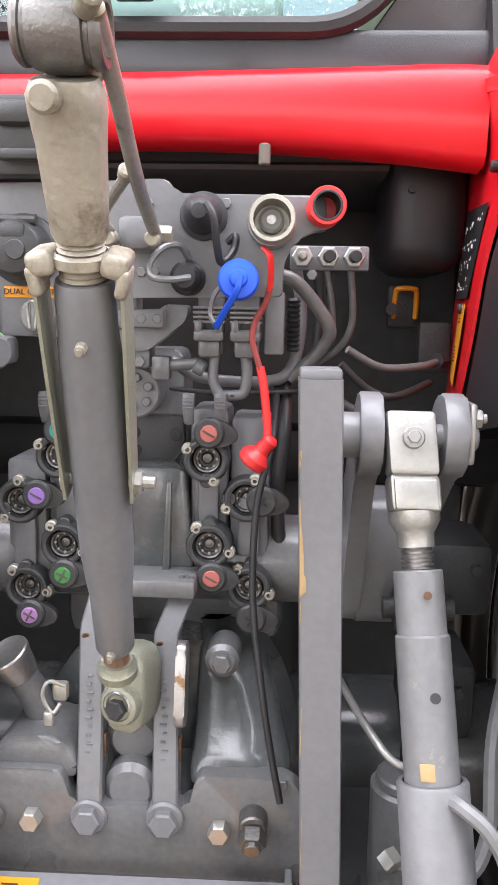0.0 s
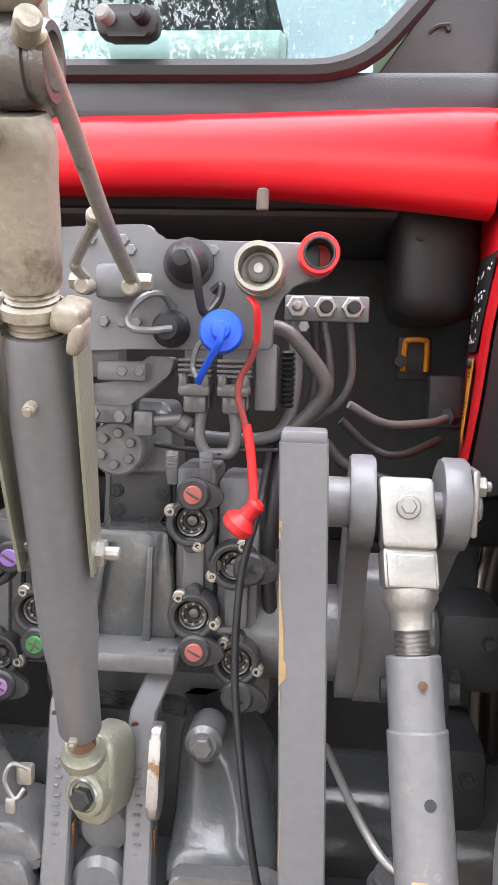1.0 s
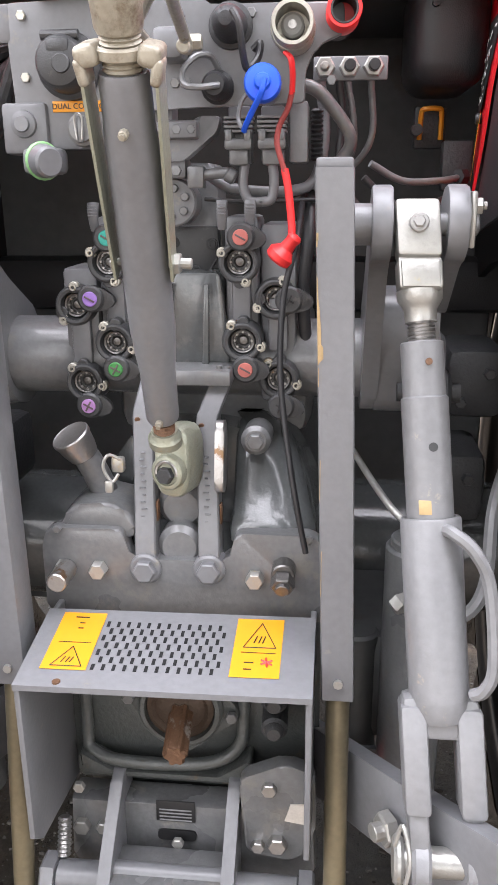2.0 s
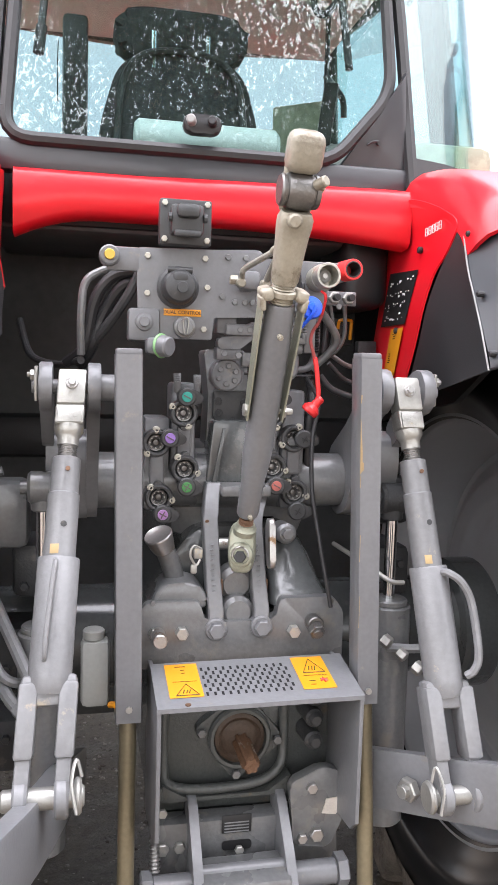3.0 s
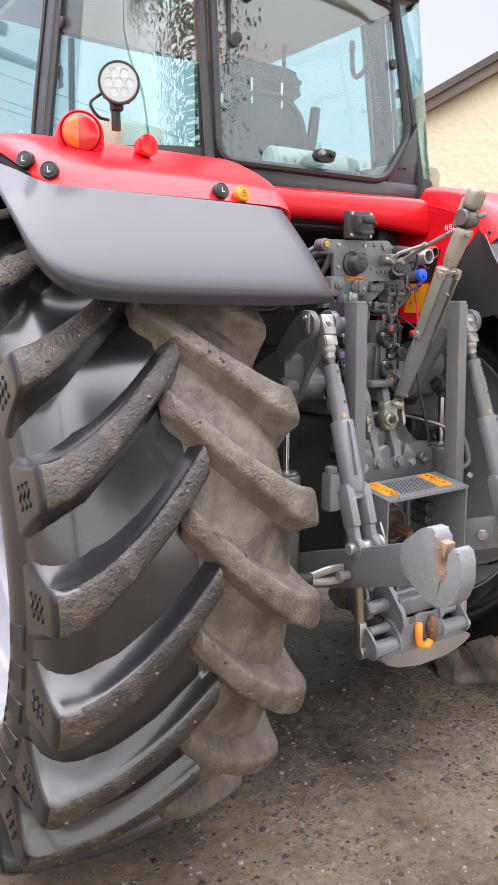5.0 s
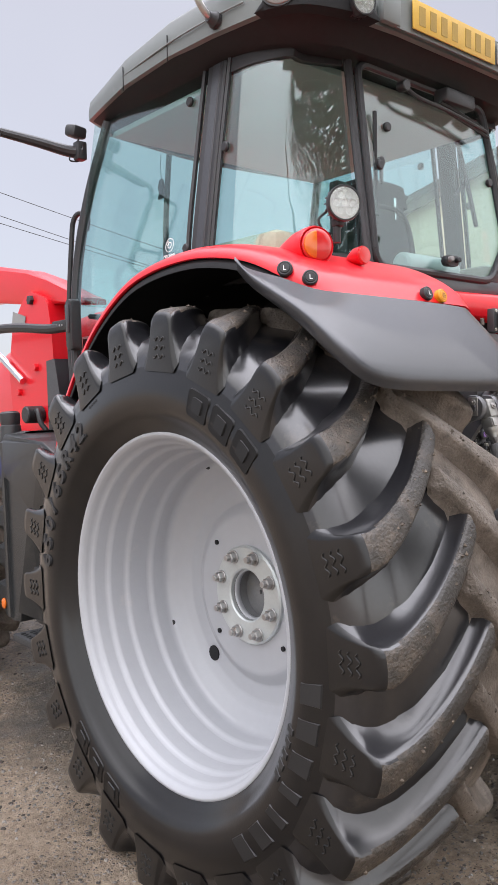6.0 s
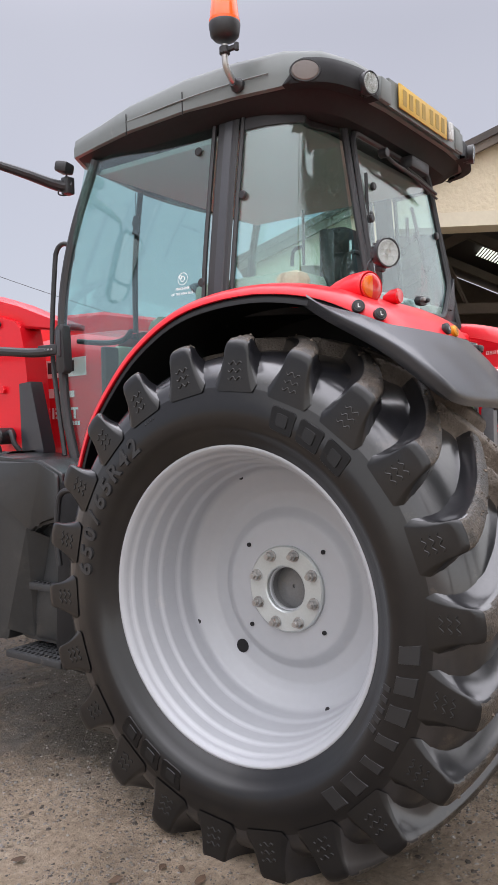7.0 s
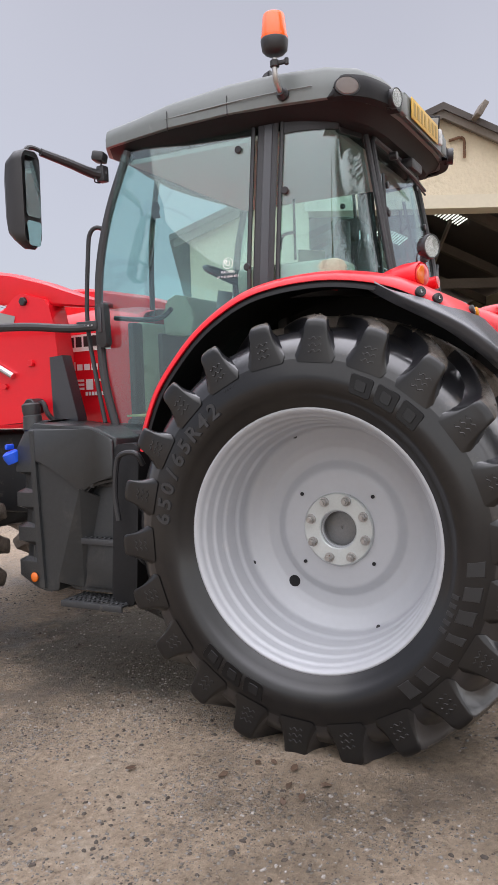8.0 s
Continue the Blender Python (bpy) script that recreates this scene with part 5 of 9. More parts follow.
def make_rear_panel():
    bm = B()
    n = 26
    rows = []
    for i in range(n + 1):
        t = i / n
        x = -0.455 + t * (0.420 + 0.455)
        edge = max(0, (t - 0.86) / 0.14)
        zt = 1.974 - 0.004 * edge ** 3
        zb = 1.882 - 0.036 * max(0, (t - 0.45) / 0.55) ** 2 - 0.045 * max(0, (0.2 - t) / 0.2) ** 2
        y = -0.155 - 0.055 * max(0, (t - 0.3) / 0.7) ** 1.5
        rows.append([(x, y + 0.06, zt + 0.006), (x, y + 0.012, zt + 0.003), (x, y, zt - 0.012), (x, y - 0.004, (zt + zb) / 2), (x, y, zb + 0.012), (x, y + 0.010, zb), (x, y + 0.05, zb - 0.004)])
    sheet(bm, rows, 0.004)
    p = part("rear_panel", bm, RED, tractor, "glossy red panel below the rear window", 50)
    bm = B()
    bars(bm, [(0, 0, .004, .010), (.005, -.002, .009, .004), (.010, 0, .014, .008)], (0.036, -0.163, 1.905), (1, 0, 0), (0, 0, 1), 0.001)
    part("scuff", bm, WHITE, p, "small white scuff")
    # side panels inside the wings
    for f, tag in ((lambda v: Vector(mx(v)), "R"), (lambda v: Vector(v), "L")):
        bm = B()
        out, inn = SIDE_OUT, SIDE_IN if tag == "R" else [(x + 0.02, min(y, -0.14), z) for x, y, z in SIDE_IN]
        if tag == "L":
            out, inn = out[:8], inn[:8]
        cols = []
        for o, i in zip(*[smooth_path([Vector(q) for q in r], 4) for r in (out, inn)]):
            cols.append([f(o), f(o * 0.5 + i * 0.5), f(i * 0.9 + o * 0.1), f(i)])
        sheet(bm, cols, 0.004)
        part("side_panel", bm, RED, p, "red inner mudguard panel", 50)
    return p


rear_panel = make_rear_panel()

# dark back wall ahead of the linkage, carried low to stand in for shade
bm = B()
box(bm, (MID, 0.42, 1.22), (1.16, 0.06, 1.40), 0.02)
box(bm, (MID, 0.20, 1.885), (0.98, 0.5, 0.05), 0.02)
part("bulkhead", bm, VOID, tractor, "dark wall standing for the shaded cavity under the cab")


# ---------------------------------------------------------------- gearbox, axle and lift shaft
bm = B()
box(bm, (0.0, -0.05, 0.86), (0.34, 0.80, 0.44), 0.03)
prism(bm, rounded([(-0.17, 1.02), (0.19, 1.02), (0.185, 1.11), (0.135, 1.20), (0.06, 1.235), (-0.08, 1.235), (-0.15, 1.14)], 0.03), "y", -0.345, 0.30, 0.012)
cyl(bm, (-0.72, 0, AX), (0.66, 0, AX), 0.125, n=28)
cyl(bm, (-0.80, 0, AX), (-0.70, 0, AX), 0.17, n=28, bev=0.01)
cyl(bm, (0.64, 0, AX), (0.74, 0, AX), 0.17, n=28, bev=0.01)
axle = part("rear_axle", bm, OILY_CAST, tractor, "dark grey cast rear axle and gearbox")
bm = B()
outline = rounded([(-0.20, 0.985), (0.205, 0.985), (0.205, 1.085), (0.185, 1.115), (0.075, 1.115), (0.065, 1.072), (-0.072, 1.072), (-0.085, 1.115), (-0.19, 1.115), (-0.20, 1.09)], 0.010)
prism(bm, outline, "y", -0.468, -0.440, 0.004)
part("rear_flange", bm, CAST, axle, "notched rear flange plate")
for x, z in ((-0.119, 1.055), (-0.17, 1.055), (0.102, 1.050), (0.175, 1.112), (-0.175, 1.115)):
    bm = B()
    r = 0.013 if z < 1.1 else 0.006
    hexnut(bm, (x, -0.468, z), (0, -1, 0), r, r * 1.2)
    part("flange_bolt", bm, ZINC if z < 1.1 else CAST, axle)
bm = B()
cyl(bm, (0.142, -0.455, 1.068), (0.142, -0.492, 1.066), 0.0165, n=18, bev=0.002)
hexnut(bm, (0.142, -0.490, 1.060), (0, -1, -0.35), 0.0165, 0.016, 0.010, 0.006)
part("drain_fitting", bm, DARKSTEEL, axle, "tarnished steel union")
bm = B()
cyl(bm, (-0.165, -0.47, 1.055), (-0.165, -0.52, 1.055), 0.014, n=12, bev=0.002)
part("drain_fitting", bm, STEEL, axle)
bm = B()
rows = []
for z, x0, x1, y in ((1.095, 0.062, 0.186, -0.452), (1.112, 0.063, 0.184, -0.450), (1.126, 0.064, 0.178, -0.430), (1.150, 0.064, 0.172, -0.405), (1.185, 0.064, 0.158, -0.390), (1.215, 0.064, 0.140, -0.372), (1.236, 0.064, 0.120, -0.345), (1.245, 0.064, 0.100, -0.31)):
    rows.append([(x0, -0.28, z), (x0, y + 0.02, z), (x0 + 0.006, y + 0.004, z), (x0 + 0.02, y, z), (x1 - 0.04, y + 0.002, z), (x1 - 0.014, y + 0.014, z), (x1 - 0.002, y + 0.036, z), (x1, y + 0.07, z), (x1 + 0.01, -0.28, z)])
sheet(bm, rows)
bm.faces.new([v for v in bm.verts][-9:])
part("cover_plate", bm, OILY_CAST, axle, "sloping glossy dark casting", 60)
bm = B()
prism(bm, rounded([(-0.185, 1.095), (-0.066, 1.095), (-0.070, 1.130), (-0.100, 1.150), (-0.160, 1.145)], 0.015, 3), "y", -0.455, -0.36, 0.008)
part("cover_plate", bm, CAST, axle)
bm = B()
cyl(bm, (-0.006, -0.455, 1.085), (-0.006, -0.41, 1.085), 0.032, n=20, bev=0.008)
cyl(bm, (-0.006, -0.43, 1.135), (-0.006, -0.38, 1.140), 0.036, n=20, bev=0.010)
part("casting_boss", bm, CAST, axle)
bm = B()
cyl(bm, (0.098, -0.415, 1.232), (0.098, -0.35, 1.228), 0.021, n=20, bev=0.006)
hexnut(bm, (0.098, -0.415, 1.232), (0, -1, 0), 0.012, 0.009)
part("casting_boss", bm, CAST, axle)
# lift shaft and lift arms
bm = B()
cyl(bm, (-0.34, -0.285, 1.325), (0.33, -0.285, 1.325), 0.058, n=28, bev=0.006)
cyl(bm, (0.33, -0.285, 1.325), (0.362, -0.285, 1.325), 0.040, n=24, bev=0.006)
box(bm, (0.02, -0.20, 1.30), (0.30, 0.18, 0.20), 0.03)
shaft = part("lift_shaft", bm, CAST, tractor, "grey cast lift shaft")
for i, f in enumerate((lambda v: Vector(v), lambda v: Vector((-0.035 - v[0], v[1] + 0.013, v[2] - 0.004)))):
    bm = B()
    arm = [(-0.20, 1.285), (-0.22, 1.385), (-0.33, 1.45), (-0.455, 1.555), (-0.495, 1.572), (-0.532, 1.558), (-0.545, 1.52), (-0.525, 1.488), (-0.48, 1.478), (-0.40, 1.36), (-0.345, 1.265), (-0.28, 1.245)]
    arm = rounded(arm, 0.02, 3)
    for x0, x1 in ((0.242, 0.265), ):
        a = [bm.verts.new(f((x0, y, z))) for y, z in arm]
        b = [bm.verts.new(f((x1, y, z))) for y, z in arm]
        fs = [bm.faces.new(a), bm.faces.new(b[::-1])]
        for k in range(len(a)):
            j = (k + 1) % len(a)
            bm.faces.new((a[k], b[k], b[j], a[j]))
        bmesh.ops.bevel(bm, geom=[e for q in fs for e in q.edges], offset=0.0022, segments=1, affect="EDGES")
    la = part("lift_arm", bm, GREY, tractor, "grey forged lift arm")
    bm = B()
    ear = rounded([(-0.34, 1.44), (-0.455, 1.555), (-0.495, 1.572), (-0.532, 1.558), (-0.545, 1.52), (-0.525, 1.488), (-0.48, 1.478), (-0.38, 1.40)], 0.02, 3)
    a = [bm.verts.new(f((0.326, y, z))) for y, z in ear]
    b = [bm.verts.new(f((0.349, y, z))) for y, z in ear]
    fs = [bm.faces.new(a), bm.faces.new(b[::-1])]
    for k in range(len(a)):
        j = (k + 1) % len(a)
        bm.faces.new((a[k], b[k], b[j], a[j]))
    bmesh.ops.bevel(bm, geom=[e for q in fs for e in q.edges], offset=0.0022, segments=1, affect="EDGES")
    web = rounded([(-0.20, 1.285), (-0.22, 1.385), (-0.33, 1.44), (-0.385, 1.425), (-0.39, 1.36), (-0.345, 1.262), (-0.28, 1.243)], 0.02, 3)
    a = [bm.verts.new(f((0.262, y, z))) for y, z in web]
    b = [bm.verts.new(f((0.342, y, z))) for y, z in web]
    bm.faces.new(a)
    bm.faces.new(b[::-1])
    for k in range(len(a)):
        j = (k + 1) % len(a)
        bm.faces.new((a[k], b[k], b[j], a[j]))
    part("arm_ear", bm, GREY, la)
    bm = B()
    cyl(bm, f((0.205, -0.508, 1.525)), f((0.244, -0.508, 1.525)), 0.0235, n=22, bev=0.002)
    cyl(bm, f((0.24, -0.508, 1.525)), f((0.362, -0.508, 1.525)), 0.013, n=14, bev=0.002)
    part("arm_pin", bm, LIGHTGREY, la)
    bm = B()
    box(bm, f((0.354, -0.505, 1.530)), (0.007, 0.038, 0.062), 0.003)
    hexnut(bm, f((0.357, -0.51, 1.545)), (f((1, 0, 0)) - f((0, 0, 0))), 0.010, 0.008, 0.005, 0.005)
    part("pin_keeper", bm, ZINC, la, "zinc pin keeper plate")


# ---------------------------------------------------------------- lift rods
def make_lift_rod(top, low, sx, handle):
    top, low = Vector(top), Vector(low)
    d = (low - top).normalized()
    side = Vector((1, 0, 0))
    out = d.cross(side).normalized()
    if out.y > 0:
        out = -out
    rot = Matrix((side, out, d)).transposed()
    P = lambda k, o=0.0, s=0.0: top + d * k + out * o + side * s
    L = (low - top).length
    bm = B()
    K0, K1 = L * 0.455, L * 0.735          # ends of the sleeve
    cyl(bm, P(0.136, 0.010), P(0.245, 0.010), 0.0245, n=28, bev=0.0015)
    cyl(bm, P(0.198, 0.010), P(K0 + 0.05, 0.010), 0.0268, n=28, bev=0.002)
    rod = part("lift_rod", bm, LIGHTGREY, tractor, "light grey painted adjustable lift rod")
    bm = B()
    box(bm, P(0.012, 0.018), (0.049, 0.045, 0.064), 0.005, rot)
    part("clevis_head", bm, ZINC, rod, "bright zinc plated clevis")
    bm = B()
    box(bm, P(0.061, 0.014), (0.050, 0.044, 0.038), 0.006, rot)
    box(bm, P(0.063, 0.036), (0.042, 0.006, 0.030), 0.002, rot)
    lathe(bm, [(-0.006, 0.026), (0.004, 0.0255), (0.012, 0.021), (0.016, 0.0185), (0.030, 0.0180)], P(0.084, 0.012), d, 22)
    part("clevis_neck", bm, ZINC, rod, "zinc plated swivel neck")
    bm = B()
    cyl(bm, P(0.008, 0.038), P(0.008, 0.046), 0.011, n=16, bev=0.001)
    hexnut(bm, P(0.008, 0.045), out, 0.007, 0.006)
    part("grease_nipple", bm, STEEL, rod)
    bm = B()
    for k in range(8):
        lathe(bm, [(0, 0.0135), (0.0020, 0.0162), (0.0042, 0.0135)], P(0.112 + k * 0.0042, 0.012), d, 18)
    part("thread", bm, STEEL, rod, "greasy bare thread")
    bm = B()
    pipe(bm, P(K1, 0.006), P(K0, 0.010), 0.0345, 0.0285, 28)
    lathe(bm, [(0, 0.0345), (0.015, 0.034), (0.03, 0.028)], P(K1 - 0.004, 0.006), d, 24)
    part("outer_sleeve", bm, LIGHTGREY, rod)
    bm = B()
    box(bm, P(K0 - 0.012, 0.0362, -0.008), (0.014, 0.0012, 0.016), 0.0004, rot)
    part("adjuster_tag", bm, bpy.data.materials.get("ochre_tag") or material("ochre_tag", (0.38, 0.27, 0.13), 0.6, var=0.2, scale=60), rod, "small ochre paper tag")
    bm = B()
    box(bm, P(L * 0.765, 0.006), (0.088, 0.040, 0.050), 0.010, rot)
    for s in (-1, 1):
        box(bm, P(L * 0.83, 0.006, s * 0.031), (0.030, 0.050, L * 0.17), 0.006, rot)
        box(bm, P(L * 0.93, 0.004, s * 0.031), (0.024, 0.040, L * 0.14), 0.006, rot)
        cyl(bm, P(L, 0.004, s * 0.020), P(L, 0.004, s * 0.042), 0.032, n=20, bev=0.004)
    part("fork", bm, LIGHTGREY, rod, "worn grey fork end")
    bm = B()
    cyl(bm, P(L, 0.002, -0.060), P(L, 0.002, 0.066), 0.017, n=16, bev=0.003)
    cyl(bm, P(L, 0.002, 0.05 * sx), P(L, 0.002, 0.062 * sx), 0.028, n=18, bev=0.004)
    tube(bm, [P(L - 0.03, 0.03, 0.06 * sx), P(L - 0.055, 0.035, 0.05 * sx), P(L - 0.02, 0.045, 0.045 * sx), P(L + 0.022, 0.04, 0.055 * sx)], 0.0028, 6)
    part("lower_pin", bm, ZINC, rod, "plated pin with spring clip")
    for k, sgn in ((0.16, 0.3), (0.255, 0.6)):
        bm = B()
        cyl(bm, P(k, 0.0372, 0.004), P(k, 0.0300, 0.004), 0.0052 if k > 0.2 else 0.004, n=12)
        part("rod_hole", bm, RUST if k < 0.2 else DARK, rod)
    if handle:
        bm = B()
        tube(bm, [P(K0 + 0.012, 0.036, 0.012), P(K0 + 0.014, 0.050, 0.020), P(K0 + 0.032, 0.056, 0.040), P(K0 + 0.07, 0.052, 0.055), P(K1 - 0.05, 0.048, 0.056), P(K1 - 0.02, 0.042, 0.046), P(K1 - 0.010, 0.032, 0.034)], 0.0075, 8)
        part("crank_handle", bm, LIGHTGREY, rod)
    else:
        bm = B()
        tube(bm, [P(K0 + 0.008, 0.034, -0.004), P(K0 + 0.012, 0.047, -0.004), P(K0 + 0.04, 0.050, -0.006), P(K1 - 0.06, 0.048, -0.010), P(K1 - 0.03, 0.042, -0.010), P(K1 - 0.024, 0.030, -0.010)], 0.0042, 8)
        part("crank_handle", bm, LIGHTGREY, rod)
        bm = B()
        box(bm, P((K0 + K1) / 2 + 0.02, 0.0352, 0.006), (0.006, 0.004, (K1 - K0) * 0.62), 0.001, rot)
        part("sleeve_slot", bm, BLACK, rod, "dark slot in the sleeve")
    return rod


make_lift_rod((0.292, -0.500, 1.524), (0.347, -0.712, 0.822), -1, True)
make_lift_rod((-0.327, -0.487, 1.520), (-0.368, -0.745, 0.895), 1, False)


# ---------------------------------------------------------------- lower links
def make_lower_link(pts, claw):
    pts = [Vector(p) for p in pts]
    bm = B()
    rows = []
    for i, p in enumerate(smooth_path(pts, 3)):
        h = 0.050 + 0.008 * min(i, 4) / 4
        rows.append([p + Vector(q) for q in ((-0.016, 0, -h), (0.016, 0, -h), (0.018, 0, -h * 0.9), (0.018, 0, h * 0.9), (0.016, 0, h), (-0.016, 0, h), (-0.018, 0, h * 0.9), (-0.018, 0, -h * 0.9))])
    sheet(bm, rows, 0, True)
    bm.faces.new([v for v in bm.verts][:8])
    bm.faces.new([v for v in bm.verts][-8:])
    link = part("lower_link", bm, GREY, tractor, "grey lower link arm with hooked end")
    e = pts[-1]
    bm = B()
    poly = [(0.10, 0.04), (0.05, 0.080), (0.020, 0.105), (-0.015, 0.118), (-0.040, 0.104), (-0.046, 0.070), (-0.044, 0.030), (-0.050, 0.0), (-0.058, -0.022), (-0.068, -0.028), (-0.077, -0.014), (-0.083, 0.020), (-0.086, 0.066), (-0.118, 0.078), (-0.134, 0.03), (-0.134, -0.03), (-0.114, -0.084), (-0.078, -0.114), (-0.036, -0.118), (0.03, -0.090), (0.10, -0.04)]
    prism(bm, rounded([(e.y + 0.84 * y, e.z + 0.84 * z) for y, z in poly], 0.012, 4), "x", e.x - 0.027, e.x + 0.027, 0.009)
    part("claw", bm, material("worn_grey_casting", (0.185, 0.188, 0.195), 0.45, var=0.35, scale=25, bump=0.4, bscale=90, wear=(0.25, 0.19, 0.15), wear_at=0.56, wear_scale=8, wear_soft=0.10), link, "worn grey casting with rusty jaw")
    bm = B()
    jaw = [(-0.041, 0.062), (-0.040, 0.030), (-0.046, -0.002), (-0.055, -0.025), (-0.068, -0.032), (-0.080, -0.017), (-0.085, 0.006), (-0.080, 0.006), (-0.074, -0.010), (-0.067, -0.021), (-0.061, -0.016), (-0.054, 0.004), (-0.049, 0.030), (-0.050, 0.062)]
    prism(bm, [(e.y + 0.84 * y, e.z + 0.84 * z) for y, z in jaw], "x", e.x - 0.0285, e.x + 0.0285)
    part("jaw_face", bm, PALE_RUST, link, "bare rusty jaw face")
    bm = B()
    box(bm, e + Vector((0.0, -0.042, 0.046)), (0.034, 0.028, 0.040), 0.005, Euler((0.15, 0, 0)).to_matrix())
    part("claw_latch", bm, PALE_RUST, link, "rusty claw latch")
    return link


linkL = make_lower_link([(-0.31, -0.12, 0.62), (-0.34, -0.40, 0.725), (-0.385, -0.745, 0.835), (-0.438, -1.07, 0.946)], True)
linkR = make_lower_link([(0.10, -0.30, 0.70), (0.155, -0.40, 0.735), (0.335, -0.665, 0.812), (0.45, -0.82, 0.857), (0.60, -1.02, 0.915)], True)
for p in ((0.285, -0.635, 0.800), (0.465, -0.89, 0.872)):
    bm = B()
    hexnut(bm, (p[0] + 0.005, p[1] - 0.005, p[2]), (-0.9, -0.45, 0), 0.022, 0.016, 0.012, 0.012)
    part("link_bolt", bm, ZINC, linkR)
bm = B()
for z in (-0.017, 0.017):
    tube(bm, [(-0.41, -0.705, 0.812 + z), (-0.46, -0.70, 0.812 + z), (-0.515, -0.68, 0.805 + z * 0.4)], 0.008, 8, 4, 1.5)
cyl(bm, (-0.405, -0.725, 0.812), (-0.44, -0.72, 0.812), 0.014, n=12)
part("stabiliser", bm, ZINC, linkL, "zinc plated stabiliser clevis")
bm = B()
cyl(bm, (-0.505, -0.685, 0.806), (-0.63, -0.60, 0.80), 0.020, n=14, bev=0.003)
part("stabiliser_rod", bm, DARK, linkL)


# ---------------------------------------------------------------- guide posts of the pick-up hitch
for (xa, xb, y0, z0, z1, w) in ((0.1995, 0.2185, -0.565, 0.942, 1.586, 0.0208), (-0.2315, -0.2235, -0.545, 0.925, 1.581, 0.0235)):
    bm = B()
    rows = []
    for z, x in ((z0, xb), (z1, xa)):
        rows.append([(x + a * w, y0 + b, z) for a, b in ((-1, 0.026), (-0.93, 0.03), (0.93, 0.03), (1, 0.026), (1, -0.018), (0.93, -0.022), (-0.93, -0.022), (-1, -0.018))])
    sheet(bm, rows, 0, True)
    bm.faces.new([v for v in bm.verts][:8])
    bm.faces.new([v for v in bm.verts][8:])
    post = part("guide_post", bm, GREY, tractor, "grey square tube with chipped edges")
    bm = B()
    box(bm, (xa, y0 + 0.004, z1 + 0.004), (w * 1.9, 0.046, 0.012), 0.003)
    part("post_cap", bm, GREY, post)
    bm = B()
    cyl(bm, (xb, y0 - 0.020, z0 + 0.026), (xb, y0 - 0.027, z0 + 0.026), 0.006, n=8)
    part("post_rivet", bm, ZINC, post)
    bm = B()
    cyl(bm, (xb, y0 + 0.004, z0 + 0.05), (xb + (0.004 if xb > 0 else -0.004), y0 - 0.05, 0.50), 0.0155, n=16)
    part("guide_rod", bm, material("greasy_rod", (0.20, 0.17, 0.11), 0.35, metal=0.5, var=0.3, scale=30) if "greasy_rod" not in bpy.data.materials else bpy.data.materials["greasy_rod"], post, "greasy brown steel rod")
    bm = B()
    box(bm, (xb + (0.006 if xb > 0 else -0.006), y0 - 0.052, 0.53), (0.030, 0.022, 0.11), 0.005)
    cyl(bm, (xb - 0.02, y0 - 0.055, 0.485), (xb + 0.03, y0 - 0.055, 0.485), 0.022, n=16, bev=0.003)
    part("rod_end", bm, STEEL, post)
    if xa > 0:
        primer = material("ochre_primer", (0.36, 0.25, 0.12), 0.7, var=0.3, scale=60)
        chips = [(1.512, .008, .0022), (1.505, .010, .0012), (1.352, .022, .0008), (1.215, .05, .0006), (1.09, .06, .0005)]
        ragged = [(0, 1.478), (0.0012, 1.470), (0.0016, 1.450), (0.0030, 1.436), (0.0042, 1.412), (0.0040, 1.400), (0.0062, 1.397), (0.0064, 1.384), (0.0022, 1.380), (0, 1.376)]
        bm = B()
        prism(bm, [(xb + (xa - xb) * (z - z0) / (z1 - z0) - w * 0.97 + dx, z) for dx, z in ragged], "y", y0 - 0.0228, y0 - 0.0221)
        part("paint_chip", bm, primer, post, "ragged chip showing ochre primer")
        for z, h, cw in chips:
            bm = B()
            bars(bm, [(0, 0, cw, h)], (xb + (xa - xb) * (z - z0) / (z1 - z0) - w * 0.97, y0 - 0.0224, z), (1, 0, 0), (0, 0, 1), 0.0006)
            part("paint_chip", bm, primer, post, "chipped paint showing ochre primer")


# ---------------------------------------------------------------- power take-off guard
bm = B()
gt = [(-0.182, -0.505, 1.009), (0.188, -0.505, 1.013), (0.188, -0.652, 0.988), (-0.182, -0.652, 0.984)]
a = [bm.verts.new(p) for p in gt]
b = [bm.verts.new((p[0], p[1], p[2] - 0.008)) for p in gt]
bm.faces.new(a)
bm.faces.new(b[::-1])
for i in range(4):
    bm.faces.new((a[i], b[i], b[(i + 1) % 4], a[(i + 1) % 4]))
guard = part("pto_guard", bm, GREY, tractor, "grey pressed steel guard over the drive shaft")
for x0, x1, t in ((-0.182, -0.174, "L"), (0.180, 0.188, "R")):
    bm = B()
    prism(bm, [(-0.455, 1.003), (-0.505, 1.003), (-0.650, 0.979), (-0.648, 0.745), (-0.62, 0.72), (-0.455, 0.70)], "x", x0, x1, 0.002)
    part("guard_side", bm, GREY, guard)


def on_guard(x, k, h=0.0006):
    """A place on the guard's top: k from 0 at its back to 1 at its lip."""
    t = (x + 0.182) / 0.370
    return Vector((x, -0.505 - 0.147 * k, 1.009 + 0.004 * t - 0.025 * k + h))


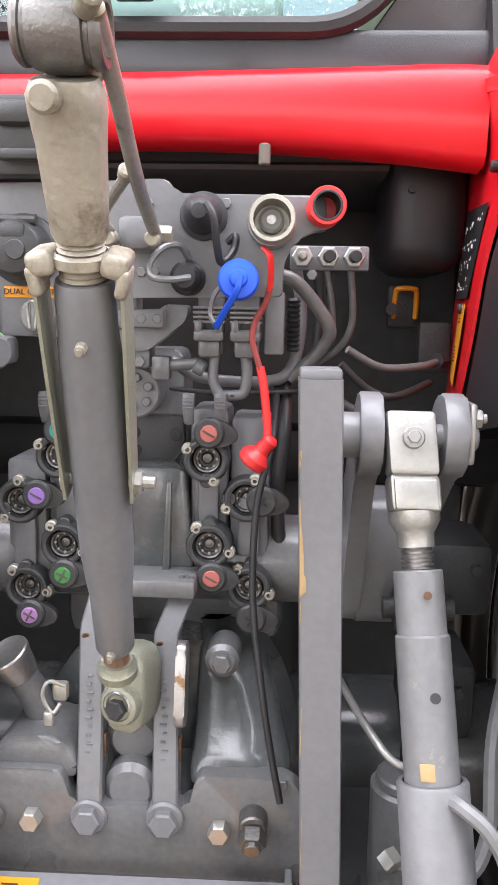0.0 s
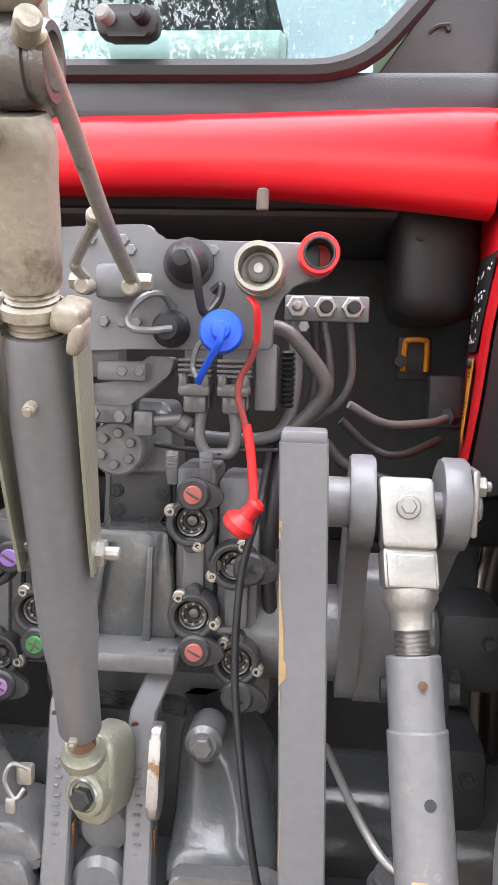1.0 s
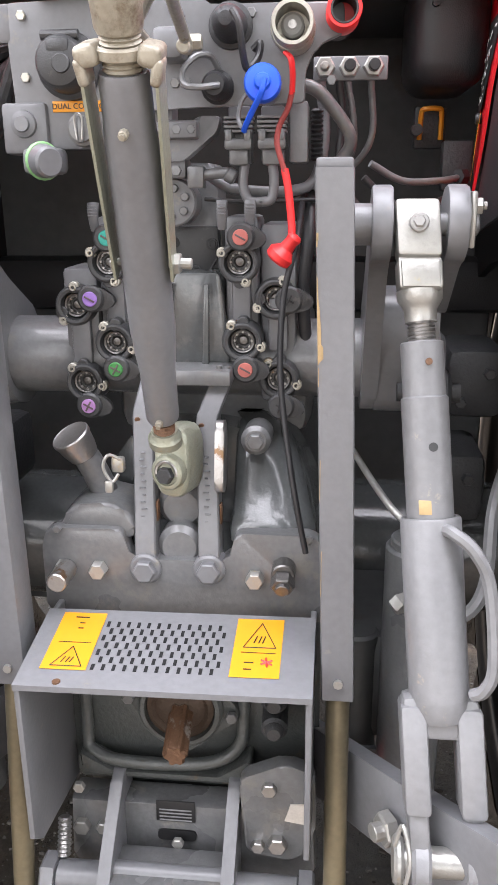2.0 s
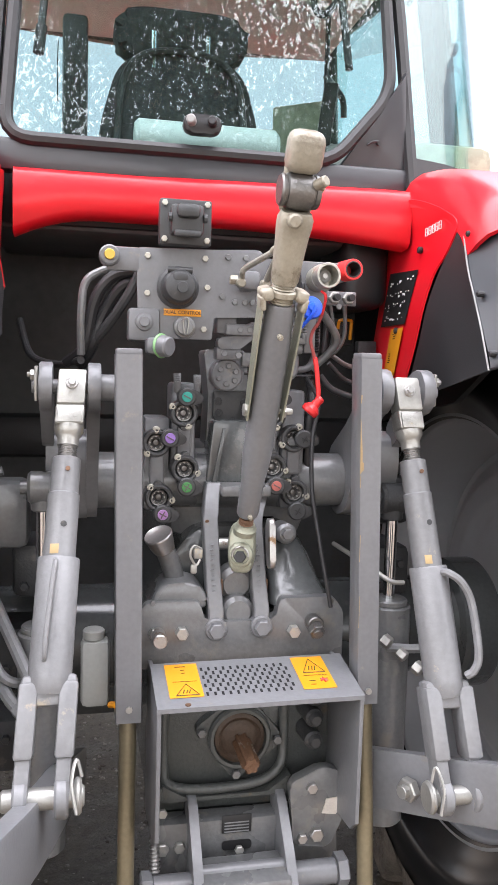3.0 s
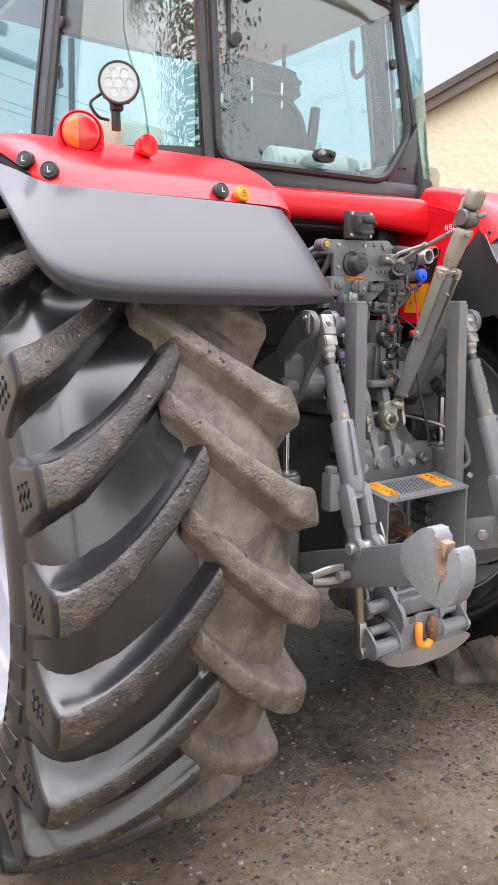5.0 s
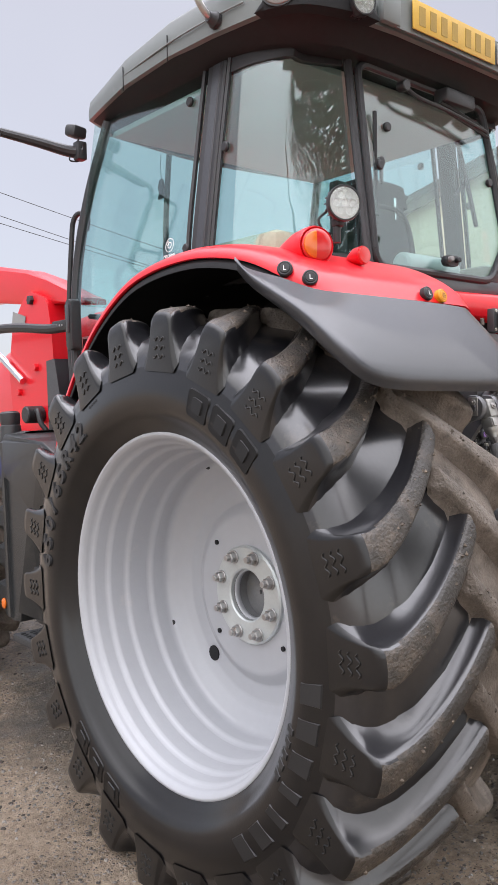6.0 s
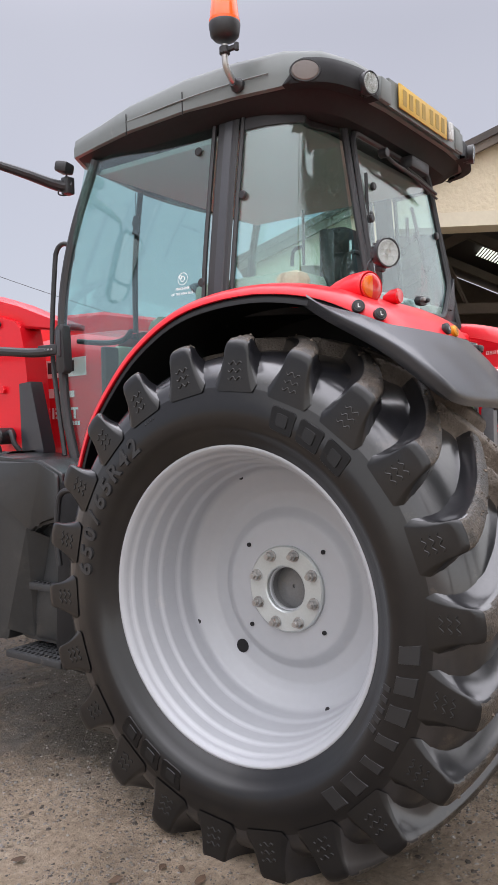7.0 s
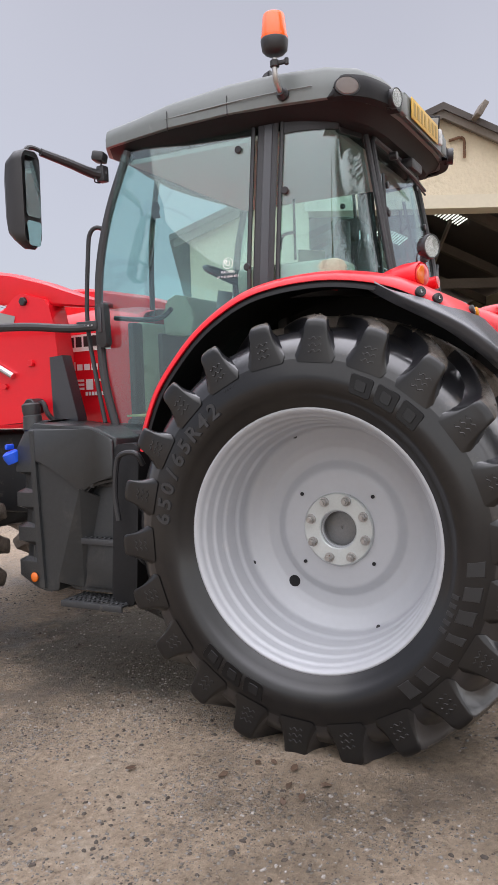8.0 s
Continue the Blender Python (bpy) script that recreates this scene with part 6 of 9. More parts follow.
gn = (on_guard(0.1, 0) - on_guard(0, 0)).cross(on_guard(0, 1) - on_guard(0, 0)).normalized()
gn = gn if gn.z > 0 else -gn
gu = (on_guard(0, 0) - on_guard(0, 1)).normalized()
slot = None
for i in range(12):
    for j in range(7):
        p = on_guard(-0.090 + i * 0.0138 + (j % 2) * 0.0069, 0.20 + j * 0.092)
        if slot is None:
            bm, first = B(), p
            bars(bm, [(-.0021, -.0052, .0021, .0052)], p, (1, 0, 0), gu, 0.0004)
            slot = part("slot", bm, BLACK, guard, "dark slot")
        else:
            ob = new("slot", slot.data)
            ob.parent = guard
            ob.matrix_parent_inverse = slot.matrix_parent_inverse
            ob.matrix_basis = Matrix.Translation(p - first) @ slot.matrix_basis
for x0, x1, off in ((-0.157, -0.097, 0.0), (0.084, 0.146, 0.0)):
    bm = B()
    q = [on_guard(x0, 0.06), on_guard(x1, 0.06), on_guard(x1, 0.80), on_guard(x0, 0.80)]
    vs = [bm.verts.new(p + gn * 0.0006) for p in q]
    bm.faces.new(vs)
    st = part("warning_sticker", bm, YELLOW, guard, "yellow warning sticker with black pictogram")
    bm = B()
    w = x1 - x0
    marks = ((0.30, 0.12, 0.62, 0.135), (0.44, 0.20, 0.56, 0.212), (0.44, 0.27, 0.56, 0.282), (0.12, 0.46, 0.85, 0.466)) if x0 < 0 else ((0.12, 0.50, 0.85, 0.506), (0.20, 0.62, 0.40, 0.632), (0.20, 0.70, 0.36, 0.712))
    for u0, k0, u1, k1 in marks:
        p, r = on_guard(x0 + w * u0 + 0.006 * k0, k1), on_guard(x0 + w * u1 + 0.006 * k0, k0)
        bars(bm, [(0, 0, r.x - p.x, (k1 - k0) * 0.140)], p + gn * 0.0012, (1, 0, 0), gu, 0.0004)
    k0, k1 = (0.52, 0.76) if x0 < 0 else (0.12, 0.44)
    tri = [on_guard(x0 + w * 0.20, k1), on_guard(x0 + w * 0.88, k1), on_guard(x0 + w * 0.54, k0)]
    for i in range(3):
        tube(bm, [tri[i] + gn * 0.0014, tri[(i + 1) % 3] + gn * 0.0014], 0.0007, 4)
    for u in (0.46, 0.56, 0.64):
        tube(bm, [on_guard(x0 + w * u, k0 + (k1 - k0) * 0.55) + gn * 0.0014, on_guard(x0 + w * (u - 0.05), k0 + (k1 - k0) * 0.82) + gn * 0.0014], 0.0009, 4)
    part("pictogram", bm, INK, st)
    if x0 > 0:
        bm = B()
        for an in (0.5, 1.7, 2.6):
            c = on_guard(x0 + w * 0.72, 0.62) + gn * 0.0016
            tube(bm, [c - Vector((math.cos(an), 0, 0)) * 0.008 - gu * 0.008 * math.sin(an), c + Vector((math.cos(an), 0, 0)) * 0.008 + gu * 0.008 * math.sin(an)], 0.0014, 4)
        part("red_mark", bm, REDPL, st)
bm = B()
cyl(bm, on_guard(-0.128, 0.94, -0.002), on_guard(-0.128, 0.94, 0.0012), 0.0055, n=10)
part("guard_hole", bm, RUST, guard)
# drive shaft, flange and the plate round it
bm = B()
prism(bm, rounded([(-0.175, 0.70), (0.195, 0.70), (0.195, 0.985), (-0.175, 0.985)], 0.01), "y", -0.468, -0.448, 0.003)
part("rear_plate", bm, OILY, axle, "dark oily plate behind the drive shaft")
bm = B()
prism(bm, rounded([(-0.098, 0.868), (0.002, 0.942), (0.088, 0.840), (-0.012, 0.760)], 0.022, 5), "y", -0.490, -0.468, 0.004)
lathe(bm, [(0, 0.063), (0.010, 0.062), (0.014, 0.058), (0.014, 0.052), (0.002, 0.050)], (-0.005, -0.488, 0.85), (0, -1, 0), 36)
part("pto_flange", bm, OILY, axle, "grey diamond shaped bearing flange")
bm = B()
lathe(bm, [(0, 0.050), (0.004, 0.049), (0.007, 0.042), (0.003, 0.036), (0.006, 0.031), (0.008, 0.022)], (-0.005, -0.492, 0.85), (0, -1, 0), 28)
part("pto_seal", bm, OLD_RUST, axle, "rusty shaft seal")
bm = B()
ends = []
for q, r in ((0.0, 1.0), (0.94, 1.0), (1.0, 0.82)):
    cx0, cy0, cz0 = -0.003 + 0.005 * q, -0.498 - 0.078 * q, 0.845 - 0.0135 * q
    ends.append([(cx0 + r * rr * math.cos(k * math.pi / 12), cy0, cz0 + r * rr * math.sin(k * math.pi / 12)) for k in range(24) for rr in ((0.0178 if k % 4 < 2 else 0.0140),)])
sheet(bm, ends, 0, True)
bm.faces.new([v for v in bm.verts][-24:])
part("pto_shaft", bm, RUST, axle, "rusty splined drive shaft")
for x, z in ((-0.080, 0.865), (0.070, 0.842), (0.001, 0.924), (-0.011, 0.778)):
    bm = B()
    hexnut(bm, (x, -0.495, z), (0, -1, 0), 0.009, 0.008)
    part("flange_bolt", bm, CAST, axle)
bm = B()
tube(bm, [(-0.150, -0.475, 0.975), (-0.151, -0.478, 0.80), (-0.140, -0.488, 0.762), (-0.08, -0.495, 0.752), (0.03, -0.495, 0.758), (0.078, -0.488, 0.785), (0.086, -0.478, 0.84), (0.086, -0.475, 0.975)], 0.0095, 12, 5)
prism(bm, rounded([(-0.158, 0.770), (-0.110, 0.742), (0.05, 0.742), (0.098, 0.775), (0.098, 0.735), (-0.158, 0.735)], 0.006), "y", -0.505, -0.465, 0.004)
part("recess_frame", bm, OILY, axle, "rounded frame of the drive shaft recess")
for z in (0.852, 0.896, 0.938):
    bm = B()
    cyl(bm, (0.132, -0.465, z), (0.134, -0.535, z), 0.0185, n=18, bev=0.004)
    cyl(bm, (0.134, -0.53, z), (0.134, -0.545, z), 0.015, 0.012, n=16, bev=0.003)
    part("oil_coupling", bm, COUPLER, axle, "capped oil coupling")

# ---------------------------------------------------------------- pick-up hitch
bm = B()
prism(bm, [(-0.17, 0.70), (0.19, 0.70), (0.195, 0.60), (0.16, 0.545), (-0.15, 0.545), (-0.175, 0.60)], "y", -0.52, -0.47, 0.006)
box(bm, (-0.012, -0.585, 0.60), (0.175, 0.10, 0.09), 0.014)
hitch = part("pickup_hitch", bm, CAST, tractor, "grey cast pick-up hitch with orange hook")
for x in (-0.098, 0.075):
    bm = B()
    prism(bm, rounded([(-0.47, 0.745), (-0.515, 0.745), (-0.60, 0.665), (-0.655, 0.60), (-0.665, 0.555), (-0.62, 0.54), (-0.50, 0.60), (-0.47, 0.66)], 0.012), "x", x - 0.009, x + 0.009, 0.003)
    part("cheek_plate", bm, GREY, hitch)
for x0, x1 in ((-0.178, -0.09), (0.07, 0.172)):
    bm = B()
    cyl(bm, (x0, -0.575, 0.612), (x1, -0.575, 0.612), 0.023, n=20, bev=0.003)
    xe, d = (x0, -1) if x0 < 0 else (x1, 1)
    hexnut(bm, (xe, -0.575, 0.612), (d, 0, 0), 0.032, 0.022)
    part("pivot_tube", bm, GREY, hitch)
    bm = B()
    xo = (x0 - 0.032, x1 - 0.012) if x0 < 0 else (x0 + 0.03, x1 + 0.035)
    cyl(bm, (xo[0], -0.632, 0.498), (xo[1], -0.632, 0.498), 0.026, n=20, bev=0.003)
    cyl(bm, (xo[0] + 0.01, -0.60, 0.545), (xo[1] - 0.01, -0.60, 0.545), 0.016, n=14)
    part("lower_tube", bm, GREY, hitch)
bm = B()
prism(bm, rounded([(-0.10, -0.50), (-0.10, -0.628), (-0.07, -0.655), (-0.045, -0.655), (-0.030, -0.640), (0.004, -0.640), (0.020, -0.655), (0.045, -0.655), (0.075, -0.628), (0.075, -0.50)], 0.006, 3), "z", 0.562, 0.585, 0.003)
part("hitch_shelf", bm, CAST, hitch, "notched cast shelf over the hook")
bm = B()
cyl(bm, (-0.10, -0.585, 0.640), (0.075, -0.585, 0.640), 0.013, n=16)
part("cross_bar", bm, GREY, hitch)
for x in (-0.218, -0.112, 0.092, 0.208):
    bm = B()
    rows = rounded([(-0.585, 0.572), (-0.617, 0.566), (-0.662, 0.520), (-0.664, 0.482), (-0.640, 0.466), (-0.606, 0.478), (-0.578, 0.540)], 0.018, 4)
    prism(bm, rows, "x", x - 0.005, x + 0.005, 0.002)
    part("link_plate", bm, GREY, hitch, "rounded grey link plate")
bm = B()
prism(bm, rounded([(0.085, 0.775), (0.150, 0.805), (0.192, 0.790), (0.194, 0.700), (0.168, 0.640), (0.095, 0.650)], 0.012), "y", -0.545, -0.52, 0.004)
part("side_cheek", bm, CAST, hitch, "bolted grey side cheek")
bm = B()
for k in range(9):
    lathe(bm, [(0, 0.0075), (0.003, 0.0105), (0.006, 0.0075)], (-0.172, -0.545 - k * 0.002, 0.690 - k * 0.0062), (0, -0.3, -1), 12)
part("return_spring", bm, STEEL, hitch, "coiled return spring")
bm = B()
prism(bm, rounded([(-0.040, 0.658), (0.018, 0.658), (0.018, 0.640), (-0.040, 0.640)], 0.008), "y", -0.5235, -0.5205)
part("casting_slot", bm, BLACK, hitch, "dark slot in the casting")
bm = B()
prof = [(-0.21, 0.47), (-0.15, 0.445), (-0.05, 0.428), (0.08, 0.432), (0.16, 0.452), (0.20, 0.475), (0.17, 0.49), (-0.18, 0.488)]
prism(bm, rounded(prof, 0.012), "y", -0.685, -0.50, 0.006)
part("hitch_tongue", bm, STEEL, hitch, "worn steel hitch tongue")
bm = B()
prism(bm, rounded([(-0.095, 0.585), (0.075, 0.585), (0.095, 0.49), (0.06, 0.44), (-0.09, 0.44), (-0.115, 0.49)], 0.015), "y", -0.652, -0.63, 0.005)
part("hook_plate", bm, GREY, hitch)
bm = B()
tube(bm, [(-0.030, -0.655, 0.556), (-0.043, -0.668, 0.53), (-0.040, -0.672, 0.495), (-0.012, -0.676, 0.482), (0.006, -0.674, 0.495)], 0.013, 10, 6)
part("hook", bm, ORANGE, hitch, "orange painted drawbar hook")
bm = B()
lathe(bm, [(0, 0.008), (0.03, 0.017), (0.06, 0.020), (0.08, 0.014), (0.095, 0.006)], (0.018, -0.676, 0.482), (0, 0.12, 1), 16)
part("hook_latch", bm, RUST, hitch, "rusty pointed latch")
for x, z, r in ((-0.155, 0.655, 0.013), (-0.122, 0.655, 0.011), (-0.155, 0.725, 0.009), (0.128, 0.765, 0.011), (0.140, 0.672, 0.014), (0.112, 0.665, 0.010), (-0.008, 0.645, 0.009)):
    bm = B()
    hexnut(bm, (x, -0.545 if x > 0.1 else -0.52 if abs(x) > 0.05 else -0.53, z), (0, -1, 0), r, r * 0.9)
    part("hitch_bolt", bm, ZINC if x < 0.1 else STEEL, hitch)
bm = B()
prism(bm, [(0.150, 0.712), (0.178, 0.708), (0.187, 0.722), (0.180, 0.742), (0.158, 0.740)], "y", -0.5478, -0.5452)
part("paper_tag", bm, material("torn_paper", (0.50, 0.46, 0.41), 0.8, var=0.25, scale=80), hitch, "torn pale paper sticker")
bm = B()
box(bm, (-0.012, -0.522, 0.692), (0.058, 0.003, 0.036), 0.001)
pl = part("type_plate", bm, INK, hitch, "black type plate with worn print")
bm = B()
bars(bm, [(-.024, -.012 + i * .006, .024, -.0095 + i * .006) for i in range(4)], (-0.012, -0.5237, 0.688), (1, 0, 0), (0, 0, 1), 0.0003)
part("plate_print", bm, LIGHTGREY, pl)

# ---------------------------------------------------------------- lift rams beside the gearbox
for x, y, zt, zb, low in ((-0.381, -0.392, 1.325, 1.045, 0.60), (0.331, -0.392, 1.30, 1.075, 0.60)):
    bm = B()
    cyl(bm, (x, y, low), (x, y, zb), 0.047, n=26, bev=0.004)
    cyl(bm, (x, y, zb - 0.002), (x, y, zb + 0.012), 0.040, n=26, bev=0.003)
    ram = part("lift_ram", bm, CAST, tractor, "dark grey lift ram with chromed rod")
    bm = B()
    cyl(bm, (x, y, zb), (x, y, zt - 0.02), 0.0125, n=18)
    part("ram_rod", bm, CHROME, ram, "polished chrome rod")
    bm = B()
    cyl(bm, (x - 0.028, y, zt), (x + 0.028, y, zt), 0.032, n=20, bev=0.006)
    cyl(bm, (x, y, zt - 0.045), (x, y, zt - 0.01), 0.022, n=16, bev=0.003)
    cyl(bm, (x - 0.042, y, zt), (x + 0.042, y, zt), 0.013, n=14)
    part("ram_eye", bm, DARK if x > 0 else CAST, ram)
    bm = B()
    s = -1 if x < 0 else 1
    tube(bm, [(x - s * 0.02, y - 0.045, zb - 0.08), (x + s * 0.05, y - 0.08, zb - 0.07), (x + s * 0.085, y - 0.06, zb - 0.03), (x + s * 0.10, y, zb + 0.06), (x + s * 0.14, y + 0.1, zb + 0.12)], 0.0095, 8)
    part("ram_hose", bm, LIGHTGREY if x > 0 else CAST, ram)
bm = B()
for k in range(3):
    hexnut(bm, Vector((0.298, -0.455, 1.02)) + Vector((0.022, -0.03, -0.018)) * k, (0.022, -0.03, -0.018), 0.014 - 0.002 * (k % 2), 0.018)
part("hose_union", bm, ZINC, tractor, "stack of plated hose unions")
for pts, r in (([(-0.52, -0.22, 1.16), (-0.47, -0.36, 1.09), (-0.42, -0.46, 1.02), (-0.385, -0.52, 0.965)], 0.012), ([(-0.53, -0.20, 1.10), (-0.49, -0.36, 1.02), (-0.44, -0.48, 0.955), (-0.40, -0.53, 0.93)], 0.012)):
    bm = B()
    tube(bm, pts, r, 10)
    hexnut(bm, Vector(pts[-1]) - (Vector(pts[-1]) - Vector(pts[-2])).normalized() * 0.03, Vector(pts[-1]) - Vector(pts[-2]), 0.017, 0.03)
    part("hydraulic_hose", bm, CAST, tractor, "grey braided hydraulic hose")
bm = B()
box(bm, (-0.455, -0.235, 1.25), (0.085, 0.10, 0.14), 0.02)
hexnut(bm, (-0.41, -0.27, 1.27), (1, 0, 0), 0.012, 0.02)
part("brake_housing", bm, CAST, tractor, "grey cast brake actuator housing")
bm = B()
tube(bm, [(-0.62, -0.25, 1.24), (-0.56, -0.22, 1.31), (-0.47, -0.22, 1.335)], 0.010, 8)
tube(bm, [(-0.62, -0.3, 1.21), (-0.56, -0.24, 1.285), (-0.47, -0.23, 1.31)], 0.008, 8)
part("brake_pipe", bm, CAST, tractor, "bent grey brake pipe")
for i, (x, y, z) in enumerate(((-0.44, -0.12, 0.93), (-0.48, -0.18, 0.75), (-0.40, -0.15, 1.12), (0.40, -0.15, 1.10), (0.44, -0.05, 1.25))):
    bm = B()
    box(bm, (x, y, z), (0.10, 0.16, 0.12), 0.02)
    hexnut(bm, (x + 0.02, y - 0.08, z + 0.02), (0, -1, 0), 0.010, 0.012)
    hexnut(bm, (x - 0.025, y - 0.08, z - 0.03), (0, -1, 0), 0.010, 0.012)
    part("dark_axle_block", bm, DARK, axle)
for x, y, z in ((-0.406, -0.46, 0.636), (0.245, -0.40, 0.70)):
    bm = B()
    lathe(bm, [(0, 0.030), (0.006, 0.030), (0.010, 0.024), (0.011, 0.0)], (x, y, z), (0, -1, 0), 22)
    rf = part("reflector", bm, REDLENS, tractor, "round red reflector")
    bm = B()
    box(bm, (x - 0.03 * (1 if x < 0 else -1), y + 0.008, z + 0.01), (0.07, 0.012, 0.03), 0.003)
    part("reflector_bracket", bm, DARK, rf)
# made-up dark block and cylinder, added to darken the gap beside the axle
bm = B()
box(bm, (0.285, -0.20, 0.80), (0.16, 0.30, 0.20), 0.03)
cyl(bm, (0.25, -0.33, 0.90), (0.25, -0.33, 0.66), 0.035, n=16, bev=0.005)
part("dark_axle_block", bm, VOID, axle)
bm = B()
box(bm, (-0.282, -0.50, 1.00), (0.052, 0.05, 0.125), 0.012)
cyl(bm, (-0.285, -0.50, 1.06), (-0.285, -0.50, 1.08), 0.02, n=14, bev=0.003)
part("fluid_bottle", bm, material("cloudy_plastic", (0.26, 0.265, 0.255), 0.5, var=0.15), tractor, "cloudy plastic fluid bottle")
bm = B()
tube(bm, [(-0.255, -0.535, 0.948), (-0.246, -0.555, 0.955), (-0.238, -0.56, 0.944)], 0.006, 8)
part("yellow_tie", bm, YELLOW, tractor, "small yellow cable tie")

# ---------------------------------------------------------------- filler pipe
bm = B()
tube(bm, [(-0.122, -0.392, 1.095), (-0.124, -0.394, 1.135), (-0.138, -0.404, 1.182), (-0.156, -0.414, 1.222)], 0.0195, 18)
box(bm, (-0.122, -0.392, 1.116), (0.078, 0.060, 0.012), 0.006)
box(bm, (-0.120, -0.41, 1.104), (0.10, 0.07, 0.014), 0.005)
fil = part("filler_pipe", bm, CAST, tractor, "grey oil filler pipe with steel cap")
bm = B()
d = Vector((-0.020, -0.018, 0.045)).normalized()
lathe(bm, [(0, 0.0215), (0.012, 0.0245), (0.026, 0.0265), (0.032, 0.0285), (0.036, 0.0285), (0.038, 0.027), (0.0365, 0.024), (0.0365, 0)], Vector((-0.149, -0.410, 1.205)), d, 30)
part("filler_cap", bm, STEEL, fil, "dull steel screw cap")

# ---------------------------------------------------------------- top link (hangs on its pin, tied up by a rod)
TL0, TL1 = Vector((-0.010, -0.486, 1.213)), Vector((0.010, -0.757, 1.853))
TD = (TL1 - TL0).normalized()
TS = Vector((1, 0, 0))
TS = (TS - TD * TS.dot(TD)).normalized()
TO = TD.cross(TS).normalized()
if TO.y > 0:
    TO = -TO


def tl(z, s=0.0, o=0.0):
    """A place on the top link's axis at a height, moved sideways and towards the rear."""
    return TL0 + TD * ((z - TL0.z) / TD.z) + TS * s + TO * o


top_link = thing("top_link", TL0, "grey steel top link with cream plated ball ends", "top link")
bm = B()
lathe(bm, [(0, 0.0185), (0.004, 0.0205), (0.075, 0.0215), (0.10, 0.0240), (0.13, 0.0262), (0.345, 0.0268), (0.365, 0.0250), (0.405, 0.0245), (0.41, 0.023)], tl(1.292), TD, 30)
part("barrel", bm, GREY, top_link, "scratched dark grey barrel")
bm = B()
for k in range(7):
    lathe(bm, [(0, 0.0118), (0.0022, 0.0140), (0.0045, 0.0118)], tl(1.255) + TD * (k * 0.0048), TD, 18)
part("lower_thread", bm, RUST, top_link, "rusty bare thread")
bm = B()
for k in range(14):
    lathe(bm, [(0, 0.0172), (0.0022, 0.0195), (0.0045, 0.0172)], tl(1.648) + TD * (k * 0.0046), TD, 20)
part("upper_thread", bm, IVORY, top_link, "greasy cream thread")
# upper casting and ball
bm = B()
rows = []
for z, a, b, o in ((1.700, 0.0205, 0.0205, 0.0), (1.704, 0.0225, 0.0225, 0.0), (1.735, 0.0230, 0.0225, 0.0), (1.765, 0.0250, 0.0215, 0.002), (1.785, 0.0275, 0.0215, 0.004), (1.797, 0.0275, 0.0225, 0.006), (1.806, 0.0230, 0.0200, 0.006)):
    c = tl(z, 0.0, o)
    row = []
    for q in np.linspace(0, 2 * math.pi, 25)[:-1]:
        e = 1.0 if z < 1.71 else 0.62
        row.append(c + TS * (a * math.copysign(abs(math.cos(q)) ** e, math.cos(q))) + TO * (b * math.copysign(abs(math.sin(q)) ** e, math.sin(q))))
    rows.append(row)
sheet(bm, rows, 0, True)
bm.faces.new([v for v in bm.verts][-24:])
box(bm, tl(1.886, 0.0, 0.0), (0.056, 0.046, 0.062), 0.016, Matrix((TS, TO, TD)).transposed(), 3)
box(bm, tl(1.840, 0.0, -0.022), (0.044, 0.020, 0.090), 0.008, Matrix((TS, TO, TD)).transposed(), 3)
cyl(bm, tl(1.796, -0.008, 0.014), tl(1.799, -0.008, 0.040), 0.0115, n=16, bev=0.003)
part("ball_end", bm, IVORY, top_link, "cream plated rough casting")
bm = B()
lathe(bm, [(-0.031, 0.010), (-0.031, 0.022), (-0.028, 0.0245), (-0.025, 0.0245), (-0.024, 0.0225), (-0.021, 0.0225), (-0.020, 0.0255), (-0.010, 0.0285), (0.010, 0.0285), (0.018, 0.0265), (0.019, 0.0235), (0.022, 0.0235), (0.023, 0.0255), (0.028, 0.0255), (0.031, 0.0235), (0.031, 0.018), (0.026, 0.016), (0.026, 0.0)], tl(1.833), TS, 36)
part("ball", bm, DARKSTEEL, top_link, "dark steel ball with worn collars")
# locking collar with two arms and the stay plates
bm = B()
for s in (-1, 1):
    rot = Matrix((TS, TO, TD)).transposed() @ Euler((0.10, s * 0.20, 0)).to_matrix()
    box(bm, tl(1.684, s * 0.0290, 0.004), (0.022, 0.040, 0.020), 0.006, rot, 3)
    box(bm, tl(1.672, s * 0.0345, 0.010), (0.010, 0.030, 0.024), 0.004, rot, 3)
lathe(bm, [(0, 0.0205), (0.002, 0.0245), (0.010, 0.0245), (0.012, 0.0205)], tl(1.680), TD, 26, False, False)
part("locking_collar", bm, IVORY, top_link, "cream plated locking collar")
for s in (-1, 1):
    bm = B()
    rows = []
    for z, w in ((1.685, 0.019), (1.60, 0.018), (1.53, 0.016), (1.478, 0.013)):
        c = tl(z, s * (0.0335 - (1.685 - z) * 0.020), 0.004)
        rows.append([c + TO * w, c + TO * w + TS * s * 0.003, c - TO * w + TS * s * 0.003, c - TO * w])
    sheet(bm, rows, 0, True)
    part("stay_plate", bm, PALEGREEN, top_link, "thin yellowish plated stay")
bm = B()
cyl(bm, tl(1.490, -0.034), tl(1.490, 0.036), 0.005, n=10)
hexnut(bm, tl(1.490, 0.030), TS, 0.012, 0.009, 0.006, 0.012)
hexnut(bm, tl(1.490, -0.030), -TS, 0.012, 0.007)
part("stay_bolt", bm, ZINC, top_link, "zinc bolt and nut")
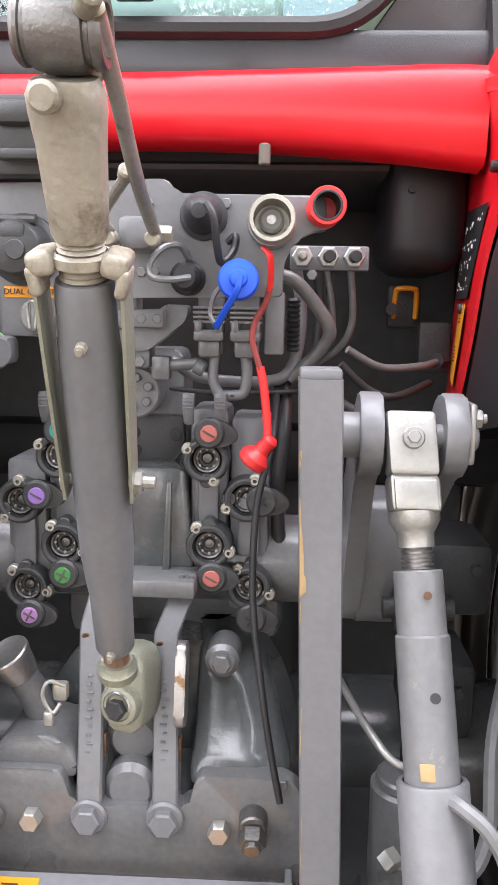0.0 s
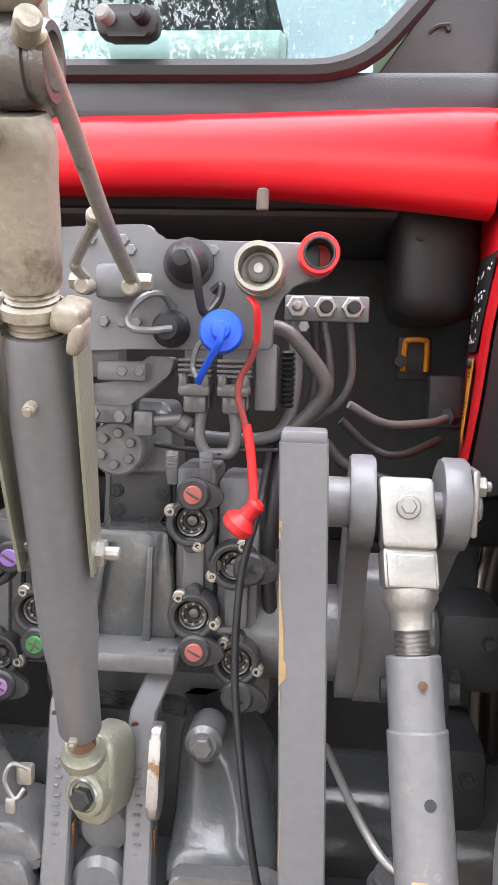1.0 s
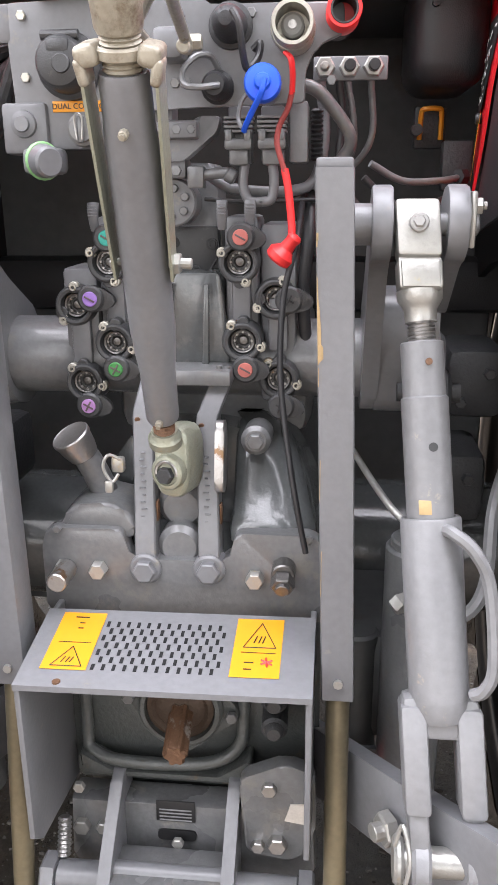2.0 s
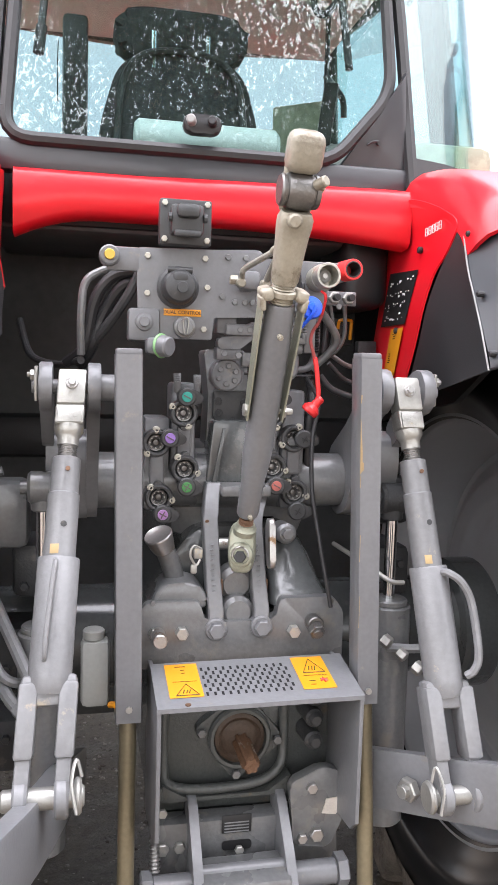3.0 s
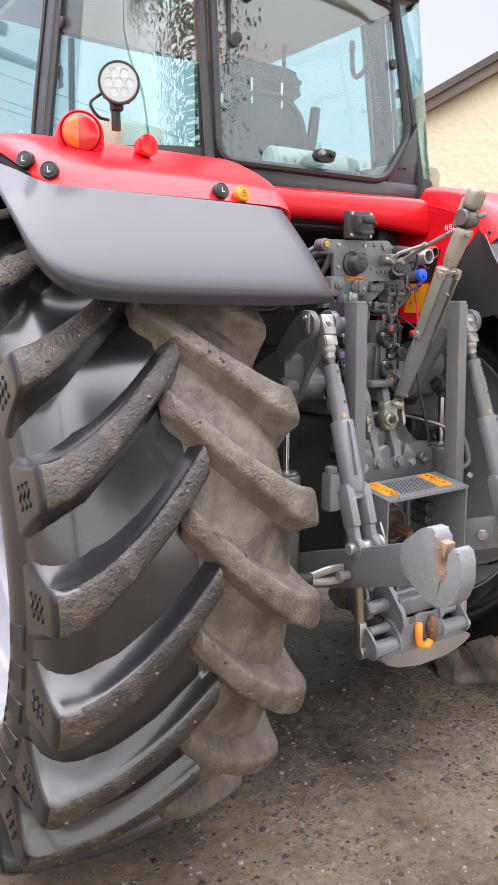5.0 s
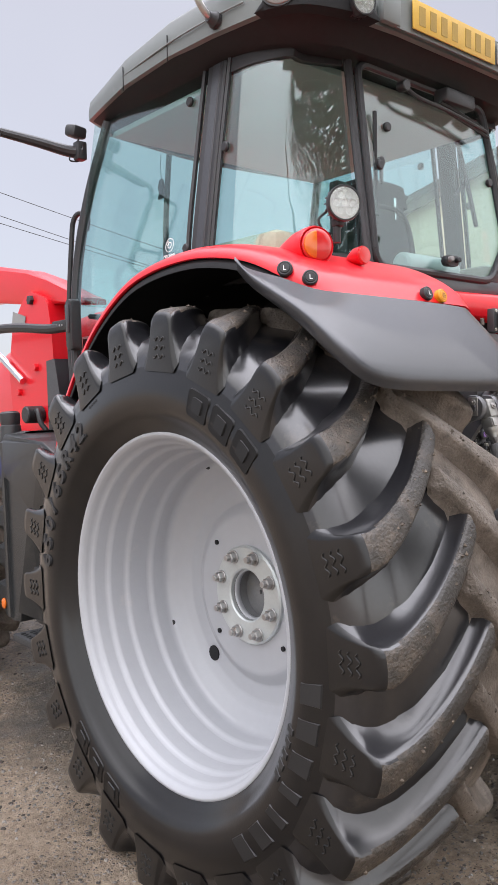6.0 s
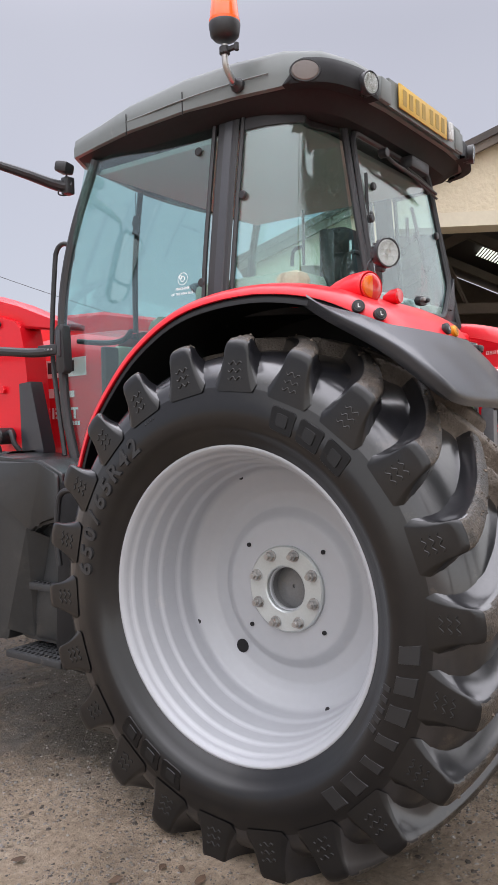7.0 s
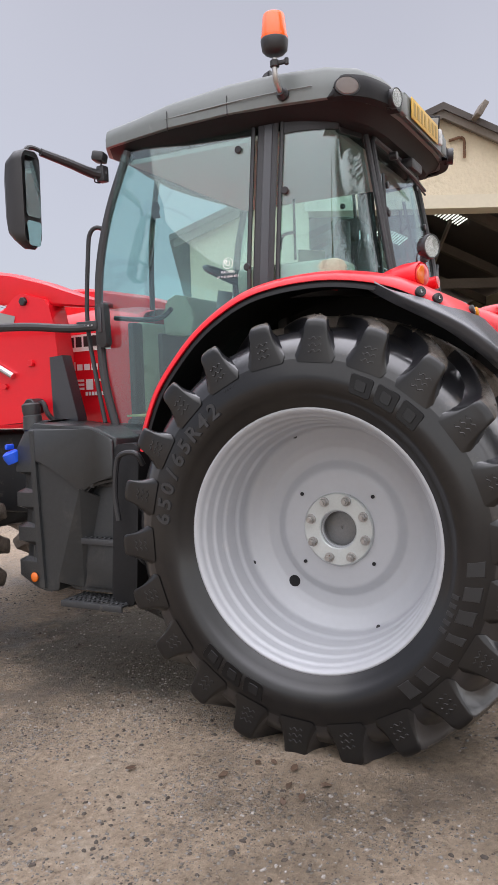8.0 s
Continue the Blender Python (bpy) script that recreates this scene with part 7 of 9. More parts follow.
for z, o in ((1.625, 0.0265), (1.300, 0.0195)):
    bm = B()
    cyl(bm, tl(z, 0, o - 0.004), tl(z, 0, o + 0.007), 0.005, n=8, bev=0.001)
    cyl(bm, tl(z, 0, o + 0.006), tl(z, 0, o + 0.011), 0.003, n=8)
    part("grease_nipple", bm, IVORY, top_link)
# lower plated fork end round the pin
FD = Vector((-0.30, -0.95, 0.08)).normalized()
FC = Vector((-0.011, -0.484, 1.208))
bm = B()
lathe(bm, [(0, 0.0165), (0.003, 0.0215), (0.014, 0.0220), (0.018, 0.0190), (0.024, 0.0170)], tl(1.252), TD, 26)
bx = facing(FC - FD * 0.030, FD)
egg = [(0.0265 * math.copysign(abs(math.cos(q)) ** 0.62, math.cos(q)), 0.012 + 0.050 * math.copysign(abs(math.sin(q)) ** 0.72, math.sin(q))) for q in np.linspace(0, 2 * math.pi, 25)[:-1]]
body = [[bx @ Vector((x * k, 0.012 + (z - 0.012) * k, d)) for x, z in egg] for d, k in ((-0.026, 0.86), (-0.022, 0.96), (0.016, 1.0), (0.022, 0.95), (0.0245, 0.86))]
sheet(bm, body, 0, True)
bm.faces.new([v for v in bm.verts][-24:])
bm.faces.new([v for v in bm.verts][-120:-96])
lathe(bm, [(-0.020, 0.0245), (0.000, 0.0243), (0.005, 0.0230), (0.007, 0.0205), (0.0072, 0.0175), (0.0045, 0.0165)], FC, FD, 30)
part("fork_end", bm, PALEGREEN, top_link, "yellow-green plated end casting")
bm = B()
lathe(bm, [(0, 0.0118), (0.013, 0.0118), (0.015, 0.010)], FC - Vector((0, 0, 0.003)), FD, 6)
part("plug", bm, DARK, top_link)
bm = B()
FS, FU = frame_of(FD)[1:]
tube(bm, [FC + FD * 0.006 + FS * (0.0150 * math.cos(a)) + FU * (0.0150 * math.sin(a)) for a in np.linspace(-0.2, 3.34, 10)], 0.0024, 6, 3)
part("circlip", bm, STEEL, top_link)

# ---------------------------------------------------------------- upper link brackets on the gearbox
for sx, top, low in ((-1, (-0.059, -0.418, 1.268), (-0.052, -0.468, 1.061)), (1, (0.031, -0.420, 1.262), (0.038, -0.470, 1.064))):
    t, l = Vector(top), Vector(low)
    bm = B()
    rows = []
    ctl = [t + Vector((0.022 if sx > 0 else 0.012, 0.045, 0.062)), t + Vector((0.016 if sx > 0 else 0.008, 0.030, 0.045)), t + Vector((0.001, 0.002, 0.006)), t + Vector((0, 0, -0.006)), t * 0.4 + l * 0.6, l + Vector((0, 0, 0.03)), l + Vector((0, 0, -0.016))]
    for i, p in enumerate(ctl):
        w, dpt = 0.0150, 0.034
        rows.append([p + Vector((a * w, b, 0)) for a, b in ((-1, dpt), (1, dpt), (1, 0.003), (0.85, 0), (-0.85, 0), (-1, 0.003))])
    sheet(bm, rows, 0, True)
    bm.faces.new([v for v in bm.verts][:6])
    bm.faces.new([v for v in bm.verts][-6:])
    cyl(bm, l + Vector((0, 0.03, -0.003)), l + Vector((0, -0.006, -0.003)), 0.0225, n=20, bev=0.003)
    br = part("link_bracket", bm, GREY, tractor, "grey forged top link bracket with rusty spots", 30)
    bm = B()
    hexnut(bm, l + Vector((0, -0.005, -0.003)), (0, -1, 0), 0.0165, 0.012)
    part("bracket_bolt", bm, GREY, br)
    k0 = t * 0.75 + l * 0.25
    d = (l - t).normalized()
    for i in range(13 if sx > 0 else 10):
        bm = B()
        c = k0 + d * (i * 0.0098) + Vector((-0.002 * (i % 2), -0.0004, 0))
        h = 0.0026 + 0.0008 * ((i * 7) % 3)
        box(bm, c, (h * 2, 0.0018, 0.0052), 0.0006, facing((0, 0, 0), (0, -1, -0.25)).to_3x3())
        part("cast_mark", bm, GREY, br)
    bm = B()
    lathe(bm, [(0, 0.0045), (0.0008, 0.0040), (0.001, 0.0)], t + Vector((-0.007, -0.0004, -0.008)), (0.1, -1, -0.2), 7)
    part("rust_spot", bm, RUST, br)
    bm = B()
    box(bm, l * 0.55 + t * 0.45 + Vector((0.017, 0.008, -0.02)), (0.003, 0.012, 0.03), 0.001)
    part("rust_spot", bm, RUST, br)
bm = B()
cyl(bm, (-0.062, -0.405, 1.213), (0.050, -0.405, 1.213), 0.012, n=14)
prism(bm, rounded([(-0.482, 1.178), (-0.445, 1.170), (-0.425, 1.265), (-0.462, 1.275)], 0.016, 5), "x", 0.049, 0.061, 0.003)
part("link_pin", bm, STEEL, tractor, "worn steel link pin with plate")
bm = B()
box(bm, (-0.088, -0.45, 1.205), (0.018, 0.014, 0.022), 0.004)
tube(bm, [(-0.082, -0.458, 1.215), (-0.098, -0.464, 1.222), (-0.105, -0.466, 1.205), (-0.094, -0.466, 1.185), (-0.085, -0.462, 1.195)], 0.0025, 6)
box(bm, (-0.098, -0.466, 1.178), (0.012, 0.008, 0.018), 0.003)
part("linch_pin", bm, ZINC, tractor, "plated linch pin with ring")
# middle casting behind the link
bm = B()
prism(bm, rounded([(-0.055, 1.30), (0.050, 1.30), (0.038, 1.50), (0.03, 1.60), (-0.06, 1.60), (-0.048, 1.5)], 0.01), "y", -0.285, -0.20, 0.006)
tower = part("valve_tower", bm, CAST, tractor, "ribbed grey cast valve carrier")
bm = B()
prism(bm, rounded([(-0.060, 1.325), (0.056, 1.325), (0.044, 1.455), (-0.046, 1.455)], 0.008, 3), "y", -0.352, -0.26, 0.004)
part("carrier_foot", bm, OILY_CAST, tower, "ribbed lower half of the carrier")
bm = B()
prism(bm, rounded([(-0.040, 1.455), (-0.014, 1.440), (0.014, 1.440), (0.036, 1.475), (0.036, 1.515), (-0.040, 1.515)], 0.008, 3), "y", -0.300, -0.28, 0.003)
part("rib", bm, COUPLER, tower, "dark plate with sunk screws")
for x, lean in ((-0.046, 0.020), (0.022, 0.004)):
    bm = B()
    prism(bm, [(x - 0.005, 1.32), (x + 0.005, 1.32), (x + lean + 0.003, 1.44), (x + lean - 0.003, 1.44)], "y", -0.366, -0.345, 0.002)
    part("rib", bm, OILY_CAST, tower)
bm = B()
box(bm, (0.014, -0.345, 1.318), (0.100, 0.130, 0.022), 0.004)
for sx in (0.046, 0.058):
    cyl(bm, (sx, -0.395, 1.329), (sx, -0.395, 1.333), 0.004, n=8)
part("shelf", bm, CAST, tower)
for x, z in ((-0.030, 1.492), (0.026, 1.490), (-0.028, 1.468), (0.002, 1.452)):
    bm = B()
    cyl(bm, (x, -0.28, z), (x, -0.302, z), 0.0085, n=14, bev=0.001)
    pipe(bm, (x, -0.301, z), (x, -0.304, z), 0.0055, 0.003, 12)
    part("socket_screw", bm, DARK, tower)


# ---------------------------------------------------------------- hydraulic couplers
def make_coupler(c, cap, col, flap_r=0.019):
    """A push-in coupler: black ring with a steel bore, its dust flap with a coloured disc beside it."""
    c = Vector(c)
    y = c.y
    bm = B()
    lathe(bm, [(0, 0.0285), (0.028, 0.0285), (0.033, 0.0265), (0.034, 0.0240), (0.033, 0.0200), (0.018, 0.0175), (0.014, 0.016)], c + Vector((0, 0.034, 0)), (0, -1, 0), 28)
    v = Vector((cap[0] - c.x, 0, cap[1] - c.z))
    n = v.normalized()
    for s in (1, -1):
        q = c + n.cross(Vector((0, 1, 0))) * 0.0 + (n if s < 0 else -n) * 0.026
        cyl(bm, q + Vector((0.004, 0.028, 0)), q + Vector((0.004, 0.004, 0)), 0.009, n=12, bev=0.001)
    cp = part("hydraulic_coupler", bm, COUPLER, tractor, "black hydraulic coupler with coloured dust flap")
    bm = B()
    lathe(bm, [(0, 0.0172), (0.012, 0.0172), (0.0135, 0.0160), (0.0125, 0.0142), (0.006, 0.0135), (0.006, 0.0118), (0.004, 0.0112), (-0.004, 0.0108)], c + Vector((0, 0.022, 0)), (0, -1, 0), 26)
    part("coupler_bore", bm, DARKSTEEL, cp, "dark oily steel bore")
    bm = B()
    for j in range(8):
        ang = j * math.pi / 4
        cyl(bm, c + Vector((0.0122 * math.cos(ang), 0.020, 0.0122 * math.sin(ang))), c + Vector((0.0122 * math.cos(ang), 0.0145, 0.0122 * math.sin(ang))), 0.0022, n=8, bev=0.0008)
    part("locking_ball_ring", bm, STEEL, cp, "ring of locking balls")
    bm = B()
    lathe(bm, [(0, 0.0085), (0.010, 0.0080), (0.013, 0.0055), (0.014, 0)], c + Vector((0, 0.030, 0)), (0, -1, 0), 16)
    part("coupler_poppet", bm, DARKSTEEL, cp)
    bm = B()
    k = Vector((cap[0], y - 0.006, cap[1]))
    cyl(bm, k + Vector((0, 0.012, 0)), k + Vector((0, -0.002, 0)), flap_r, n=22, bev=0.003)
    sd = 1 if cap[0] > c.x - 0.01 else -1
    tongue = [(k.x - 0.004 * sd, k.z + 0.019), (k.x + 0.018 * sd, k.z + 0.014), (k.x + 0.034 * sd, k.z + 0.002), (k.x + 0.033 * sd, k.z - 0.010), (k.x + 0.016 * sd, k.z - 0.017), (k.x - 0.004 * sd, k.z - 0.018)]
    prism(bm, rounded(tongue, 0.006, 3), "y", y - 0.003, y + 0.006, 0.0015)
    part("dust_flap", bm, COUPLER, cp, "black flap")
    if col is not None:
        bm = B()
        cyl(bm, k + Vector((0, -0.001, 0)), k + Vector((0, -0.0045, 0)), 0.0105, n=20, bev=0.001)
        part("colour_disc", bm, col, cp)
    bm = B()
    box(bm, k + Vector((0, -0.0050, 0)), (0.016, 0.0014, 0.0025), 0.0005, Euler((0, 0.5, 0)).to_matrix())
    if col in (GREEN, LILAC, None):
        box(bm, k + Vector((0, -0.0052, 0)), (0.016, 0.0014, 0.0025), 0.0005, Euler((0, 0.5 + 1.57, 0)).to_matrix())
    part("disc_mark", bm, INK if col is None else material("mark_tint", (0.10, 0.075, 0.075), 0.5) if "mark_tint" not in bpy.data.materials else bpy.data.materials["mark_tint"], cp)
    side = Vector((n.z, 0, -n.x))
    for q in (c + n * 0.010 + side * -0.024, c - n * 0.024 + side * 0.012):
        bm = B()
        cyl(bm, q + Vector((0, 0.014, 0)), q + Vector((0, 0.003, 0)), 0.0078, n=14, bev=0.001)
        pipe(bm, q + Vector((0, 0.006, 0)), q + Vector((0, -0.001, 0)), 0.0050, 0.0026, 12)
        part("cap_screw", bm, TARNISHED, cp)


for c, cap, col in (((-0.110, -0.375, 1.470), (-0.106, 1.503), TEAL), ((-0.163, -0.365, 1.409), (-0.137, 1.420), PURPLE), ((-0.106, -0.375, 1.358), (-0.103, 1.323), GREEN), ((-0.156, -0.365, 1.298), (-0.149, 1.266), LILAC),
                    ((0.072, -0.375, 1.470), (0.076, 1.504), PINK), ((0.121, -0.365, 1.420), (0.140, 1.420), None), ((0.076, -0.375, 1.362), (0.081, 1.325), PINK), ((0.126, -0.365, 1.307), (0.130, 1.270), None)):
    make_coupler(c, cap, col)
for x, z0, z1, w in ((-0.107, 1.33, 1.53, 0.050), (-0.160, 1.27, 1.46, 0.052), (0.073, 1.33, 1.53, 0.048), (0.124, 1.27, 1.52, 0.050)):
    bm = B()
    box(bm, (x, -0.295, (z0 + z1) / 2), (w, 0.09, z1 - z0), 0.008)
    box(bm, (x, -0.345, (z0 + z1) / 2 - 0.012), (w * 0.55, 0.012, 0.075), 0.004)
    part("valve_section", bm, GREY, tower)
for x, z in ((0.050, 1.532), (0.088, 1.532), (-0.125, 1.53), (-0.085, 1.528)):
    bm = B()
    rows = [(x, -0.365, z - 0.018), (x, -0.372, z), (x, -0.368, z + 0.018)]
    tube(bm, rows, lambda t: 0.0065 + 0.0015 * t, 10, 4, 0.6)
    for k in range(4):
        box(bm, (x, -0.378, z + 0.002 + k * 0.004), (0.012, 0.003, 0.0016), 0.0005)
    part("release_lever", bm, GREY, tower)

# ---------------------------------------------------------------- manifold plate and its sockets
bm = B()
prism(bm, rounded([(-0.210, 1.735), (-0.210, 1.785), (-0.063, 1.788), (0.012, 1.792), (0.030, 1.792), (0.038, 1.777), (0.205, 1.776), (0.207, 1.742), (0.172, 1.728), (0.160, 1.700), (0.16, 1.665), (0.020, 1.662), (-0.062, 1.66), (-0.062, 1.615), (-0.205, 1.615)], 0.008, 3), "y", -0.405, -0.393, 0.002)
manifold = part("socket_plate", bm, GREY, tractor, "grey steel plate carrying sockets and couplings")
for x, z in ((-0.19, 1.77), (-0.08, 1.77), (-0.19, 1.63), (-0.08, 1.635), (-0.19, 1.70), (-0.075, 1.715), (0.0, 1.775), (-0.035, 1.775), (0.095, 1.766), (-0.045, 1.70), (-0.02, 1.69), (0.0, 1.69), (0.008, 1.765), (0.015, 1.69), (0.192, 1.69)):
    bm = B()
    hexnut(bm, (x, -0.405, z), (0, -1, 0), 0.0062, 0.005)
    part("plate_bolt", bm, TARNISHED if x < -0.06 else CAST, manifold)
# upper connector box
bm = B()
box(bm, (-0.122, -0.418, 1.832), (0.098, 0.03, 0.084), 0.004)
box(bm, (-0.122, -0.445, 1.832), (0.062, 0.035, 0.056), 0.008)
box(bm, (-0.122, -0.468, 1.846), (0.044, 0.020, 0.026), 0.010)
box(bm, (-0.122, -0.462, 1.806), (0.050, 0.014, 0.012), 0.004)
for k in (-1, 1):
    cyl(bm, (-0.122 + k * 0.030, -0.46, 1.835), (-0.122 + k * 0.036, -0.46, 1.835), 0.008, n=10)
part("connector_box", bm, COUPLER, manifold, "black plastic connector socket with hinged lid")
for dx in (-0.04, 0.04):
    for dz in (-0.033, 0.033):
        bm = B()
        hexnut(bm, (-0.122 + dx, -0.433, 1.832 + dz), (0, -1, 0), 0.006, 0.005)
        part("box_bolt", bm, TARNISHED, manifold)
# round trailer socket
bm = B()
lathe(bm, [(0, 0.040), (0.010, 0.040), (0.014, 0.034), (0.040, 0.031), (0.046, 0.027), (0.050, 0.015), (0.051, 0)], (-0.132, -0.405, 1.712), (0, -1, 0), 30)
box(bm, (-0.132, -0.448, 1.728), (0.030, 0.016, 0.020), 0.006)
cyl(bm, (-0.155, -0.44, 1.742), (-0.109, -0.44, 1.742), 0.006, n=10)
part("trailer_socket", bm, COUPLER, manifold, "black round trailer socket with sprung lid")
bm = B()
cyl(bm, (-0.128, -0.451, 1.709), (-0.128, -0.458, 1.709), 0.011, n=18, bev=0.001)
part("socket_badge", bm, COUPLER, manifold)
bm = B()
box(bm, (-0.122, -0.4065, 1.6655), (0.072, 0.002, 0.013), 0.0005)
lab = part("yellow_label", bm, YELLOW, manifold, "small yellow printed label")
lettering("label_text", "DUAL CONTROL", 0.0095, facing((-0.122, -0.4083, 1.6655), (0, -1, 0)), INK, lab, 0.0003)
bm = B()
lathe(bm, [(0, 0.022), (0.012, 0.020), (0.014, 0.016), (0.020, 0.015)], (-0.118, -0.405, 1.638), (0, -1, 0), 22)
box(bm, (-0.118, -0.428, 1.638), (0.008, 0.008, 0.034), 0.003)
part("selector_knob", bm, CAST, manifold)
bm = B()
tube(bm, [(-0.121, -0.433, 1.625), (-0.123, -0.434, 1.648), (-0.118, -0.436, 1.655), (-0.113, -0.434, 1.648), (-0.115, -0.433, 1.625)], 0.0014, 6)
part("wire_clip", bm, ZINC, manifold)
# left hose bundle
bm = B()
box(bm, (-0.235, -0.40, 1.762), (0.06, 0.012, 0.045), 0.004)
cyl(bm, (-0.262, -0.39, 1.765), (-0.262, -0.43, 1.765), 0.019, n=18, bev=0.003)
part("hose_bracket", bm, GREY, manifold)
bm = B()
cyl(bm, (-0.262, -0.43, 1.765), (-0.262, -0.438, 1.765), 0.010, n=12, bev=0.001)
part("brass_plug", bm, material("brass", (0.55, 0.36, 0.08), 0.35, metal=0.8, var=0.15), manifold, "brass plug")
for pts, r, mt in (([(-0.215, -0.37, 1.775), (-0.25, -0.34, 1.755), (-0.302, -0.34, 1.725), (-0.312, -0.34, 1.66), (-0.312, -0.33, 1.58)], 0.008, CAST),
                   ([(-0.20, -0.37, 1.745), (-0.25, -0.35, 1.735), (-0.285, -0.34, 1.69), (-0.305, -0.32, 1.60), (-0.34, -0.28, 1.565)], 0.0115, PLASTIC),
                   ([(-0.20, -0.36, 1.725), (-0.235, -0.35, 1.715), (-0.27, -0.33, 1.66), (-0.29, -0.32, 1.60), (-0.31, -0.26, 1.56)], 0.012, PLASTIC),
                   ([(-0.20, -0.38, 1.745), (-0.222, -0.38, 1.70), (-0.25, -0.36, 1.655), (-0.28, -0.33, 1.615)], 0.010, DARK),
                   ([(-0.312, -0.33, 1.57), (-0.36, -0.2, 1.56), (-0.42, -0.1, 1.58), (-0.45, -0.02, 1.66)], 0.008, DARK)):
    bm = B()
    tube(bm, pts, r, 10)
    part("rear_hose", bm, mt, manifold, "dark rear hose")
bm = B()
box(bm, (-0.195, -0.385, 1.64), (0.060, 0.056, 0.062), 0.006)
lathe(bm, [(0, 0.017), (0.006, 0.016), (0.008, 0.010), (0.012, 0.009)], (-0.195, -0.412, 1.645), (0, -1, 0), 18)
box(bm, (-0.168, -0.42, 1.600), (0.05, 0.04, 0.032), 0.008)
cyl(bm, (-0.165, -0.44, 1.60), (-0.15, -0.455, 1.598), 0.021, 0.019, 18, 0.003)
part("coupling_block", bm, GREY, manifold)
bm = B()
lathe(bm, [(0, 0.0215), (0.003, 0.0235), (0.006, 0.0215)], (-0.166, -0.438, 1.60), (0.6, -0.7, 0), 20)
part("green_tag", bm, PALE_TAG, manifold, "pale green plastic ring")
# black capped coupling
bm = B()
lathe(bm, [(0, 0.0265), (0.006, 0.0265), (0.008, 0.021), (0.030, 0.0195), (0.036, 0.017), (0.048, 0.013), (0.053, 0.008), (0.054, 0)], (0.070, -0.405, 1.752), (0, -1, 0), 26)
cc = part("capped_coupling", bm, PLASTIC, manifold, "black rubber capped air coupling")
bm = B()
tube(bm, [(0.080, -0.474, 1.757), (0.088, -0.478, 1.742), (0.091, -0.47, 1.715), (0.095, -0.455, 1.698), (0.106, -0.44, 1.712), (0.108, -0.435, 1.728), (0.099, -0.43, 1.722)], 0.0042, 8)
part("cap_cord", bm, PLASTIC, cc)
# zinc socket with red strap
bm = B()
pipe(bm, (0.146, -0.395, 1.742), (0.148, -0.475, 1.743), 0.0245, 0.0195, 32)
pipe(bm, (0.1465, -0.43, 1.742), (0.1468, -0.445, 1.7425), 0.0262, 0.020, 32)
lathe(bm, [(0, 0.0235), (0.018, 0.0235), (0.02, 0.0245)], (0.1463, -0.405, 1.7423), (0, -1, 0), 28)
ws = part("air_coupling", bm, TARNISHED, manifold, "tarnished zinc air coupling")
bm = B()
cyl(bm, (0.1465, -0.425, 1.7435), (0.1468, -0.452, 1.7438), 0.0135, n=22, bev=0.003)
part("coupling_seal", bm, CABGREY, ws, "grey inner seal")
bm = B()
cyl(bm, (0.1468, -0.452, 1.7438), (0.1468, -0.455, 1.7438), 0.005, n=12)
part("coupling_valve", bm, STEEL, ws)
# red ring coupling
bm = B()
pipe(bm, (0.203, -0.385, 1.762), (0.2055, -0.448, 1.760), 0.0205, 0.0160, 28)
rc = part("red_coupling", bm, REDPL, manifold, "red ringed air coupling")
bm = B()
pipe(bm, (0.203, -0.38, 1.762), (0.2057, -0.449, 1.760), 0.0163, 0.0138, 24)
cyl(bm, (0.196, -0.36, 1.759), (0.2035, -0.40, 1.7625), 0.020, n=18)
part("coupling_body", bm, DARK, rc)
# small capped coupling with looped cable
bm = B()
lathe(bm, [(0, 0.020), (0.008, 0.020), (0.012, 0.0165), (0.030, 0.0155), (0.036, 0.012), (0.037, 0)], (0.053, -0.405, 1.684), (0, -1, 0), 22)
sc = part("small_coupling", bm, PLASTIC, manifold, "small black capped coupling")
bm = B()
tube(bm, [(0.060, -0.443, 1.683), (0.035, -0.452, 1.680), (0.018, -0.45, 1.684), (0.016, -0.44, 1.70), (0.030, -0.43, 1.716), (0.046, -0.42, 1.718), (0.055, -0.41, 1.704)], 0.0038, 8)
part("loop_cable", bm, CAST, sc)
# blue cap
bm = B()
lathe(bm, [(0, 0.0195), (0.004, 0.0215), (0.012, 0.0215), (0.016, 0.0195), (0.018, 0.010), (0.024, 0.008), (0.026, 0)], (0.114, -0.468, 1.679), (0.06, -1, 0.1), 26)
bc = part("blue_cap", bm, BLUE, manifold, "bright blue plastic dust cap with strap")
bm = B()
tube(bm, [(0.118, -0.492, 1.684), (0.114, -0.492, 1.668), (0.103, -0.478, 1.651), (0.094, -0.465, 1.637), (0.090, -0.455, 1.630)], 0.0036, 8, 6, 0.7)
part("cap_strap", bm, BLUE, bc)
bm = B()
cyl(bm, (0.113, -0.40, 1.68), (0.115, -0.470, 1.682), 0.017, n=18)
tube(bm, [(0.098, -0.43, 1.68), (0.086, -0.44, 1.665), (0.082, -0.44, 1.645), (0.088, -0.45, 1.634)], 0.0028, 6)
part("cap_seat", bm, GREY, bc)
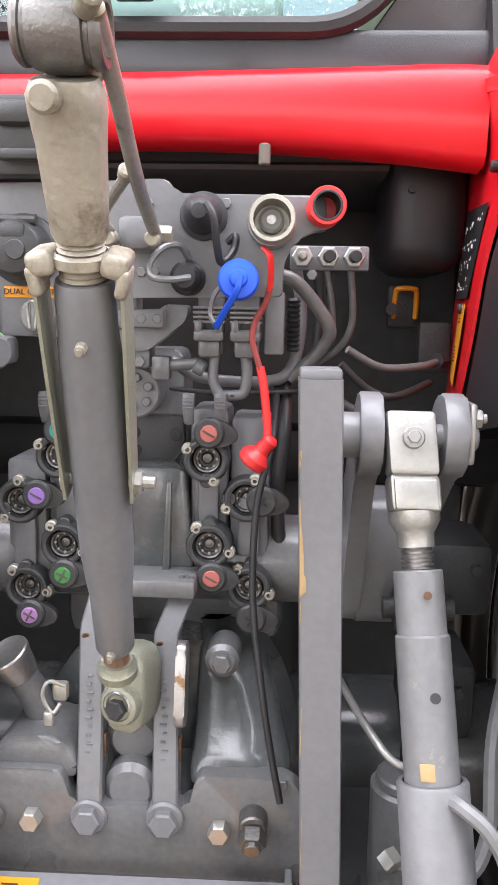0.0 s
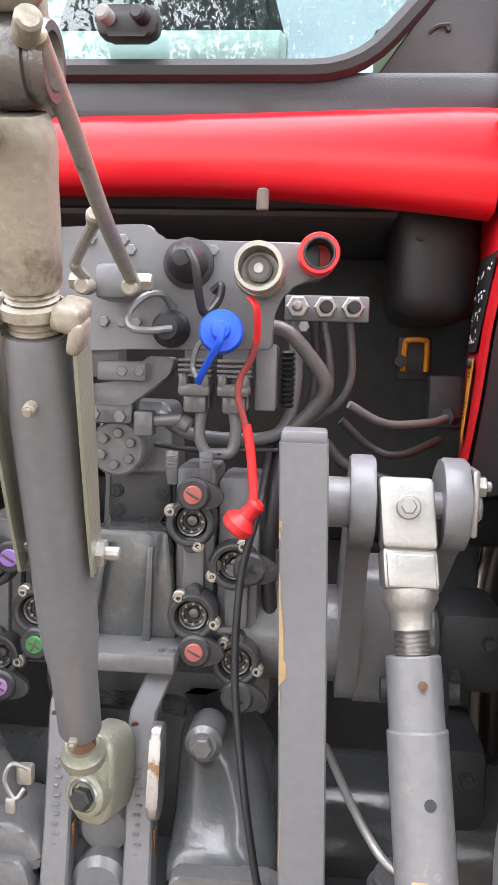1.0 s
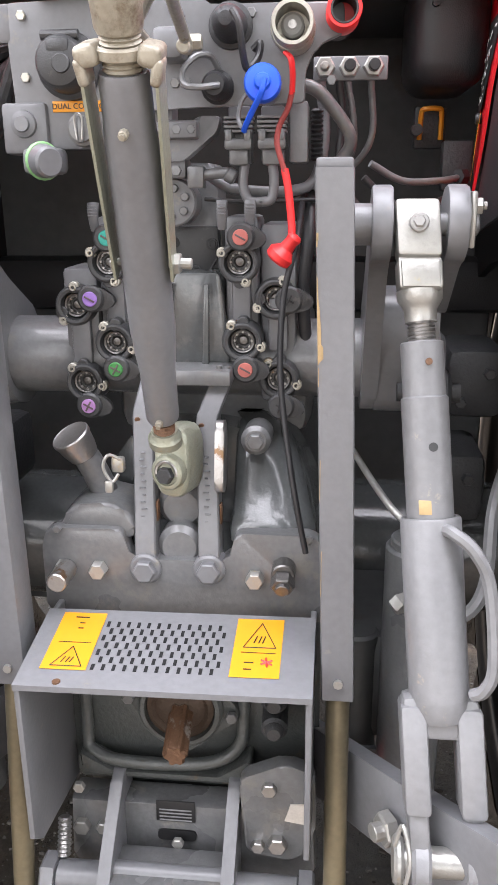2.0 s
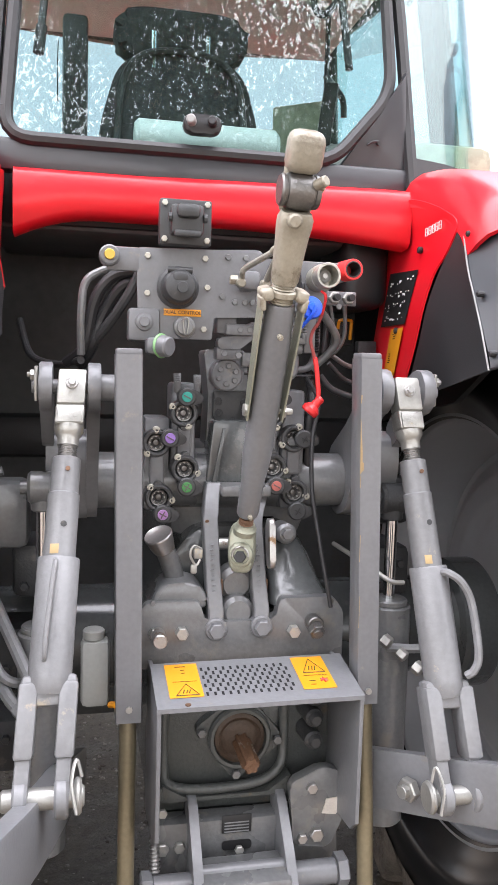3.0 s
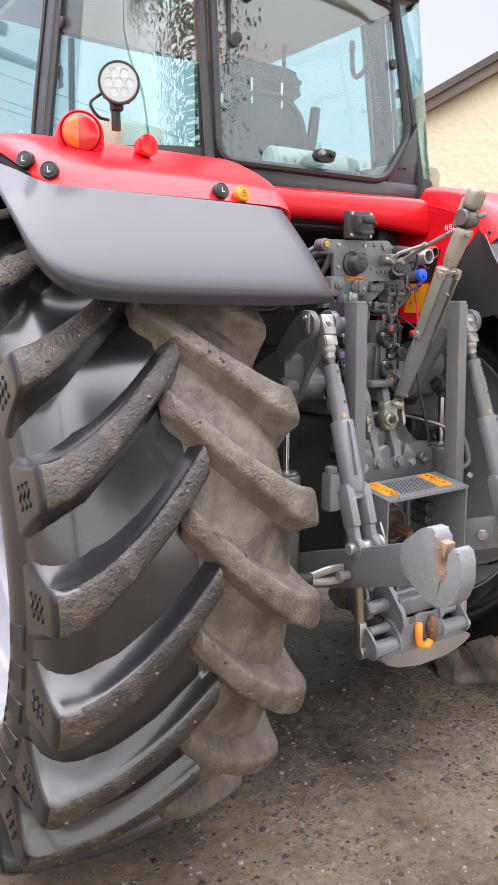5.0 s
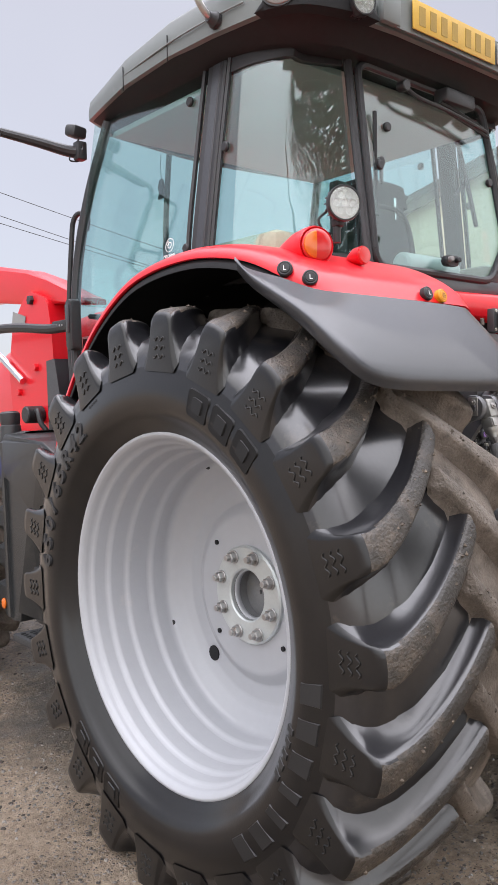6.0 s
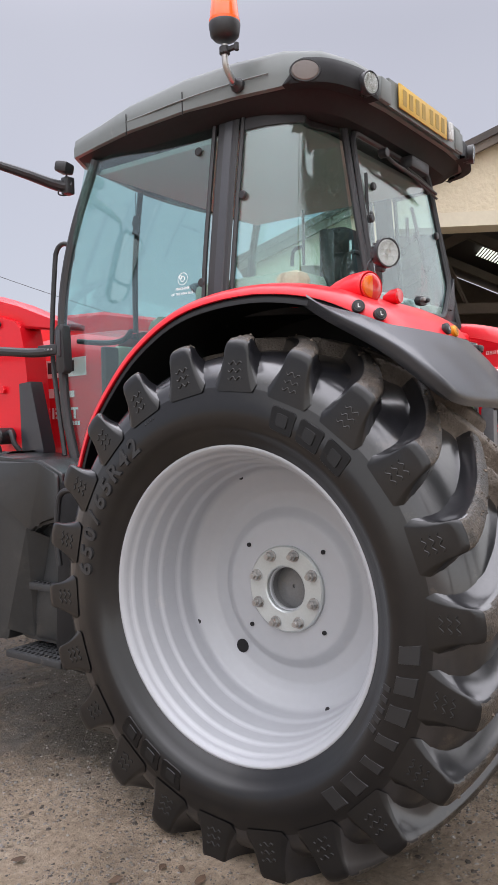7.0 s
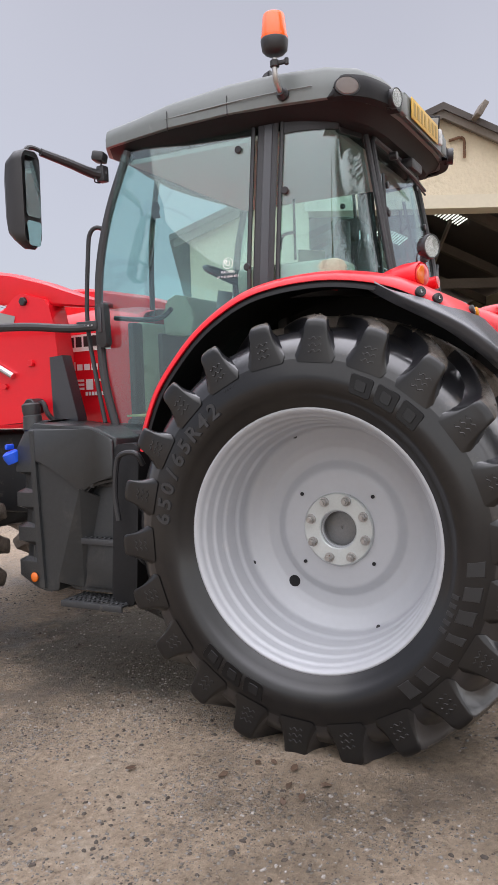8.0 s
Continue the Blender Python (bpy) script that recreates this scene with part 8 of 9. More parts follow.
# red strap and cap
bm = B()
tube(bm, [(0.1395, -0.458, 1.714), (0.146, -0.463, 1.706), (0.1475, -0.455, 1.690), (0.1465, -0.445, 1.672)], 0.005, 8, 5, 0.5)
part("red_strap", bm, REDPL, ws, "red rubber strap")
bm = B()
tube(bm, [(0.1465, -0.445, 1.674), (0.141, -0.44, 1.655), (0.131, -0.435, 1.637), (0.128, -0.435, 1.618), (0.134, -0.435, 1.596), (0.1395, -0.435, 1.58)], 0.0034, 8)
part("strap_cord", bm, material("dull_red_cord", (0.30, 0.05, 0.045), 0.6, var=0.3), ws)
bm = B()
tube(bm, [(0.1375, -0.435, 1.588), (0.142, -0.435, 1.565), (0.1455, -0.435, 1.535), (0.147, -0.436, 1.512), (0.144, -0.437, 1.498)], 0.0048, 8, 6, 0.7)
lathe(bm, [(0, 0.0150), (0.003, 0.0178), (0.011, 0.0180), (0.014, 0.0155), (0.020, 0.0095), (0.030, 0.0085), (0.036, 0.0095), (0.040, 0.007), (0.041, 0)], (0.128, -0.432, 1.478), (0.5, -0.10, 0.62), 24)
part("red_cap", bm, REDPL, ws, "red rubber dust cap hanging on its strap")
# three grease points on a bar
bm = B()
box(bm, (0.2155, -0.300, 1.716), (0.098, 0.006, 0.030), 0.006)
gb = part("grease_bar", bm, GREY, manifold, "grey bar with three plated nuts")
for x in (0.182, 0.214, 0.2455):
    bm = B()
    hexnut(bm, (x, -0.303, 1.717), (0, -1, 0), 0.0135, 0.011)
    lathe(bm, [(0, 0.006), (0.004, 0.0065), (0.010, 0.006), (0.013, 0.004), (0.014, 0)], (x, -0.314, 1.717), (0, -1, 0), 12)
    part("plated_nut", bm, ZINC, gb, "plated hex nut")
    if x > 0.2:
        bm = B()
        cyl(bm, (x, -0.314, 1.717), (x + 0.001, -0.330, 1.717), 0.0075, n=14, bev=0.001)
        part("nut_cap", bm, PLASTIC, gb)
# pipes behind
for pts, r, mt in (([(0.12, -0.36, 1.690), (0.165, -0.34, 1.690), (0.195, -0.33, 1.664), (0.218, -0.32, 1.628), (0.205, -0.31, 1.60), (0.17, -0.30, 1.565)], 0.0085, CAST),
                   ([(0.175, -0.29, 1.705), (0.183, -0.29, 1.64), (0.172, -0.30, 1.58), (0.14, -0.31, 1.562), (0.06, -0.31, 1.565), (0.02, -0.30, 1.585)], 0.0075, GREY),
                   ([(0.200, -0.29, 1.705), (0.206, -0.28, 1.66), (0.202, -0.28, 1.60)], 0.0055, COUPLER), ([(0.212, -0.285, 1.705), (0.222, -0.28, 1.65), (0.22, -0.27, 1.61), (0.19, -0.26, 1.57)], 0.0045, CAST),
                   ([(0.243, -0.29, 1.705), (0.248, -0.28, 1.64), (0.233, -0.27, 1.605), (0.20, -0.25, 1.58)], 0.0045, CAST),
                   ([(0.02, -0.32, 1.552), (0.08, -0.33, 1.548), (0.16, -0.32, 1.55), (0.19, -0.30, 1.55)], 0.003, PLASTIC),
                   ([(0.081, -0.36, 1.60), (0.078, -0.36, 1.57), (0.086, -0.36, 1.55), (0.104, -0.36, 1.548)], 0.0065, GREY), ([(0.116, -0.36, 1.60), (0.119, -0.36, 1.575), (0.115, -0.36, 1.552), (0.10, -0.36, 1.548)], 0.0065, GREY),
                   ([(0.155, -0.30, 1.555), (0.152, -0.42, 1.50), (0.137, -0.44, 1.43), (0.135, -0.455, 1.33), (0.148, -0.475, 1.23), (0.160, -0.485, 1.16), (0.172, -0.488, 1.10)], 0.0042, PLASTIC),
                   ([(0.165, -0.29, 1.56), (0.165, -0.33, 1.50), (0.158, -0.33, 1.42), (0.165, -0.32, 1.33)], 0.009, PLASTIC),
                   ([(0.235, -0.30, 1.185), (0.27, -0.42, 1.165), (0.30, -0.47, 1.145), (0.33, -0.47, 1.14)], 0.005, ZINC),
                   ([(0.25, -0.18, 1.60), (0.30, -0.16, 1.575), (0.36, -0.12, 1.575), (0.40, -0.06, 1.58)], 0.0055, LIGHTGREY), ([(0.24, -0.2, 1.58), (0.28, -0.19, 1.545), (0.32, -0.18, 1.535), (0.38, -0.1, 1.55)], 0.0055, COUPLER), ([(0.22, -0.2, 1.55), (0.25, -0.2, 1.52), (0.31, -0.2, 1.50)], 0.008, COUPLER)):
    bm = B()
    tube(bm, pts, r, 14)
    part("hydraulic_pipe", bm, mt, manifold, "bent hydraulic pipe")
bm = B()
hexnut(bm, (0.395, -0.07, 1.581), (1, 1, 0), 0.013, 0.02)
box(bm, (0.40, 0.0, 1.60), (0.05, 0.03, 0.08), 0.005)
part("pipe_bracket", bm, DARK, manifold)
# solenoid valves
for x in (0.074, 0.117):
    bm = B()
    box(bm, (x, -0.345, 1.632), (0.030, 0.028, 0.070), 0.003)
    sol = part("solenoid_valve", bm, GREY, manifold, "grey finned solenoid valve")
    for k in range(4):
        bm = B()
        box(bm, (x, -0.362, 1.652 - k * 0.0055), (0.037, 0.034, 0.0034), 0.001)
        part("fin", bm, LIGHTGREY, sol)
    for c, d in (((x, -0.365, 1.620), (0.036, 0.038, 0.014)), ((x - 0.012, -0.370, 1.630), (0.010, 0.030, 0.016)), ((x + 0.012, -0.370, 1.630), (0.010, 0.030, 0.016)), ((x, -0.36, 1.605), (0.026, 0.030, 0.022))):
        bm = B()
        box(bm, c, d, 0.004)
        part("terminal_block", bm, CAST, sol)
bm = B()
box(bm, (0.150, -0.325, 1.635), (0.024, 0.055, 0.075), 0.003)
part("pressure_block", bm, LIGHTGREY, manifold, "light grey metal block")
bm = B()
for k in range(11):
    lathe(bm, [(0, 0.006), (0.003, 0.009), (0.006, 0.006)], (0.173, -0.315, 1.60 + k * 0.006), (0, 0, 1), 12)
part("coil_sleeve", bm, PLASTIC, manifold)
# brake coupling disc and bracket work
bm = B()
cyl(bm, (-0.020, -0.30, 1.548), (-0.020, -0.345, 1.548), 0.0325, n=30, bev=0.003)
dk = part("valve_disc", bm, GREY, manifold, "round grey valve cover with bolts")
for k in range(6):
    a = k * math.pi / 3 + 0.4
    bm = B()
    cyl(bm, (-0.020 + 0.0185 * math.cos(a), -0.344, 1.548 + 0.0185 * math.sin(a)), (-0.020 + 0.0185 * math.cos(a), -0.352, 1.548 + 0.0185 * math.sin(a)), 0.0058, n=12, bev=0.001)
    part("disc_bolt", bm, CAST, dk)
bm = B()
box(bm, (-0.020, -0.36, 1.715), (0.045, 0.05, 0.055), 0.006)
box(bm, (-0.03, -0.36, 1.655), (0.04, 0.04, 0.05), 0.004)
box(bm, (-0.005, -0.375, 1.638), (0.055, 0.03, 0.022), 0.004)
prism(bm, rounded([(-0.045, 1.60), (0.0, 1.60), (0.045, 1.635), (0.05, 1.655), (0.02, 1.655), (-0.005, 1.628), (-0.045, 1.622)], 0.006), "y", -0.37, -0.34, 0.003)
box(bm, (-0.022, -0.345, 1.592), (0.05, 0.04, 0.028), 0.006)
part("valve_bracket", bm, GREY, manifold)
for x, z, r in ((-0.004, 1.638, 0.0065), (0.015, 1.638, 0.006), (-0.035, 1.59, 0.007), (-0.006, 1.588, 0.007), (-0.03, 1.716, 0.007), (-0.008, 1.70, 0.0065)):
    bm = B()
    hexnut(bm, (x, -0.385 if z < 1.70 else -0.386, z), (0, -1, 0), r, 0.006)
    part("bracket_nut", bm, CAST, manifold)
bm = B()
box(bm, (0.016, -0.36, 1.580), (0.022, 0.024, 0.028), 0.003)
cyl(bm, (0.026, -0.36, 1.583), (0.060, -0.362, 1.586), 0.007, n=12, bev=0.001)
cyl(bm, (0.056, -0.362, 1.585), (0.068, -0.362, 1.578), 0.010, n=12, bev=0.002)
part("sensor_plug", bm, CAST, manifold)
# holder bar for the top link: bent rods
bm = B()
tube(bm, [(0.038, -0.775, 1.838), (0.034, -0.70, 1.812), (0.0265, -0.57, 1.763), (0.0265, -0.468, 1.724)], 0.0070, 12)
hold = part("holder_rod", bm, TARNISHED, tractor, "worn steel holder rod for the top link")
bm = B()
tube(bm, [(0.018, -0.572, 1.768), (0.008, -0.555, 1.762), (-0.019, -0.505, 1.745), (-0.024, -0.495, 1.737), (-0.020, -0.475, 1.729)], 0.0056, 10)
part("rod_branch", bm, TARNISHED, hold)
bm = B()
cyl(bm, (0.015, -0.568, 1.767), (0.019, -0.582, 1.771), 0.0075, n=12, bev=0.002)
part("rod_end", bm, IVORY, hold)
bm = B()
cyl(bm, (0.030, -0.772, 1.838), (0.040, -0.792, 1.842), 0.0085, n=12, bev=0.002)
part("rod_end", bm, IVORY, hold)
for x, sx in ((-0.022, -1), (0.0245, 1)):
    bm = B()
    cyl(bm, (x, -0.455, 1.722), (x, -0.482, 1.720), 0.0085, n=12, bev=0.002)
    hexnut(bm, (x + sx * 0.004, -0.458, 1.727), (sx, 0, 0), 0.0095, 0.014)
    part("rod_pin", bm, IVORY, hold)
bm = B()
box(bm, (0.001, -0.435, 1.728), (0.036, 0.05, 0.036), 0.008)
part("rod_mount", bm, GREY, hold)

# ---------------------------------------------------------------- labels on the red panel
PR = Vector((-0.085, -1, 0)).normalized()
def on_side(u, z, h=0.0):
    """A place on the inner face of the red side panel: u across it from its inner edge, at a height."""
    def at(curve):
        curve = smooth_path([Vector(p) for p in curve], 4)
        zs = [-p[2] for p in curve]
        return Vector(mx((np.interp(-z, zs, [p[0] for p in curve]), np.interp(-z, zs, [p[1] for p in curve]), z)))
    i, o = at(SIDE_IN), at(SIDE_OUT)
    d = (o - i).normalized()
    return i + (o - i) * (u / 0.2) + Vector((d.y, -d.x, 0)) * (0.008 + h)
bm = B()
vs = [bm.verts.new(on_side(u, z)) for u, z in ((0.036, 1.674), (0.148, 1.672), (0.140, 1.788), (0.034, 1.802))]
bm.faces.new(vs)
lb = part("instruction_label", bm, INK, rear_panel, "black instruction label with white pictograms")
rnd = random.Random(5)
for r in range(4):
    for c in range(3):
        u, z = 0.042 + c * 0.034, 1.683 + r * 0.026
        bm = B()
        for k in range(4):
            a, b = u + rnd.uniform(0, 0.022), z + rnd.uniform(0, 0.014)
            bars(bm, [(0, 0, rnd.uniform(.004, .014), rnd.uniform(.001, .005))], on_side(a, b, 0.0008), PR, (0, 0, 1), 0.0002)
        part("pictogram", bm, WHITE, lb)
bm = B()
vs = [bm.verts.new(on_side(u, z)) for u, z in ((0.094, 1.556), (0.150, 1.555), (0.146, 1.664), (0.090, 1.665))]
bm.faces.new(vs)
lb2 = part("warning_label", bm, YELLOW, rear_panel, "narrow yellow warning label")
bm = B()
for z in (1.640, 1.585):
    for k in range(5):
        bars(bm, [(0, 0, rnd.uniform(.01, .022), .002)], on_side(0.104 + rnd.uniform(0, .006), z + k * 0.005, 0.0008), PR, (0, 0, 1), 0.0002)
part("pictogram", bm, INK, lb2)
for u, z in ((0.118, 1.659), (0.120, 1.832)):
    bm = B()
    cyl(bm, on_side(u, z, -0.004), on_side(u, z, 0.006), 0.0075, n=14, bev=0.002)
    part("rubber_stop", bm, PLASTIC, rear_panel)
bm = B()
for i in range(5):
    c = on_side(0.125 + i * 0.009, 1.858 + i * 0.0008, 0.001)
    bars(bm, [(0, 0, .011, .0012), (0, .016, .011, .0172), (0, 0, .002, .017), (.009, 0, .011, .017), (0, .008, .011, .0092)], c, (0.09, -1, 0), (0, 0, 1), -0.0010)
part("printed_mark", bm, WHITE, rear_panel, "faded white printed pictogram")
# yellow clip on the bulkhead
bm = B()
tube(bm, [(0.342, 0.06, 1.645), (0.343, 0.05, 1.688), (0.349, 0.045, 1.694), (0.371, 0.045, 1.694), (0.377, 0.05, 1.688), (0.378, 0.06, 1.645)], 0.0045, 6, 3)
part("yellow_clip", bm, YELLOW, tractor, "yellow bent wire clip")
bm = B()
cyl(bm, (0.335, 0.06, 1.66), (0.335, 0.03, 1.66), 0.010, n=10)
box(bm, (0.360, 0.075, 1.665), (0.055, 0.02, 0.07), 0.005)
part("clip_block", bm, DARK, tractor)
bm = B()
box(bm, (0.372, 0.04, 1.835), (0.125, 0.22, 0.24), 0.04, None, 4)
cyl(bm, (0.345, -0.065, 1.835), (0.345, -0.078, 1.835), 0.006, n=8)
part("air_duct", bm, PLASTIC, tractor, "dark grey plastic duct under the cab")
bm = B()
cyl(bm, (0.128, -0.185, 1.875), (0.128, -0.187, 1.846), 0.008, n=12, bev=0.002)
part("rubber_buffer", bm, TIMBER, tractor)

# ---------------------------------------------------------------- lamps and marks on the wing
def round_lamp(name, at, aim, r, depth, body, lens, parent, label, oval=1.0):
    at, aim = Vector(at), Vector(aim).normalized()

    def squash(bm):
        for v in bm.verts:
            v.co.z = at.z + (v.co.z - at.z) * oval
        return bm

    bm = B()
    lathe(bm, [(-depth, r * 0.45), (-depth * 0.85, r * 0.72), (-depth * 0.3, r * 0.97), (-0.004, r), (0.002, r * 0.97), (0.002, r * 0.88), (-0.006, r * 0.86)], at, aim, 30)
    for k in range(18):
        a = k * math.pi / 9
        d, s, u = frame_of(aim)
        q = at + s * (r * 0.93 * math.cos(a)) + u * (r * 0.93 * math.sin(a))
        box(bm, q - d * depth * 0.35, (0.004, 0.004, depth * 0.5), 0.001, Matrix((s, u, d)).transposed())
    lamp = part(name, squash(bm), body, parent, label)
    bm = B()
    lathe(bm, [(-0.001, r * 0.87), (-0.004, r * 0.6), (-0.004, 0)], at, aim, 30)
    d, s, u = frame_of(aim)
    for k in range(7):
        a, rr = (k * math.pi / 3, r * 0.5) if k < 6 else (0, 0)
        q = at + s * (rr * math.cos(a)) + u * (rr * math.sin(a))
        lathe(bm, [(-0.003, r * 0.08), (0.001, r * 0.22)], q, d, 10, True, False)
    part("reflector", squash(bm), REFLECTOR, lamp)
    bm = B()
    lathe(bm, [(0.0005, r * 0.87), (0.004, r * 0.8), (0.006, r * 0.4), (0.0065, 0)], at, aim, 30)
    ob = part("lens", squash(bm), lens, lamp)
    ob.visible_shadow = False
    return lamp


for f, side in ((lambda v: Vector(v), -1), (lambda v: Vector(mx(v)), 1)):
    # indicator pod moulded into the wing
    aim = Vector((side * 0.34, -0.94, -0.02)).normalized()
    c = f((-1.062, -0.430, 1.998))
    bm = B()
    d, s, u = frame_of(aim)
    rows = []
    for a, r, dz in ((-0.004, 0.046, 0), (0.004, 0.052, 0), (-0.004, 0.0565, -0.001), (-0.03, 0.060, -0.004), (-0.08, 0.064, -0.010), (-0.14, 0.064, -0.022), (-0.21, 0.056, -0.036), (-0.29, 0.036, -0.048), (-0.36, 0.012, -0.056)):
        rows.append([Vector(c) + d * a + s * (r * math.cos(q)) + u * (r * math.sin(q)) + Vector((0, 0, dz)) for q in np.linspace(0, 2 * math.pi, 33)[:-1]])
    for row in rows:
        for q in row:
            q.z = max(q.z, float(np.interp(-q.y, [-p[0] for p in ARCH], [p[1] for p in ARCH])) - 0.014)
    sheet(bm, rows, 0, True)
    bm.faces.new([v for v in bm.verts][:32])
    wing = wingL if side < 0 else wingR
    pod = part("lamp_pod", bm, RED, wing, "red moulded lamp pod", 50)
    out_s = s if s.x * side > 0 else -s
    bm = B()
    lathe(bm, [(-0.003, 0.047), (0.006, 0.046), (0.012, 0.038), (0.015, 0.02), (0.016, 0)], c, aim, 28)
    part("tail_lens", bm, REDLENS, wing, "red tail lamp lens")
    bm = B()
    lathe(bm, [(0.0, 0.0400), (0.014, 0.0385), (0.018, 0.032), (0.0195, 0.016), (0.020, 0)], Vector(c) + out_s * 0.004, aim, 28)
    bmesh.ops.bisect_plane(bm, geom=bm.verts[:] + bm.edges[:] + bm.faces[:], plane_co=Vector(c) + out_s * 0.006, plane_no=out_s, clear_inner=True)
    part("indicator_lens", bm, AMBER, wing, "amber indicator lens")
    bm = B()
    c3 = f((-0.885, -0.452, 1.985))
    lathe(bm, [(-0.06, 0.010), (-0.03, 0.026), (0.0, 0.028)], c3, (0, -1, 0.05), 20)
    part("small_pod", bm, RED, wing, "", 50)
    bm = B()
    lathe(bm, [(0.0, 0.026), (0.006, 0.024), (0.008, 0)], c3, (0, -1, 0.05), 20)
    part("small_red_lens", bm, REDLENS, wing, "small red lens")
    # work lamp on its stalk
    w = round_lamp("work_lamp", f((-0.965, -0.452, 2.127)), (side * 0.42, -0.9, -0.03), 0.053, 0.06, PLASTIC, LENS, wing, "black round work lamp with clear lens")
    bm = B()
    cyl(bm, f((-0.955, -0.41, 2.02)), f((-0.955, -0.41, 2.075)), 0.012, n=12)
    box(bm, f((-0.955, -0.415, 2.08)), (0.03, 0.03, 0.03), 0.006)
    tube(bm, [f((-0.985, -0.40, 2.11)), f((-1.02, -0.40, 2.08)), f((-1.0, -0.40, 2.05)), f((-0.97, -0.40, 2.045))], 0.004, 6)
    part("lamp_stalk", bm, PLASTIC, wing)
    # push buttons
    for p, nrm, mt in (((-1.222, -0.470, 1.912), (side * 0.8, -0.6, 0.2), PLASTIC), ((-1.186, -0.530, 1.884), (side * 0.6, -0.8, 0.2), PLASTIC), ((-0.738, -0.572, 1.870), (0, -1, 0.25), PLASTIC), ((-0.672, -0.575, 1.867), (0, -1, 0.25), YELLOW)):
        bm = B()
        n = Vector(nrm).normalized()
        lathe(bm, [(-0.012, 0.0215), (0.003, 0.0215), (0.006, 0.018), (0.005, 0.015), (0.007, 0.013), (0.008, 0)], f(p), n, 22)
        bt = part("push_button", bm, mt, wing, "black push button" if mt is PLASTIC else "yellow push button")
        bm = B()
        m = facing(Vector(f(p)) + n * 0.0082, n)
        bars(bm, [(-.003, -.007, -.001, .006), (-.001, -.007, .005, -.005)] if mt is PLASTIC else [(-.008, -.002, .008, 0), (-.006, .004, .006, .006), (-.006, -.008, .006, -.006)], m.translation, m.to_3x3() @ Vector((1, 0, 0)), m.to_3x3() @ Vector((0, 1, 0)), 0.0004)
        part("button_mark", bm, WHITE if mt is PLASTIC else INK, bt)

# ---------------------------------------------------------------- roof furniture
HAZY = material("hazy_lens", (0.13, 0.108, 0.098), 0.35, var=0.2, scale=60, coat=0.4)
for f, side in ((lambda v: Vector(v), -1), (lambda v: Vector(mx(v)), 1)):
    bm = B()
    edge = smooth_path([Vector((-0.852, 0.045, 0)), Vector((-0.812, -0.045, 0)), Vector((-0.745, -0.110, 0)), Vector((-0.62, -0.153, 0)), Vector((-0.50, -0.172, 0))], 5)
    rows = []
    for z, o in ((2.862, -0.03), (2.868, 0.020), (2.90, 0.022), (2.945, 0.018), (2.972, 0.0)):
        row = []
        for i, q in enumerate(edge):
            t = i / (len(edge) - 1)
            out = Vector((-(1 - t), -t - 0.2, 0)).normalized()
            lift = (z - 2.862) * (min(1, t * 6 + 0.05) if z > 2.87 else 1)
            row.append(f((q.x + out.x * o, q.y + out.y * o, 2.862 + lift * min(1, (1.02 - t) * 8))))
        rows.append(row)
    sheet(bm, rows)
    part("lamp_recess", bm, BLACK, cab, "black lamp recess in the roof corner", 60)
    round_lamp("roof_lamp", f((-0.840, -0.048, 2.912)), (side * 0.80, -0.58, -0.02), 0.062, 0.05, PLASTIC, HAZY, cab, "oval roof work lamp with hazy brownish lens", 0.72)
    round_lamp("roof_lamp", f((-0.592, -0.205, 2.902)), (side * 0.25, -0.97, -0.05), 0.048, 0.08, PLASTIC, LENS, cab, "round roof work lamp with clear lens")
    bm = B()
    box(bm, f((-0.43, -0.180, 2.925)), (0.10, 0.03, 0.10), 0.010)
    part("roof_end_panel", bm, ROOF_GREY, cab)
bm = B()
rows = [[(x, -0.185 - 0.006 * math.cos((x - MID) * 3), z) for x in np.linspace(-0.40, 0.40, 9)] for z in (2.872, 2.99)]
sheet(bm, rows, 0.012)
part("roof_rear_panel", bm, ROOF_GREY, cab)
bm = B()
box(bm, (-0.065, -0.199, 2.938), (0.52, 0.006, 0.105), 0.002)
plate = part("number_plate", bm, material("faded_yellow_plate", (0.60, 0.37, 0.055), 0.5, var=0.12, scale=20), cab, "yellow rear registration plate")
bm = B()
FADED = material("faded_plate_print", (0.34, 0.22, 0.04), 0.6, var=0.2)
for i in range(7):
    bm = B()
    bars(bm, [(-.225 + i * .066 + (.02 if i > 3 else 0), -.034, -.188 + i * .066 + (.02 if i > 3 else 0), .034)], (-0.068, -0.2025, 2.938), (1, 0, 0), (0, 0, 1), 0.001)
    part("plate_bar", bm, FADED, plate)
bm = B()
box(bm, (0.235, -0.203, 2.935), (0.045, 0.02, 0.085), 0.008)
part("plate_lamp", bm, REFLECTOR, cab)
# panel joints and edge line of the roof side
for f in (lambda v: Vector(v), lambda v: Vector(mx(v))):
    for y, x in ((0.92, -0.845), (0.56, -0.868)):
        bm = B()
        box(bm, f((x - 0.0005, y, 2.925)), (0.004, 0.004, 0.10), 0.001)
        part("roof_joint", bm, INK, roof)
    bm = B()
    tube(bm, [f((-0.842, 0.93, 2.938)), f((-0.872, 0.55, 2.938)), f((-0.868, 0.30, 2.94)), f((-0.852, 0.12, 2.94))], 0.0035, 6)
    part("roof_rib", bm, ROOF_GREY, roof)
